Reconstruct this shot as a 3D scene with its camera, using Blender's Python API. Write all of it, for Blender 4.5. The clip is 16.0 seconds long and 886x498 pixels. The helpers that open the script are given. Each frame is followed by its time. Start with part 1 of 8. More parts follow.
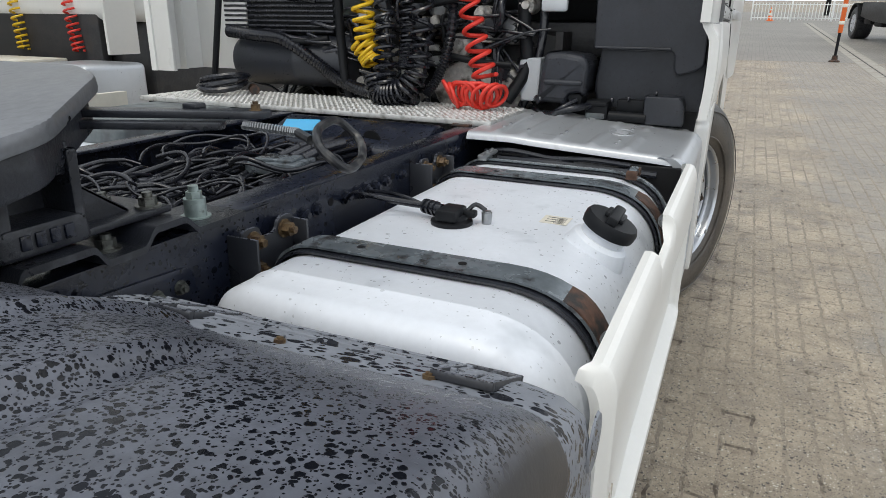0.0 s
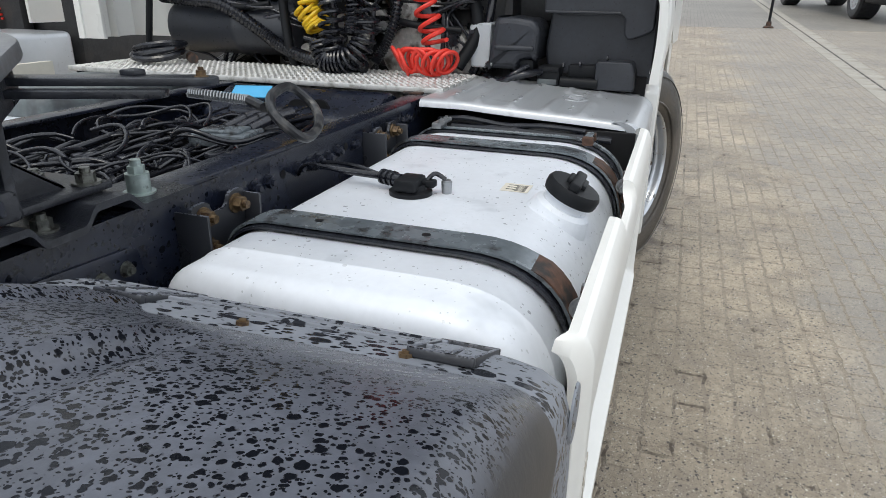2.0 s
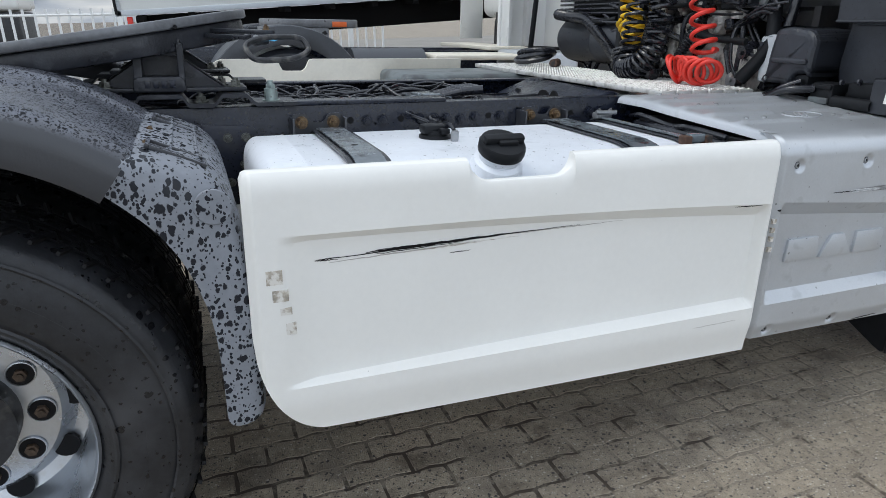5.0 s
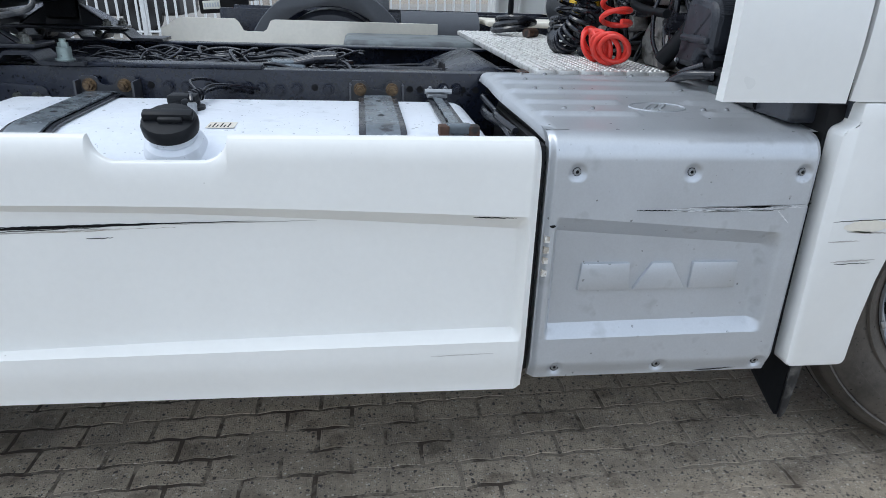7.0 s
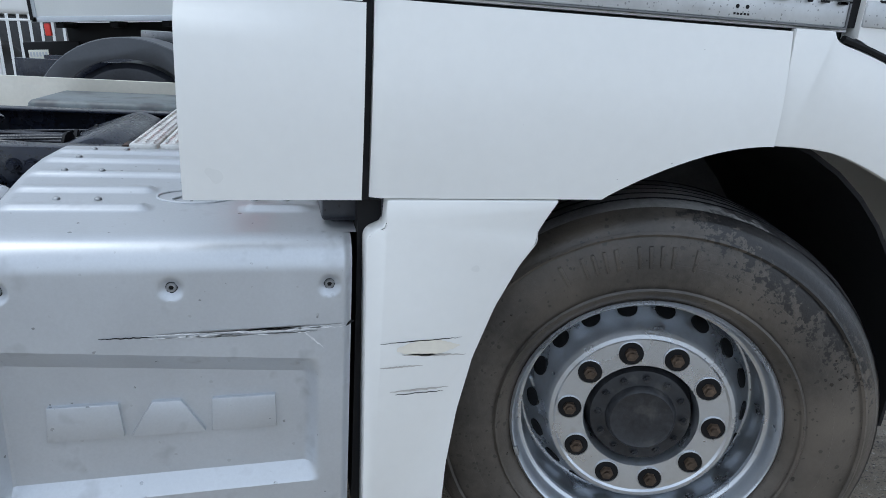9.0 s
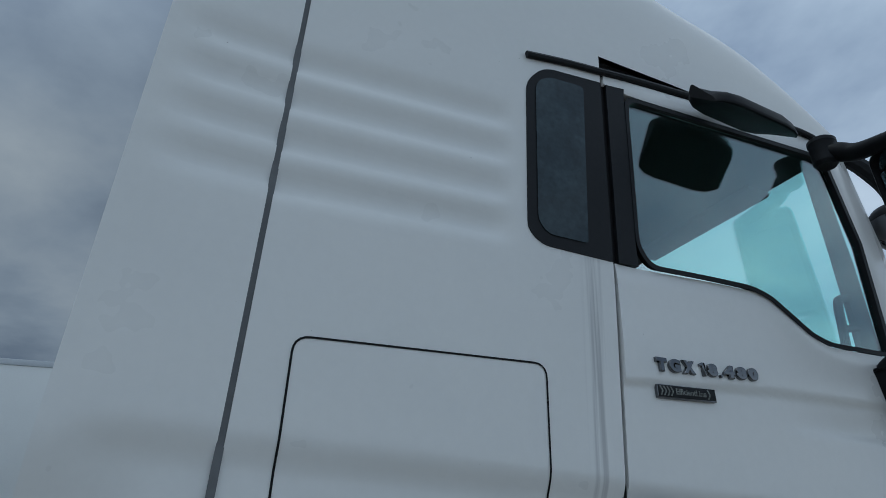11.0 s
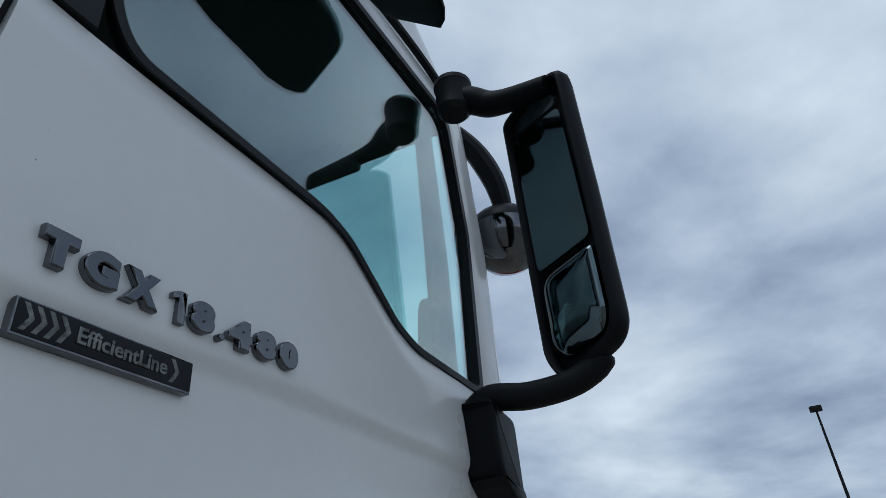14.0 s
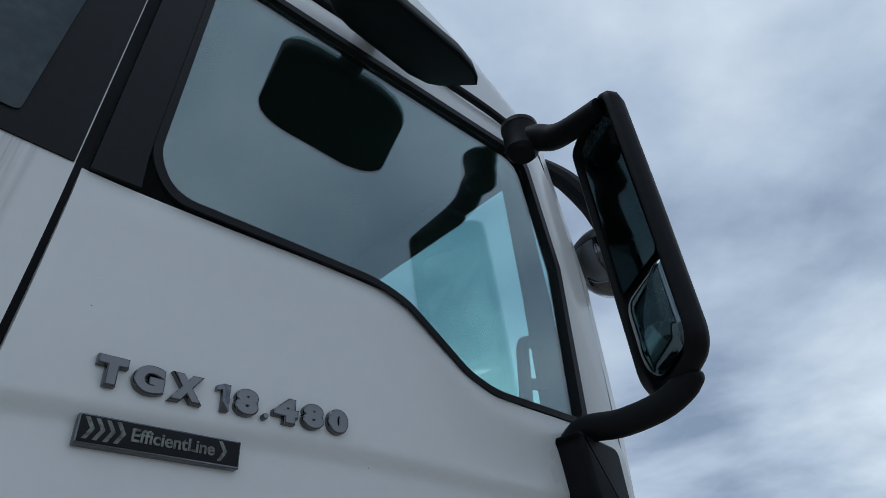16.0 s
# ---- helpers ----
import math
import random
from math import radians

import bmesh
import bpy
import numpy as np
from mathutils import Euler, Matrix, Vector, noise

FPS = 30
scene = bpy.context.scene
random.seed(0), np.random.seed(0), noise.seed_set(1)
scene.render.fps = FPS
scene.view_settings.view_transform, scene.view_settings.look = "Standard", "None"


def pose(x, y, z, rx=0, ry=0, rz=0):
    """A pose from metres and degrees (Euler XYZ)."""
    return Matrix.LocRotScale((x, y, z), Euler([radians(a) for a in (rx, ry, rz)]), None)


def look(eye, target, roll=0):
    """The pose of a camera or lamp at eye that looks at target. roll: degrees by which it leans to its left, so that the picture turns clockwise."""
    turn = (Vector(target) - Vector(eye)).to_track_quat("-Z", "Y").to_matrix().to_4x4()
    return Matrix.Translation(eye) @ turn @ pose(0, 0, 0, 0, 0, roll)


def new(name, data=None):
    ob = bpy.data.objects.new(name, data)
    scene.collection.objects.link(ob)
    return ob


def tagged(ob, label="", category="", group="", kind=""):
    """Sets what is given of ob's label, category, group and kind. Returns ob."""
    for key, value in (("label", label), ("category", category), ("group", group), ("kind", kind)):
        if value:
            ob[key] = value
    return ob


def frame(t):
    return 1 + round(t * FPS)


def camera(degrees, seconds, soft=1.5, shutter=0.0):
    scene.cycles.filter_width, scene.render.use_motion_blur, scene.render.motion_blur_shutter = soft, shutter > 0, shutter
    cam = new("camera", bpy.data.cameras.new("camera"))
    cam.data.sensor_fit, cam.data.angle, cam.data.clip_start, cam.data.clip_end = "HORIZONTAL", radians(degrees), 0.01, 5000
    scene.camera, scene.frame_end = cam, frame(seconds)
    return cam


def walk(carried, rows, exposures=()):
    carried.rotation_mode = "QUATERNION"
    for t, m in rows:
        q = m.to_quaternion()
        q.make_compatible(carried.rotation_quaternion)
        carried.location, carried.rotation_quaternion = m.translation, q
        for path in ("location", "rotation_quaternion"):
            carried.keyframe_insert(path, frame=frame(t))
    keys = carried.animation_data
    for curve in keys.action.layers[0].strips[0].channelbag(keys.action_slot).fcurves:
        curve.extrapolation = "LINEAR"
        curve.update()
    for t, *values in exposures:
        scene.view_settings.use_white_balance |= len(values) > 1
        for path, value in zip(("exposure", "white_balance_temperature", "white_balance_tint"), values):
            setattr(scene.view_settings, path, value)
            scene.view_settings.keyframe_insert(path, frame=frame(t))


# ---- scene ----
cam = camera(68.0, 16.0, 0.5)
# truck frame -> world: the tractor stands slightly nose-down on level paving
K = 1.06
TILT = pose(0, 0, -0.035, 0, 2.0, 0)
PATH = [
    (0, (-3.309, -0.094, 1.328), (-1.578, 0.668, 0.677), 0.8),
    (0.5, (-3.295, -0.071, 1.318), (-1.528, 0.584, 0.648), 0.6),
    (1, (-3.295, -0.064, 1.317), (-1.527, 0.563, 0.623), 0.6),
    (1.5, (-3.291, -0.059, 1.316), (-1.526, 0.55, 0.6), 0.6),
    (2, (-3.287, -0.058, 1.316), (-1.527, 0.546, 0.584), 0.8),
    (2.5, (-3.278, -0.08, 1.319), (-1.527, 0.537, 0.575), 0.4),
    (3, (-3.314, -0.274, 1.285), (-1.662, 0.657, 0.649), 0.4),
    (3.2, (-3.33, -0.423, 1.261), (-1.762, 0.658, 0.651), 0.2),
    (5.3, (-2.517, -1.273, 1.218), (-1.939, 0.522, 0.554), 1.2),
    (5.5, (-2.4, -1.27, 1.217), (-1.881, 0.54, 0.544), 1.4),
    (6, (-2.152, -1.249, 1.232), (-1.841, 0.596, 0.525), 1.8),
    (6.5, (-1.873, -1.256, 1.233), (-1.635, 0.59, 0.5), 1.9),
    (7, (-1.652, -1.271, 1.235), (-1.404, 0.566, 0.485), 2.1),
    (7.5, (-1.387, -1.231, 1.235), (-1.082, 0.586, 0.457), 1.9),
    (8, (-1.144, -1.164, 1.241), (-0.727, 0.609, 0.416), 2.4),
    (8.5, (-0.912, -1.08, 1.235), (-0.426, 0.67, 0.399), 2.7),
    (9, (-0.772, -1.058, 1.285), (-0.291, 0.79, 0.691), 3.7),
    (9.4, (-0.805, -1.096, 1.347), (-0.223, 0.808, 1.167), 3.4),
    (9.5, (-0.816, -1.126, 1.369), (-0.223, 0.783, 1.29), 3.5),
    (9.7, (-0.828, -1.175, 1.393), (-0.253, 0.735, 1.537), 3.8),
    (10, (-0.843, -1.266, 1.42), (-0.314, 0.61, 1.865), 4.0),
    (10.1, (-0.86, -1.258, 1.424), (-0.315, 0.587, 1.971), 4.0),
    (10.2, (-0.854, -1.291, 1.438), (-0.337, 0.536, 2.065), 4.0),
    (12.3, (-0.399, -1.034, 1.537), (0.805, 0.192, 2.559), 0.4),
    (12.5, (-0.314, -0.953, 1.547), (0.969, 0.203, 2.556), -0.2),
    (13, (-0.131, -0.719, 1.62), (1.314, 0.176, 2.674), -1.5),
    (13.5, (0.015, -0.569, 1.666), (1.51, 0.161, 2.777), -2.5),
    (14, (0.103, -0.507, 1.685), (1.603, 0.186, 2.812), -2.9),
    (14.5, (0.128, -0.487, 1.684), (1.633, 0.181, 2.818), -3.5),
    (15, (0.142, -0.481, 1.678), (1.644, 0.185, 2.819), -4.2),
    (15.5, (0.141, -0.521, 1.675), (1.61, 0.215, 2.815), -4.3),
    (16, (0.187, -0.757, 1.668), (1.293, 0.383, 2.884), -1.5),
]
EXPOSURE = [(0.0, -0.07, 6800, 7), (1.0, 0.0, 6750, 7), (3.2, 0.10, 6600, 7), (5.3, 0.04, 6250, 7), (8.6, 0.10, 5850, 6), (9.5, -0.31, 5750, 4), (10.2, -0.84, 5500, 0), (12.3, -1.26, 5550, 3), (13.5, -1.23, 5600, 4), (16.0, -1.13, 5650, 4)]
walk(cam, [(t, TILT @ look(Vector(eye) * K, Vector(target) * K, roll)) for t, eye, target, roll in PATH], EXPOSURE)


# ---- world and light ----
world = bpy.data.worlds.new("overcast_sky")
scene.world = world
world.use_nodes = True
wn, wl = world.node_tree.nodes, world.node_tree.links
wn.clear()


def wnode(kind, **kw):
    n = wn.new(kind)
    for k, v in kw.items():
        setattr(n, k, v)
    return n


w_out = wnode("ShaderNodeOutputWorld")
w_bg = wnode("ShaderNodeBackground")
w_sky = wnode("ShaderNodeTexSky", sky_type="NISHITA", sun_disc=False, sun_elevation=radians(66), sun_rotation=radians(277), air_density=1.5, dust_density=3.0)
w_tc = wnode("ShaderNodeTexCoord")
w_sep = wnode("ShaderNodeSeparateXYZ")
wl.new(w_tc.outputs["Generated"], w_sep.inputs[0])
w_abs = wnode("ShaderNodeMath", operation="MAXIMUM")
w_abs.inputs[1].default_value = 0.0
wl.new(w_sep.outputs[2], w_abs.inputs[0])
w_add = wnode("ShaderNodeMath", operation="ADD")
w_add.inputs[1].default_value = 0.18
wl.new(w_abs.outputs[0], w_add.inputs[0])
w_div = wnode("ShaderNodeVectorMath", operation="DIVIDE")
w_comb = wnode("ShaderNodeCombineXYZ")
wl.new(w_add.outputs[0], w_comb.inputs[0])
wl.new(w_add.outputs[0], w_comb.inputs[1])
w_comb.inputs[2].default_value = 1.0
wl.new(w_tc.outputs["Generated"], w_div.inputs[0])
wl.new(w_comb.outputs[0], w_div.inputs[1])
w_map = wnode("ShaderNodeMapping")
w_map.inputs["Scale"].default_value = (0.9, 0.85, 0.0)
w_map.inputs["Rotation"].default_value = (0, 0, radians(35))
w_map.inputs["Location"].default_value = (7.3, 4.1, 0)
wl.new(w_div.outputs[0], w_map.inputs[0])
w_n1 = wnode("ShaderNodeTexNoise")
w_n1.inputs["Scale"].default_value, w_n1.inputs["Detail"].default_value, w_n1.inputs["Roughness"].default_value = 1.7, 7.0, 0.52
w_n1.inputs["Distortion"].default_value = 0.15
wl.new(w_map.outputs[0], w_n1.inputs["Vector"])
w_ramp = wnode("ShaderNodeValToRGB")
w_ramp.color_ramp.elements[0].position, w_ramp.color_ramp.elements[0].color = 0.33, (0.35, 0.40, 0.51, 1)
w_ramp.color_ramp.elements[1].position, w_ramp.color_ramp.elements[1].color = 0.69, (1.06, 1.06, 1.07, 1)
w_mid = w_ramp.color_ramp.elements.new(0.50)
w_mid.color = (0.66, 0.71, 0.80, 1)
wl.new(w_n1.outputs["Fac"], w_ramp.inputs[0])
w_skys = wnode("ShaderNodeVectorMath", operation="SCALE")
w_skys.inputs["Scale"].default_value = 0.10
wl.new(w_sky.outputs[0], w_skys.inputs[0])
w_mix = wnode("ShaderNodeMix", data_type="RGBA")
w_mix.inputs[0].default_value = 0.92
wl.new(w_skys.outputs[0], w_mix.inputs[6])
wl.new(w_ramp.outputs[0], w_mix.inputs[7])
# heavier cloud on the far side of the tractors, as seen over the box truck
w_bank = wnode("ShaderNodeMapRange", interpolation_type="SMOOTHSTEP")
for k, v in (("From Min", 0.52), ("From Max", 0.88), ("To Min", 1.0), ("To Max", 0.42)):
    w_bank.inputs[k].default_value = v
wl.new(w_sep.outputs[1], w_bank.inputs["Value"])
w_cloud = wnode("ShaderNodeVectorMath", operation="SCALE")
wl.new(w_mix.outputs[2], w_cloud.inputs[0])
wl.new(w_bank.outputs[0], w_cloud.inputs["Scale"])
wl.new(w_cloud.outputs[0], w_bg.inputs[0])
w_bg.inputs[1].default_value = 1.68
wl.new(w_bg.outputs[0], w_out.inputs[0])

sun = new("sun", bpy.data.lights.new("sun", "SUN"))
sun.data.energy, sun.data.angle, sun.data.color = 0.9, radians(25), (1.0, 0.96, 0.9)
sun.matrix_world = look((-4.0, 0.5, 9), (0, 0, 0))

# ---- materials ----


def mat(name, color, rough=0.5, metal=0.0, vary=0.12, scale=6.0, fine=60.0, bump=0.0, bump_scale=None, coat=0.0, spec=0.5, other=None, other_at=(0.55, 0.62), other_scale=8.0, other_rough=None, stretch=(1, 1, 1), rnd=0.0, world_space=False):
    """A node material: colour at two scales of noise, roughness and relief; other: a second colour in blotches."""
    m = bpy.data.materials.new(name)
    m.use_nodes = True
    nt = m.node_tree
    n, l = nt.nodes, nt.links
    b = n["Principled BSDF"]
    b.inputs["Metallic"].default_value = metal
    b.inputs["Coat Weight"].default_value = coat
    b.inputs["Coat Roughness"].default_value = 0.06
    b.inputs["Specular IOR Level"].default_value = spec
    tc = n.new("ShaderNodeTexCoord")
    mp = n.new("ShaderNodeMapping")
    mp.inputs["Scale"].default_value = stretch
    l.new(n.new("ShaderNodeNewGeometry").outputs["Position"] if world_space else tc.outputs["Object"], mp.inputs[0])

    def noise_at(s, detail=4.0, rough_=0.6):
        t = n.new("ShaderNodeTexNoise")
        t.inputs["Scale"].default_value, t.inputs["Detail"].default_value, t.inputs["Roughness"].default_value = s, detail, rough_
        l.new(mp.outputs[0], t.inputs["Vector"])
        return t.outputs["Fac"]

    def rng(src, lo, hi, a=0.3, z=0.7):
        r = n.new("ShaderNodeMapRange")
        r.inputs["From Min"].default_value, r.inputs["From Max"].default_value = a, z
        r.inputs["To Min"].default_value, r.inputs["To Max"].default_value = lo, hi
        l.new(src, r.inputs["Value"])
        return r.outputs[0]

    big, small = noise_at(scale), noise_at(fine)
    mult = n.new("ShaderNodeMath")
    mult.operation = "MULTIPLY"
    l.new(rng(big, 1 - vary, 1 + vary), mult.inputs[0])
    l.new(rng(small, 1 - vary * 0.6, 1 + vary * 0.6), mult.inputs[1])
    value = mult.outputs[0]
    if rnd:
        oi = n.new("ShaderNodeObjectInfo")
        geo = n.new("ShaderNodeNewGeometry")
        ad = n.new("ShaderNodeMath")
        l.new(oi.outputs["Random"], ad.inputs[0])
        l.new(geo.outputs["Random Per Island"], ad.inputs[1])
        m2 = n.new("ShaderNodeMath")
        m2.operation = "MULTIPLY"
        l.new(value, m2.inputs[0])
        l.new(rng(ad.outputs[0], 1 - rnd, 1 + rnd, 0.0, 2.0), m2.inputs[1])
        value = m2.outputs[0]
    col = n.new("ShaderNodeVectorMath")
    col.operation = "SCALE"
    col.inputs[0].default_value = color
    l.new(value, col.inputs["Scale"])
    color_out = col.outputs[0]
    rough_out = rng(big, max(0.02, rough - 0.07), min(1, rough + 0.07))
    if other is not None:
        f = rng(noise_at(other_scale, 3.0, 0.55), 0.0, 1.0, *other_at)
        mx = n.new("ShaderNodeMix")
        mx.data_type = "RGBA"
        l.new(f, mx.inputs[0])
        l.new(color_out, mx.inputs[6])
        mx.inputs[7].default_value = (*other, 1)
        color_out = mx.outputs[2]
        if other_rough is not None:
            mr = n.new("ShaderNodeMix")
            l.new(f, mr.inputs[0])
            l.new(rough_out, mr.inputs[2])
            mr.inputs[3].default_value = other_rough
            rough_out = mr.outputs[0]
    l.new(color_out, b.inputs["Base Color"])
    l.new(rough_out, b.inputs["Roughness"])
    if bump:
        bp = n.new("ShaderNodeBump")
        bp.inputs["Strength"].default_value = bump
        bp.inputs["Distance"].default_value = 0.004
        l.new(noise_at(bump_scale or fine), bp.inputs["Height"])
        l.new(bp.outputs[0], b.inputs["Normal"])
    return m


def add_drops(m, color, rough, scales, amount=0.5, world_space=False, stretch=(1, 1, 1), bump=0.0, strength=1.0, size_max=0.5, steep_shade=None, drop_spec=None):
    """Rain drops or grit: round spots of another colour and gloss, of several sizes, scattered at random."""
    n, l = m.node_tree.nodes, m.node_tree.links
    b = n["Principled BSDF"]
    tc, mp = n.new("ShaderNodeTexCoord"), n.new("ShaderNodeMapping")
    mp.inputs["Scale"].default_value = stretch
    l.new(n.new("ShaderNodeNewGeometry").outputs["Position"] if world_space else tc.outputs["Object"], mp.inputs[0])
    nz = n.new("ShaderNodeTexNoise")
    nz.inputs["Scale"].default_value, nz.inputs["Detail"].default_value = scales[0] * 1.6, 2.0
    l.new(mp.outputs[0], nz.inputs["Vector"])
    wob = n.new("ShaderNodeVectorMath")
    wob.operation = "MULTIPLY_ADD"
    wob.inputs[1].default_value = (0.5 / scales[0],) * 3
    l.new(nz.outputs["Color"], wob.inputs[0])
    l.new(mp.outputs[0], wob.inputs[2])
    total = None
    for sc_ in scales:
        v = n.new("ShaderNodeTexVoronoi")
        v.inputs["Scale"].default_value = sc_
        l.new(wob.outputs[0], v.inputs["Vector"])
        sp = n.new("ShaderNodeSeparateColor")
        l.new(v.outputs["Color"], sp.inputs[0])
        size = n.new("ShaderNodeMapRange")
        size.inputs["From Min"].default_value, size.inputs["From Max"].default_value = 1 - amount, 1.0
        size.inputs["To Min"].default_value, size.inputs["To Max"].default_value = 0.0, size_max
        l.new(sp.outputs[0], size.inputs["Value"])
        sub = n.new("ShaderNodeMath")
        sub.operation = "SUBTRACT"
        l.new(size.outputs[0], sub.inputs[0])
        l.new(v.outputs["Distance"], sub.inputs[1])
        edge = n.new("ShaderNodeMapRange")
        edge.inputs["From Min"].default_value, edge.inputs["From Max"].default_value = 0.0, min(0.07, size_max * 0.3)
        l.new(sub.outputs[0], edge.inputs["Value"])
        if total is None:
            total = edge.outputs[0]
        else:
            mxm = n.new("ShaderNodeMath")
            mxm.operation = "MAXIMUM"
            l.new(total, mxm.inputs[0])
            l.new(edge.outputs[0], mxm.inputs[1])
            total = mxm.outputs[0]
    fac = n.new("ShaderNodeMath")
    fac.operation = "MULTIPLY"
    fac.inputs[1].default_value = strength
    l.new(total, fac.inputs[0])
    src = b.inputs["Base Color"].links[0].from_socket
    if steep_shade:
        # drops lie on upward faces; shade of steep ones is put in as colour
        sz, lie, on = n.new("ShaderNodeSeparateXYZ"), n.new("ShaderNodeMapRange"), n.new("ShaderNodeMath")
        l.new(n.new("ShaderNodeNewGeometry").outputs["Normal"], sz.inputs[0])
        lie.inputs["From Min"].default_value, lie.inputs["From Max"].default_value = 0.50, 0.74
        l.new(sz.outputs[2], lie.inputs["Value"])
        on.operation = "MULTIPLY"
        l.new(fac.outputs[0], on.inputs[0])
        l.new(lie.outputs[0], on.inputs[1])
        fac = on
        shade_mix = n.new("ShaderNodeMix")
        shade_mix.data_type = "RGBA"
        l.new(lie.outputs[0], shade_mix.inputs[0])
        shade_mix.inputs[6].default_value = (*steep_shade, 1)
        l.new(src, shade_mix.inputs[7])
        src = shade_mix.outputs[2]
    mx = n.new("ShaderNodeMix")
    mx.data_type = "RGBA"
    l.new(fac.outputs[0], mx.inputs[0])
    l.new(src, mx.inputs[6])
    mx.inputs[7].default_value = (*color, 1)
    l.new(mx.outputs[2], b.inputs["Base Color"])
    if rough is not None:
        rs = b.inputs["Roughness"].links[0].from_socket
        mr = n.new("ShaderNodeMix")
        l.new(fac.outputs[0], mr.inputs[0])
        l.new(rs, mr.inputs[2])
        mr.inputs[3].default_value = rough
        l.new(mr.outputs[0], b.inputs["Roughness"])
    if drop_spec is not None:
        ms = n.new("ShaderNodeMix")
        l.new(fac.outputs[0], ms.inputs[0])
        ms.inputs[2].default_value, ms.inputs[3].default_value = b.inputs["Specular IOR Level"].default_value, drop_spec
        l.new(ms.outputs[0], b.inputs["Specular IOR Level"])
    if bump:
        bp = n.new("ShaderNodeBump")
        bp.inputs["Strength"].default_value, bp.inputs["Distance"].default_value = bump, 0.002
        l.new(fac.outputs[0], bp.inputs["Height"])
        if b.inputs["Normal"].links:
            l.new(b.inputs["Normal"].links[0].from_socket, bp.inputs["Normal"])
        l.new(bp.outputs[0], b.inputs["Normal"])
    return m


def glass(name, tint, rough=0.0, gloss=0.145):
    """Clear pane: mostly see-through, with a mirror-like gloss that grows at a slant."""
    m = bpy.data.materials.new(name)
    m.use_nodes = True
    n, l = m.node_tree.nodes, m.node_tree.links
    n.clear()
    o = n.new("ShaderNodeOutputMaterial")
    tr, gl, mx = n.new("ShaderNodeBsdfTransparent"), n.new("ShaderNodeBsdfGlossy"), n.new("ShaderNodeMixShader")
    tr.inputs[0].default_value = (*tint, 1)
    gl.inputs[0].default_value, gl.inputs["Roughness"].default_value = (1, 1, 1, 1), rough
    lw = n.new("ShaderNodeLayerWeight")
    pw = n.new("ShaderNodeMath")
    pw.operation = "POWER"
    pw.inputs[1].default_value = 4.0
    l.new(lw.outputs["Facing"], pw.inputs[0])
    ma = n.new("ShaderNodeMath")
    ma.operation = "MULTIPLY_ADD"
    ma.inputs[1].default_value, ma.inputs[2].default_value = 0.9, gloss
    l.new(pw.outputs[0], ma.inputs[0])
    l.new(ma.outputs[0], mx.inputs[0])
    l.new(tr.outputs[0], mx.inputs[1])
    l.new(gl.outputs[0], mx.inputs[2])
    l.new(mx.outputs[0], o.inputs[0])
    return m


M_WHITE = mat("white_paint", (0.755, 0.755, 0.735), 0.32, vary=0.02, coat=0.35, scale=3, fine=40)
M_CABSIDE = mat("white_paint_with_rain_streaks", (0.755, 0.755, 0.735), 0.32, vary=0.02, coat=0.35, scale=3, fine=40)


def add_streaks(m, x0, x1, z0, z1, color):
    """Run-off dirt: upright streaks in a band of the panel."""
    n, l = m.node_tree.nodes, m.node_tree.links
    b = n["Principled BSDF"]
    src = b.inputs["Base Color"].links[0].from_socket
    tc = n.new("ShaderNodeTexCoord")
    mp = n.new("ShaderNodeMapping")
    mp.inputs["Scale"].default_value = (70, 1, 1.3)
    l.new(tc.outputs["Object"], mp.inputs[0])
    t = n.new("ShaderNodeTexNoise")
    t.inputs["Scale"].default_value, t.inputs["Detail"].default_value = 1.0, 4.0
    l.new(mp.outputs[0], t.inputs["Vector"])
    sep = n.new("ShaderNodeSeparateXYZ")
    l.new(tc.outputs["Object"], sep.inputs[0])

    def band(sock, a, b_, c, d):
        out = None
        for e0, e1 in ((a, b_), (d, c)):
            r = n.new("ShaderNodeMapRange")
            r.interpolation_type = "SMOOTHSTEP"
            r.inputs["From Min"].default_value, r.inputs["From Max"].default_value = e0, e1
            l.new(sock, r.inputs["Value"])
            if out is None:
                out = r.outputs[0]
            else:
                k = n.new("ShaderNodeMath")
                k.operation = "MULTIPLY"
                l.new(out, k.inputs[0])
                l.new(r.outputs[0], k.inputs[1])
                out = k.outputs[0]
        return out
    bx = band(sep.outputs[0], x0, x0 + 0.04, x1 - 0.03, x1)
    bz = band(sep.outputs[2], z0, z0 + 0.5, z1 - 0.01, z1)
    th = n.new("ShaderNodeMapRange")
    th.inputs["From Min"].default_value, th.inputs["From Max"].default_value, th.inputs["To Max"].default_value = 0.44, 0.62, 0.8
    l.new(t.outputs["Fac"], th.inputs["Value"])
    k1, k2 = n.new("ShaderNodeMath"), n.new("ShaderNodeMath")
    k1.operation = k2.operation = "MULTIPLY"
    l.new(bx, k1.inputs[0])
    l.new(bz, k1.inputs[1])
    l.new(k1.outputs[0], k2.inputs[0])
    l.new(th.outputs[0], k2.inputs[1])
    mx = n.new("ShaderNodeMix")
    mx.data_type = "RGBA"
    l.new(k2.outputs[0], mx.inputs[0])
    l.new(src, mx.inputs[6])
    mx.inputs[7].default_value = (*color, 1)
    l.new(mx.outputs[2], b.inputs["Base Color"])


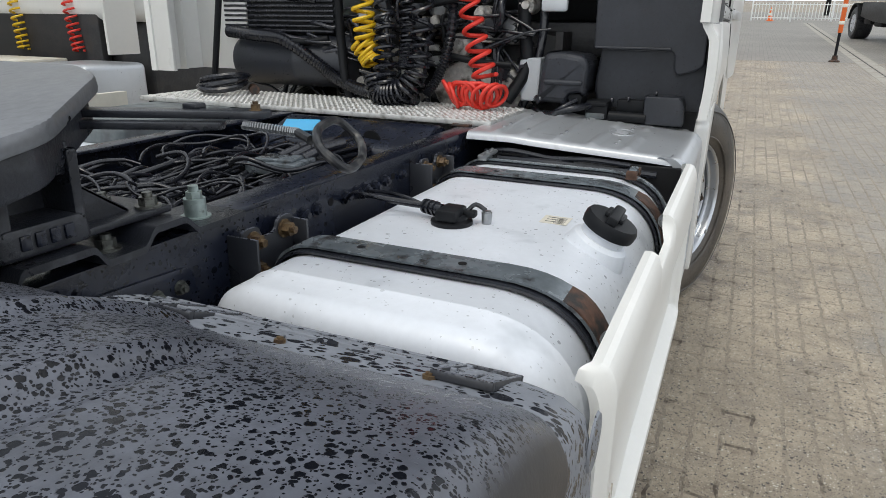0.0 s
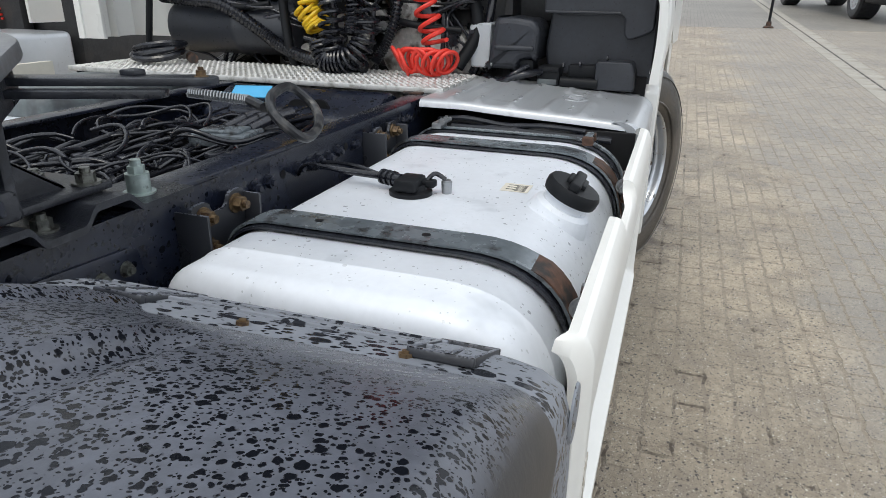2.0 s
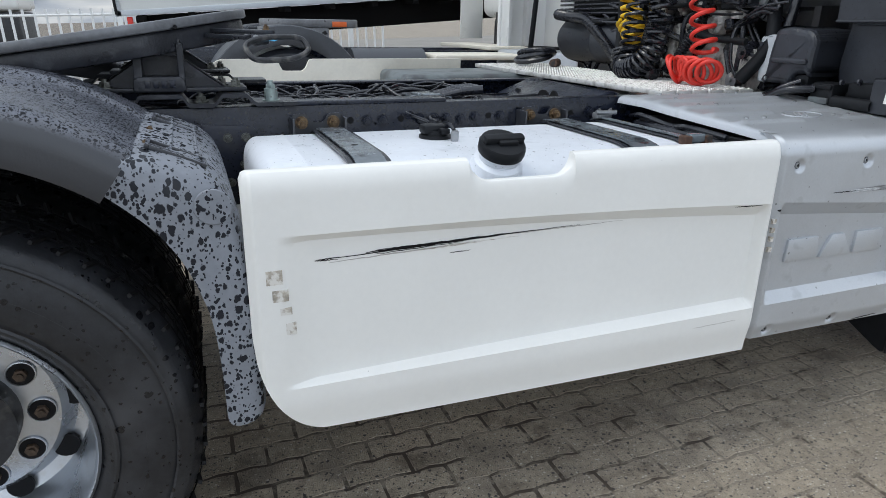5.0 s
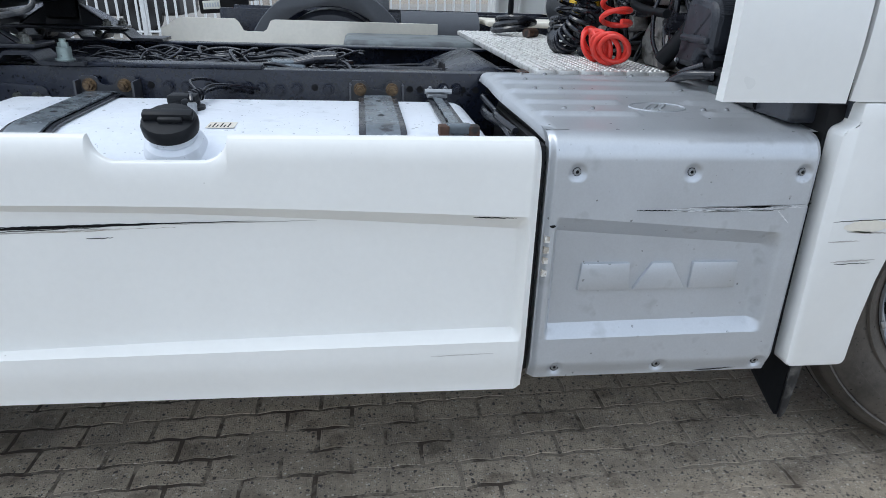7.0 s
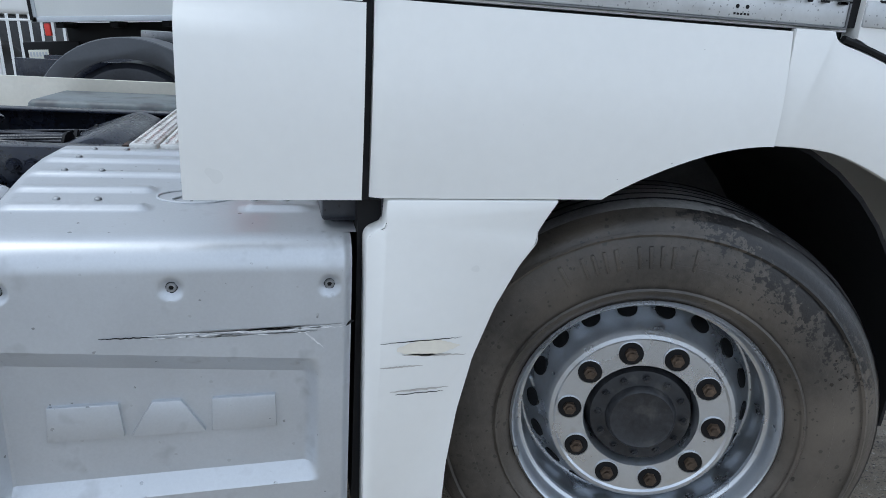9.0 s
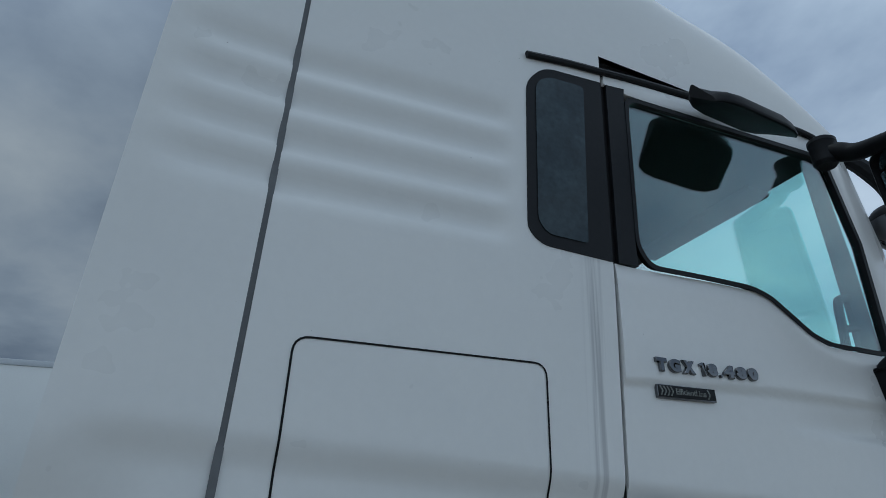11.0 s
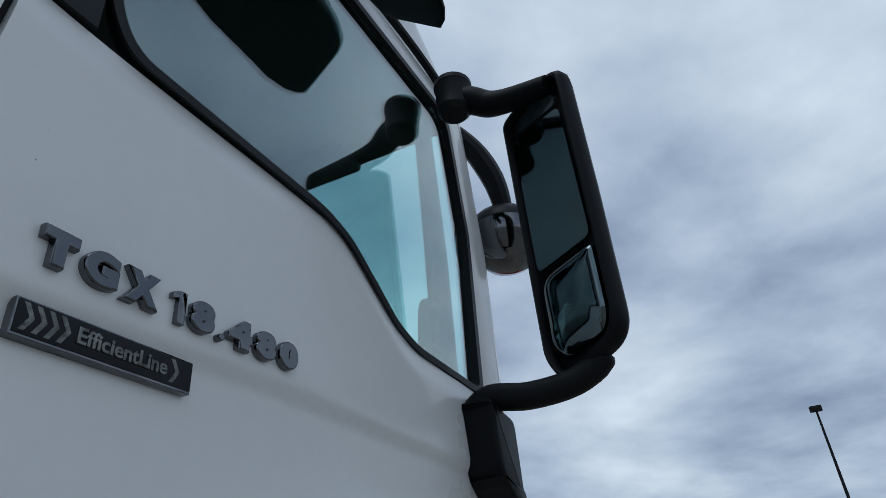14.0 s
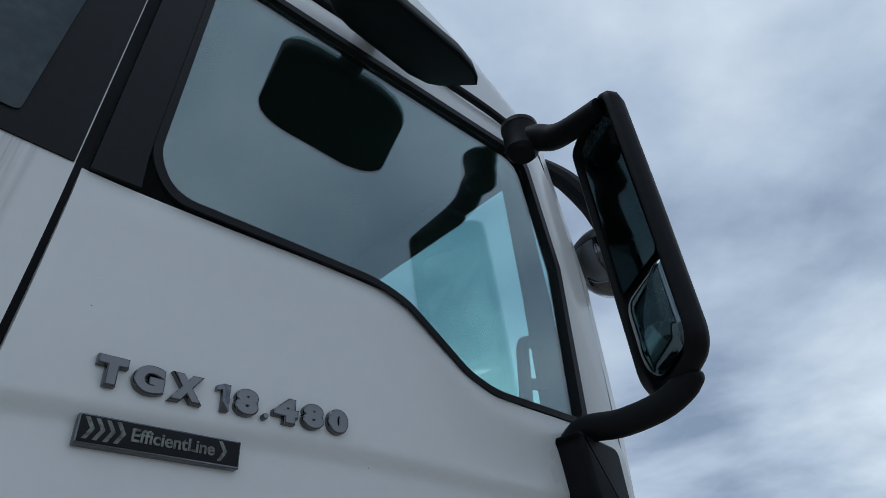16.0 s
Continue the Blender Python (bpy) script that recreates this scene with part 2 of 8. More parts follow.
add_streaks(M_CABSIDE, 0.150, 0.235, 1.35, 2.29, (0.42, 0.42, 0.42))
M_PANEL = mat("white_plastic_panel", (0.77, 0.765, 0.735), 0.42, vary=0.02, scale=3, coat=0.1, bump=0.03, bump_scale=300)
for m_ in (M_WHITE, M_CABSIDE, M_PANEL):
    add_drops(m_, (0.16, 0.15, 0.14), None, (14, 31), 0.16, size_max=0.045, strength=0.8)
M_SILVER = add_drops(mat("silver_grey_cover", (0.49, 0.51, 0.535), 0.36, metal=0.45, vary=0.05, scale=7, fine=200, other=(0.36, 0.37, 0.385), other_at=(0.62, 0.8), other_scale=14), (0.34, 0.35, 0.36), 0.2, (120,), 0.035, strength=0.5)
M_TANK = add_drops(mat("silver_white_tank_paint", (0.745, 0.775, 0.825), 0.42, metal=0.08, vary=0.05, scale=5, coat=0.04, other=(0.50, 0.53, 0.57), other_at=(0.60, 0.8), other_scale=9), (0.40, 0.42, 0.44), 0.1, (110, 210), 0.07, strength=0.5)
add_streaks(M_TANK, -2.60, -2.485, 0.30, 0.80, (0.30, 0.235, 0.165))
# lighter blotches put part of the wet sheen into the colour
M_RAIL = add_drops(mat("navy_black_chassis_paint", (0.009, 0.012, 0.023), 0.27, vary=0.40, scale=5, bump=0.15, spec=0.45, other=(0.034, 0.035, 0.041), other_at=(0.56, 0.76), other_scale=11), (0.003, 0.004, 0.007), 0.10, (70, 150), 0.35)
M_BLACK = add_drops(mat("black_plastic", (0.026, 0.029, 0.037), 0.40, vary=0.25, bump=0.1, bump_scale=220, spec=0.5, other=(0.024, 0.026, 0.032), other_at=(0.5, 0.75), other_scale=9), (0.05, 0.05, 0.055), 0.15, (120,), 0.12)
M_SATIN = mat("satin_black_plastic", (0.011, 0.012, 0.014), 0.45, vary=0.2, bump=0.03, bump_scale=200, spec=0.18)
M_MIRRORBODY = mat("black_mirror_plastic", (0.007, 0.0075, 0.009), 0.5, vary=0.2, bump=0.05, bump_scale=220, spec=0.14)
# the darker second base colour puts shade on the steep flanks
M_FENDER = add_drops(mat("wet_dark_grey_fender", (0.080, 0.087, 0.109), 0.38, vary=0.30, scale=5, fine=90, bump=0.10, bump_scale=140, spec=0.75, other=(0.040, 0.044, 0.055), other_at=(0.54, 0.70), other_scale=6.0, other_rough=0.26), (0.004, 0.005, 0.008), 0.16, (120, 190, 300), 0.95, bump=0.5, size_max=0.53, steep_shade=(0.020, 0.022, 0.028), drop_spec=0.22)
M_DUSTY = add_drops(mat("dusty_grey_mudguard", (0.20, 0.215, 0.245), 0.55, vary=0.12, scale=6, bump=0.15, bump_scale=150), (0.016, 0.018, 0.024), 0.2, (58, 92, 150), 0.80, bump=0.3, size_max=0.54, stretch=(1.0, 0.6, 0.75), drop_spec=0.25)
M_RUBBER = mat("worn_tyre_rubber", (0.048, 0.042, 0.036), 0.42, vary=0.4, scale=7, fine=60, bump=0.3, bump_scale=90, spec=0.5, other=(0.105, 0.088, 0.071), other_at=(0.40, 0.72), other_scale=4.0)
M_TYREDARK = add_drops(mat("wet_black_tyre_rubber", (0.017, 0.018, 0.021), 0.42, vary=0.35, scale=7, fine=60, bump=0.25, bump_scale=90, spec=0.4, other=(0.045, 0.046, 0.050), other_at=(0.52, 0.75), other_scale=4.5), (0.004, 0.004, 0.005), 0.14, (45, 90), 0.3, strength=0.8)
add_drops(M_RUBBER, (0.012, 0.011, 0.011), 0.2, (70, 130), 0.16, strength=0.6)


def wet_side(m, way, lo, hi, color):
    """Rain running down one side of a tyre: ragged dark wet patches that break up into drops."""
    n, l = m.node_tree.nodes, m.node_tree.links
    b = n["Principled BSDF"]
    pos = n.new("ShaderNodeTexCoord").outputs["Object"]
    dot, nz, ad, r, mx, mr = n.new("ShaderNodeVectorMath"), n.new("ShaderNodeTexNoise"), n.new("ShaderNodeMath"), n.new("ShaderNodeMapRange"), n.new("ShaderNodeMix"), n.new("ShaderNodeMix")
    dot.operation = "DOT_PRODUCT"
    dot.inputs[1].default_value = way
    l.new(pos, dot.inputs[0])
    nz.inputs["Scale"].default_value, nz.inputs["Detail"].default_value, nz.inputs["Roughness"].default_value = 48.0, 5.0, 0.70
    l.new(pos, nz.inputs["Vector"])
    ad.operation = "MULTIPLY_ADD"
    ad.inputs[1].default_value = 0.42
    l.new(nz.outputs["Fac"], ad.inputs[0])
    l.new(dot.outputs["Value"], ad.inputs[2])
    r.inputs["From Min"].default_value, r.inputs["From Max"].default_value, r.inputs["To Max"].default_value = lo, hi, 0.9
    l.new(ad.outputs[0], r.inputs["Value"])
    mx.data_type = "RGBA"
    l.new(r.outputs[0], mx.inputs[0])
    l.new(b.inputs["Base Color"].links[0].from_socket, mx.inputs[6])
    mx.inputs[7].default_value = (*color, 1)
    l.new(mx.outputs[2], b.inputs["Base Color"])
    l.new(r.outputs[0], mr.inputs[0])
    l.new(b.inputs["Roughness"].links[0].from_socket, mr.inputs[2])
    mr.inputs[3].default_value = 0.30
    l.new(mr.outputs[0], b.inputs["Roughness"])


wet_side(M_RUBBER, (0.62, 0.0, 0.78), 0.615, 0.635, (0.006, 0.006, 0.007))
M_TREAD = mat("pale_tread_rubber", (0.22, 0.212, 0.203), 0.55, vary=0.3, scale=9, fine=80, bump=0.2, bump_scale=120)
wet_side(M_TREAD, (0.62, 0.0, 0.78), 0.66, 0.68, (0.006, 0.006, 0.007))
M_RIM = mat("silver_rim_paint", (0.55, 0.575, 0.61), 0.30, metal=0.85, vary=0.04, scale=9, fine=160, other=(0.48, 0.485, 0.49), other_at=(0.55, 0.8), other_scale=30)
M_HUB = mat("grimy_hub_paint", (0.022, 0.023, 0.026), 0.45, vary=0.4, scale=14, bump=0.3, spec=0.4, other=(0.06, 0.058, 0.055), other_at=(0.55, 0.72), other_scale=20)
M_GUARD = mat("plain_dark_grey_plastic", (0.050, 0.055, 0.065), 0.45, vary=0.12, scale=3)
M_BOXGREY = mat("weathered_grey_green_cover", (0.13, 0.15, 0.155), 0.45, vary=0.2, scale=7, other=(0.07, 0.075, 0.08), other_at=(0.5, 0.65), other_scale=9)
M_RUST = mat("rusty_nut", (0.085, 0.060, 0.042), 0.55, metal=0.4, vary=0.35, scale=60, bump=0.2)
M_BRASS = mat("yellow_zinc_bolt", (0.17, 0.115, 0.062), 0.42, metal=0.5, vary=0.35, scale=70, other=(0.07, 0.042, 0.026), other_at=(0.48, 0.62), other_scale=90)
M_ZINC = mat("greenish_zinc_bolt", (0.36, 0.43, 0.41), 0.36, metal=0.5, vary=0.2, scale=50, other=(0.12, 0.13, 0.12), other_at=(0.58, 0.7), other_scale=60)
M_NUT = mat("weathered_steel_nut", (0.16, 0.165, 0.15), 0.38, metal=0.7, vary=0.3, scale=60, other=(0.05, 0.045, 0.04), other_at=(0.5, 0.65), other_scale=80)
M_STEEL = mat("grey_steel", (0.33, 0.34, 0.35), 0.38, metal=0.8, vary=0.15, scale=20)
M_ALU = mat("dirty_aluminium_deck", (0.66, 0.655, 0.635), 0.42, metal=0.5, vary=0.12, scale=6, other=(0.22, 0.21, 0.19), other_at=(0.50, 0.75), other_scale=22)
# lighter blotches stand in for some of the glossy highlights
M_CAST = mat("black_cast_iron", (0.018, 0.020, 0.026), 0.32, vary=0.35, scale=8, bump=0.30, bump_scale=190, spec=0.45, other=(0.055, 0.058, 0.066), other_at=(0.56, 0.72), other_scale=17)
M_PLATE = mat("greased_steel_plate", (0.16, 0.165, 0.175), 0.36, metal=0.25, vary=0.25, scale=5, bump=0.12, bump_scale=60, other=(0.012, 0.012, 0.014), other_at=(0.66, 0.69), other_scale=13, other_rough=0.25)
M_RED = mat("red_hose", (0.72, 0.045, 0.03), 0.4, vary=0.08)
M_YELLOW = mat("yellow_hose", (0.78, 0.50, 0.02), 0.4, vary=0.08)
M_HOSE = mat("black_hose", (0.012, 0.013, 0.018), 0.24, vary=0.2, scale=20, spec=0.65)
M_CABLE = mat("grey_black_cable", (0.020, 0.021, 0.028), 0.25, vary=0.3, scale=14, spec=0.65)
M_WORN = mat("worn_black_paint_with_dust", (0.014, 0.015, 0.018), 0.35, vary=0.3, scale=30, spec=0.5, other=(0.14, 0.135, 0.125), other_at=(0.50, 0.80), other_scale=40)
M_GREY = mat("light_grey_box", (0.52, 0.55, 0.58), 0.5, vary=0.05)
M_DARK = mat("engine_grime_and_shade", (0.024, 0.024, 0.026), 0.5, vary=0.4, scale=9, bump=0.4, other=(0.035, 0.03, 0.027), other_at=(0.5, 0.75), other_scale=9)
M_METAL_GRIME = mat("grimy_cast_aluminium", (0.50, 0.485, 0.46), 0.5, metal=0.3, vary=0.3, scale=14, bump=0.3, other=(0.08, 0.07, 0.06), other_at=(0.5, 0.7), other_scale=18)
M_STRAP = mat("wet_steel_strap", (0.17, 0.195, 0.215), 0.26, metal=0.35, vary=0.25, scale=14, other=(0.05, 0.05, 0.052), other_at=(0.56, 0.66), other_scale=18)
M_RUSTY = mat("rust_brown_metal", (0.085, 0.042, 0.026), 0.7, vary=0.45, scale=25, bump=0.3, other=(0.022, 0.019, 0.018), other_at=(0.48, 0.6), other_scale=22)
M_CHROME = mat("chrome_lettering", (0.15, 0.155, 0.165), 0.06, metal=1.0, vary=0.05)
M_BLUE = mat("blue_sticker", (0.06, 0.36, 0.62), 0.45, vary=0.06)
M_STICK = mat("white_sticker", (0.74, 0.74, 0.66), 0.5, vary=0.05)
M_INK = mat("black_mark", (0.008, 0.008, 0.009), 0.6, vary=0.1, spec=0.2)
M_SEAL = mat("grey_rubber_seal", (0.13, 0.135, 0.14), 0.6, vary=0.15)
M_SCUFF = mat("grey_scuff", (0.42, 0.40, 0.37), 0.6, vary=0.2, scale=40)
M_SMEAR = mat("pale_scratch_smear", (0.66, 0.67, 0.68), 0.45, vary=0.15, scale=60)
M_TAPE = mat("dirty_glue_residue", (0.42, 0.38, 0.32), 0.7, vary=0.35, scale=70, other=(0.66, 0.64, 0.6), other_at=(0.45, 0.55), other_scale=60)
M_REFLEX = mat("silver_reflector_strip", (0.50, 0.51, 0.515), 0.34, metal=0.35, vary=0.10, scale=9, other=(0.60, 0.61, 0.61), other_at=(0.48, 0.62), other_scale=3.0)
add_drops(M_REFLEX, (0.20, 0.205, 0.21), 0.3, (150,), 0.98, strength=0.8, size_max=0.34)
M_CREAM = mat("cream_white_paint", (0.70, 0.66, 0.57), 0.4, vary=0.06)
M_ORANGE = mat("orange_paint", (0.72, 0.14, 0.03), 0.45, vary=0.1)
M_TRUCKRED = mat("red_truck_paint", (0.55, 0.03, 0.02), 0.35, coat=0.3)
M_BOX = mat("white_box_body", (0.74, 0.75, 0.73), 0.4, vary=0.03, scale=1.5)
M_FENCE = mat("white_fence_paint", (0.76, 0.77, 0.76), 0.45, vary=0.04)
M_PAVER = mat("speckled_concrete_paver", (0.350, 0.294, 0.222), 0.62, vary=0.38, scale=0.9, fine=40, bump=0.9, bump_scale=170, rnd=0.10, other=(0.235, 0.198, 0.155), other_at=(0.50, 0.70), other_scale=5.0, other_rough=0.5, world_space=True)
add_drops(M_PAVER, (0.040, 0.035, 0.032), 0.5, (62, 105, 170), 0.55, True, strength=0.95, size_max=0.42)
add_drops(M_PAVER, (0.62, 0.58, 0.50), None, (85, 150, 240), 0.34, True, strength=0.9, size_max=0.36)
M_JOINT = mat("sandy_joint", (0.30, 0.256, 0.20), 0.75, vary=0.26, scale=1.2, fine=60, bump=0.6, other=(0.265, 0.225, 0.175), other_at=(0.48, 0.62), other_scale=3.2, world_space=True)
add_drops(M_JOINT, (0.05, 0.044, 0.039), 0.6, (65, 110, 180), 0.5, True, strength=0.9, size_max=0.42)
add_drops(M_JOINT, (0.50, 0.46, 0.40), None, (150, 280), 0.3, True, strength=0.8)


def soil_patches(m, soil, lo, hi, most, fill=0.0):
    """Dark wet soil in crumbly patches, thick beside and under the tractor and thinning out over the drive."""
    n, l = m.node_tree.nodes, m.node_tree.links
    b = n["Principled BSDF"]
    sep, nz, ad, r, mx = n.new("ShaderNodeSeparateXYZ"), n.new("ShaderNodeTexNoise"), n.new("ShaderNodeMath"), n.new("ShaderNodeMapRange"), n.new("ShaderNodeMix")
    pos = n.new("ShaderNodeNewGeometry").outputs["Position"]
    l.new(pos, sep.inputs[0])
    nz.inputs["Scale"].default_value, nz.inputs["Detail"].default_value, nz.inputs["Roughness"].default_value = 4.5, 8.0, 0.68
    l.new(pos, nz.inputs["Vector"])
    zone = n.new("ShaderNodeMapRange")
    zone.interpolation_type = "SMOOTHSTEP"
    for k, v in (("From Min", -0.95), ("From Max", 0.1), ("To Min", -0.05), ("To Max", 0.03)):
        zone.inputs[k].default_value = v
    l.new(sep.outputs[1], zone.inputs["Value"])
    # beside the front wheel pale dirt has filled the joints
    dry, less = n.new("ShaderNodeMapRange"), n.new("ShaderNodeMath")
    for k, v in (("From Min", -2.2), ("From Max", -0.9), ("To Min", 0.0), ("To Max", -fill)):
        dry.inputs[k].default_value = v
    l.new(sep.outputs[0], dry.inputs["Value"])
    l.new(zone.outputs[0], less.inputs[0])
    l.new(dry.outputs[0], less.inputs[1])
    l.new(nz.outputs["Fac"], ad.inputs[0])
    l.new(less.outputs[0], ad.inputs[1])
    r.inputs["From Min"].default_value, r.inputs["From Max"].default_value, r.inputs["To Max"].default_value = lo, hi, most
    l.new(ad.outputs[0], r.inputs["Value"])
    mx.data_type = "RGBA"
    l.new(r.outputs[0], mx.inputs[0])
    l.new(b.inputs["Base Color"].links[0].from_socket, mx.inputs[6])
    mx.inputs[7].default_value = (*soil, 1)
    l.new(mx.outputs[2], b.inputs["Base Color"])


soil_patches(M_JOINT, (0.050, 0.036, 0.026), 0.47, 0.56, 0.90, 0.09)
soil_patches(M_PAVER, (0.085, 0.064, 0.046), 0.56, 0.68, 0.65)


def grey_zone(m, grey):
    """Greyer stones away from the tractor, along an uneven line."""
    n, l = m.node_tree.nodes, m.node_tree.links
    b = n["Principled BSDF"]
    sep, nz, ad = n.new("ShaderNodeSeparateXYZ"), n.new("ShaderNodeTexNoise"), n.new("ShaderNodeMath")
    pos = n.new("ShaderNodeNewGeometry").outputs["Position"]
    l.new(pos, sep.inputs[0])
    nz.inputs["Scale"].default_value, nz.inputs["Detail"].default_value = 1.3, 5.0
    l.new(pos, nz.inputs["Vector"])
    ad.operation = "MULTIPLY_ADD"
    ad.inputs[1].default_value = 1.4
    l.new(nz.outputs["Fac"], ad.inputs[0])
    l.new(sep.outputs[1], ad.inputs[2])
    r = n.new("ShaderNodeMapRange")
    r.inputs["From Min"].default_value, r.inputs["From Max"].default_value, r.inputs["To Min"].default_value, r.inputs["To Max"].default_value = -0.35, -0.05, 0.45, 0.0
    l.new(ad.outputs[0], r.inputs["Value"])
    mx = n.new("ShaderNodeMix")
    mx.data_type = "RGBA"
    l.new(r.outputs[0], mx.inputs[0])
    l.new(b.inputs["Base Color"].links[0].from_socket, mx.inputs[6])
    mx.inputs[7].default_value = (*grey, 1)
    l.new(mx.outputs[2], b.inputs["Base Color"])


grey_zone(M_PAVER, (0.25, 0.247, 0.24))
M_LEAF = mat("leaf_green", (0.028, 0.048, 0.018), 0.6, vary=0.35, scale=2.0, rnd=0.2)
M_BARK = mat("bark", (0.09, 0.07, 0.05), 0.9, vary=0.3, bump=0.6)
M_GLASS = glass("green_tinted_glass", (0.79, 1.0, 0.98))
M_SCREEN = glass("pale_green_windscreen", (0.93, 1.0, 0.99), gloss=0.035)
M_MIRROR = mat("mirror_glass", (0.13, 0.165, 0.178), 0.01, metal=1.0, vary=0.0)
M_DARKPANE = mat("dark_smoked_pane", (0.026, 0.040, 0.046), 0.06, vary=0.4, scale=9, spec=0.45)
M_CABIN = mat("dark_grey_cabin_lining", (0.05, 0.052, 0.055), 0.85, vary=0.1, bump=0.2)
M_CONE = mat("orange_cone", (0.85, 0.16, 0.03), 0.5, vary=0.05)

# ---- building helpers ----


def part(name, bm, material, parent=None, label="", smooth=35):
    me = bpy.data.meshes.new(name)
    bm.normal_update()
    bm.to_mesh(me)
    bm.free()
    me.materials.append(material)
    if smooth:
        me.shade_smooth()
        me.set_sharp_from_angle(angle=radians(smooth))
    ob = new(name, me)
    if parent is not None:
        ob.parent = parent
    return tagged(ob, label)


def share(name, ob, m, parent):
    """Another object on the same mesh."""
    o = new(name, ob.data)
    o.parent = parent
    o.matrix_basis = m
    return o


def thing(name, label, category, m=None, group="", kind=""):
    e = tagged(new(name), label, category, group, kind)
    e.empty_display_size = 0.1
    if m is not None:
        e.matrix_basis = m
    return e


def nbm():
    return bmesh.new()


def box(bm, lo, hi, bev=0.0, seg=2, m=None):
    r = bmesh.ops.create_cube(bm, size=1.0)
    vs = r["verts"]
    c = [(a + b) / 2 for a, b in zip(lo, hi)]
    s = [abs(b - a) for a, b in zip(lo, hi)]
    for v in vs:
        v.co = Vector((c[0] + v.co.x * s[0], c[1] + v.co.y * s[1], c[2] + v.co.z * s[2]))
    out = vs
    if bev:
        es = list({e for v in vs for e in v.link_edges})
        r = bmesh.ops.bevel(bm, geom=es, offset=min(bev, min(s) * 0.49), segments=seg, affect="EDGES", profile=0.5)
        out = list({v for f in r["faces"] for v in f.verts})
    if m is not None:
        bmesh.ops.transform(bm, matrix=m, verts=out)
    return bm


def frame_of(d):
    d = Vector(d).normalized()
    a = Vector((0, 0, 1)) if abs(d.z) < 0.9 else Vector((1, 0, 0))
    u = d.cross(a).normalized()
    return u, d.cross(u).normalized()


def ring_surface(bm, rings, close_v=False, caps=(True, True)):
    """Skin a list of closed rings of points."""
    vs = [[bm.verts.new(p) for p in r] for r in rings]
    n = len(vs[0])
    k = len(vs)
    for i in range(k if close_v else k - 1):
        a, b = vs[i], vs[(i + 1) % k]
        for j in range(n):
            try:
                bm.faces.new((a[j], a[(j + 1) % n], b[(j + 1) % n], b[j]))
            except ValueError:
                pass
    if not close_v:
        if caps[0]:
            bm.faces.new(list(reversed(vs[0])))
        if caps[1]:
            bm.faces.new(vs[-1])
    return bm


def cyl(bm, p0, p1, r0, r1=None, n=16, phase=0.0):
    p0, p1 = Vector(p0), Vector(p1)
    r1 = r0 if r1 is None else r1
    u, v = frame_of(p1 - p0)
    ang = [phase + 2 * math.pi * i / n for i in range(n)]
    ring_surface(bm, [[p0 + (u * math.cos(a) + v * math.sin(a)) * r0 for a in ang], [p1 + (u * math.cos(a) + v * math.sin(a)) * r1 for a in ang]])
    return bm


def tube(bm, pts, r, n=8, closed=False):
    pts = [Vector(p) for p in pts]
    k = len(pts)
    rings = []
    u = None
    for i, p in enumerate(pts):
        a = pts[i - 1] if (i or closed) else p
        b = pts[(i + 1) % k] if (i < k - 1 or closed) else p
        d = (b - a).normalized()
        if u is None:
            u, _ = frame_of(d)
        u = (u - d * u.dot(d)).normalized()
        w = d.cross(u)
        rr = r[i] if isinstance(r, (list, tuple)) else r
        rings.append([p + (u * math.cos(2 * math.pi * j / n) + w * math.sin(2 * math.pi * j / n)) * rr for j in range(n)])
    return ring_surface(bm, rings, close_v=closed)


def smooth_path(pts, per=8):
    """Catmull-Rom through the points."""
    pts = [Vector(p) for p in pts]
    out = []
    for i in range(len(pts) - 1):
        p0, p1, p2, p3 = pts[max(i - 1, 0)], pts[i], pts[i + 1], pts[min(i + 2, len(pts) - 1)]
        for j in range(per):
            t = j / per
            out.append(0.5 * ((2 * p1) + (p2 - p0) * t + (2 * p0 - 5 * p1 + 4 * p2 - p3) * t * t + (3 * p1 - p0 - 3 * p2 + p3) * t ** 3))
    out.append(pts[-1])
    return out


def coil(path, radius, turns, wire, per=14, n=7):
    """A helix of wire along a path."""
    path = smooth_path(path, 12)
    total = turns * per
    pts = []
    u = None
    for i in range(total + 1):
        f = i / total * (len(path) - 1)
        j = min(int(f), len(path) - 2)
        p = path[j].lerp(path[j + 1], f - j)
        d = (path[j + 1] - path[j]).normalized()
        if u is None:
            u, _ = frame_of(d)
        u = (u - d * u.dot(d)).normalized()
        w = d.cross(u)
        a = 2 * math.pi * i / per
        rr = radius(i / total) if callable(radius) else radius
        pts.append(p + (u * math.cos(a) + w * math.sin(a)) * rr)
    return tube(nbm(), pts, wire, n)


def lathe(bm, profile, center, n=48, axis="y", closed=False):
    """Turn (radius, along) pairs round an axis through center."""
    c = Vector(center)
    rings = []
    for r, h in profile:
        ring = []
        for i in range(n):
            a = 2 * math.pi * i / n
            if axis == "y":
                ring.append(c + Vector((r * math.cos(a), h, r * math.sin(a))))
            elif axis == "z":
                ring.append(c + Vector((r * math.cos(a), r * math.sin(a), h)))
            else:
                ring.append(c + Vector((h, r * math.cos(a), r * math.sin(a))))
        rings.append(ring)
    ring_surface(bm, rings, caps=(not closed, not closed))
    bmesh.ops.recalc_face_normals(bm, faces=bm.faces)
    return bm


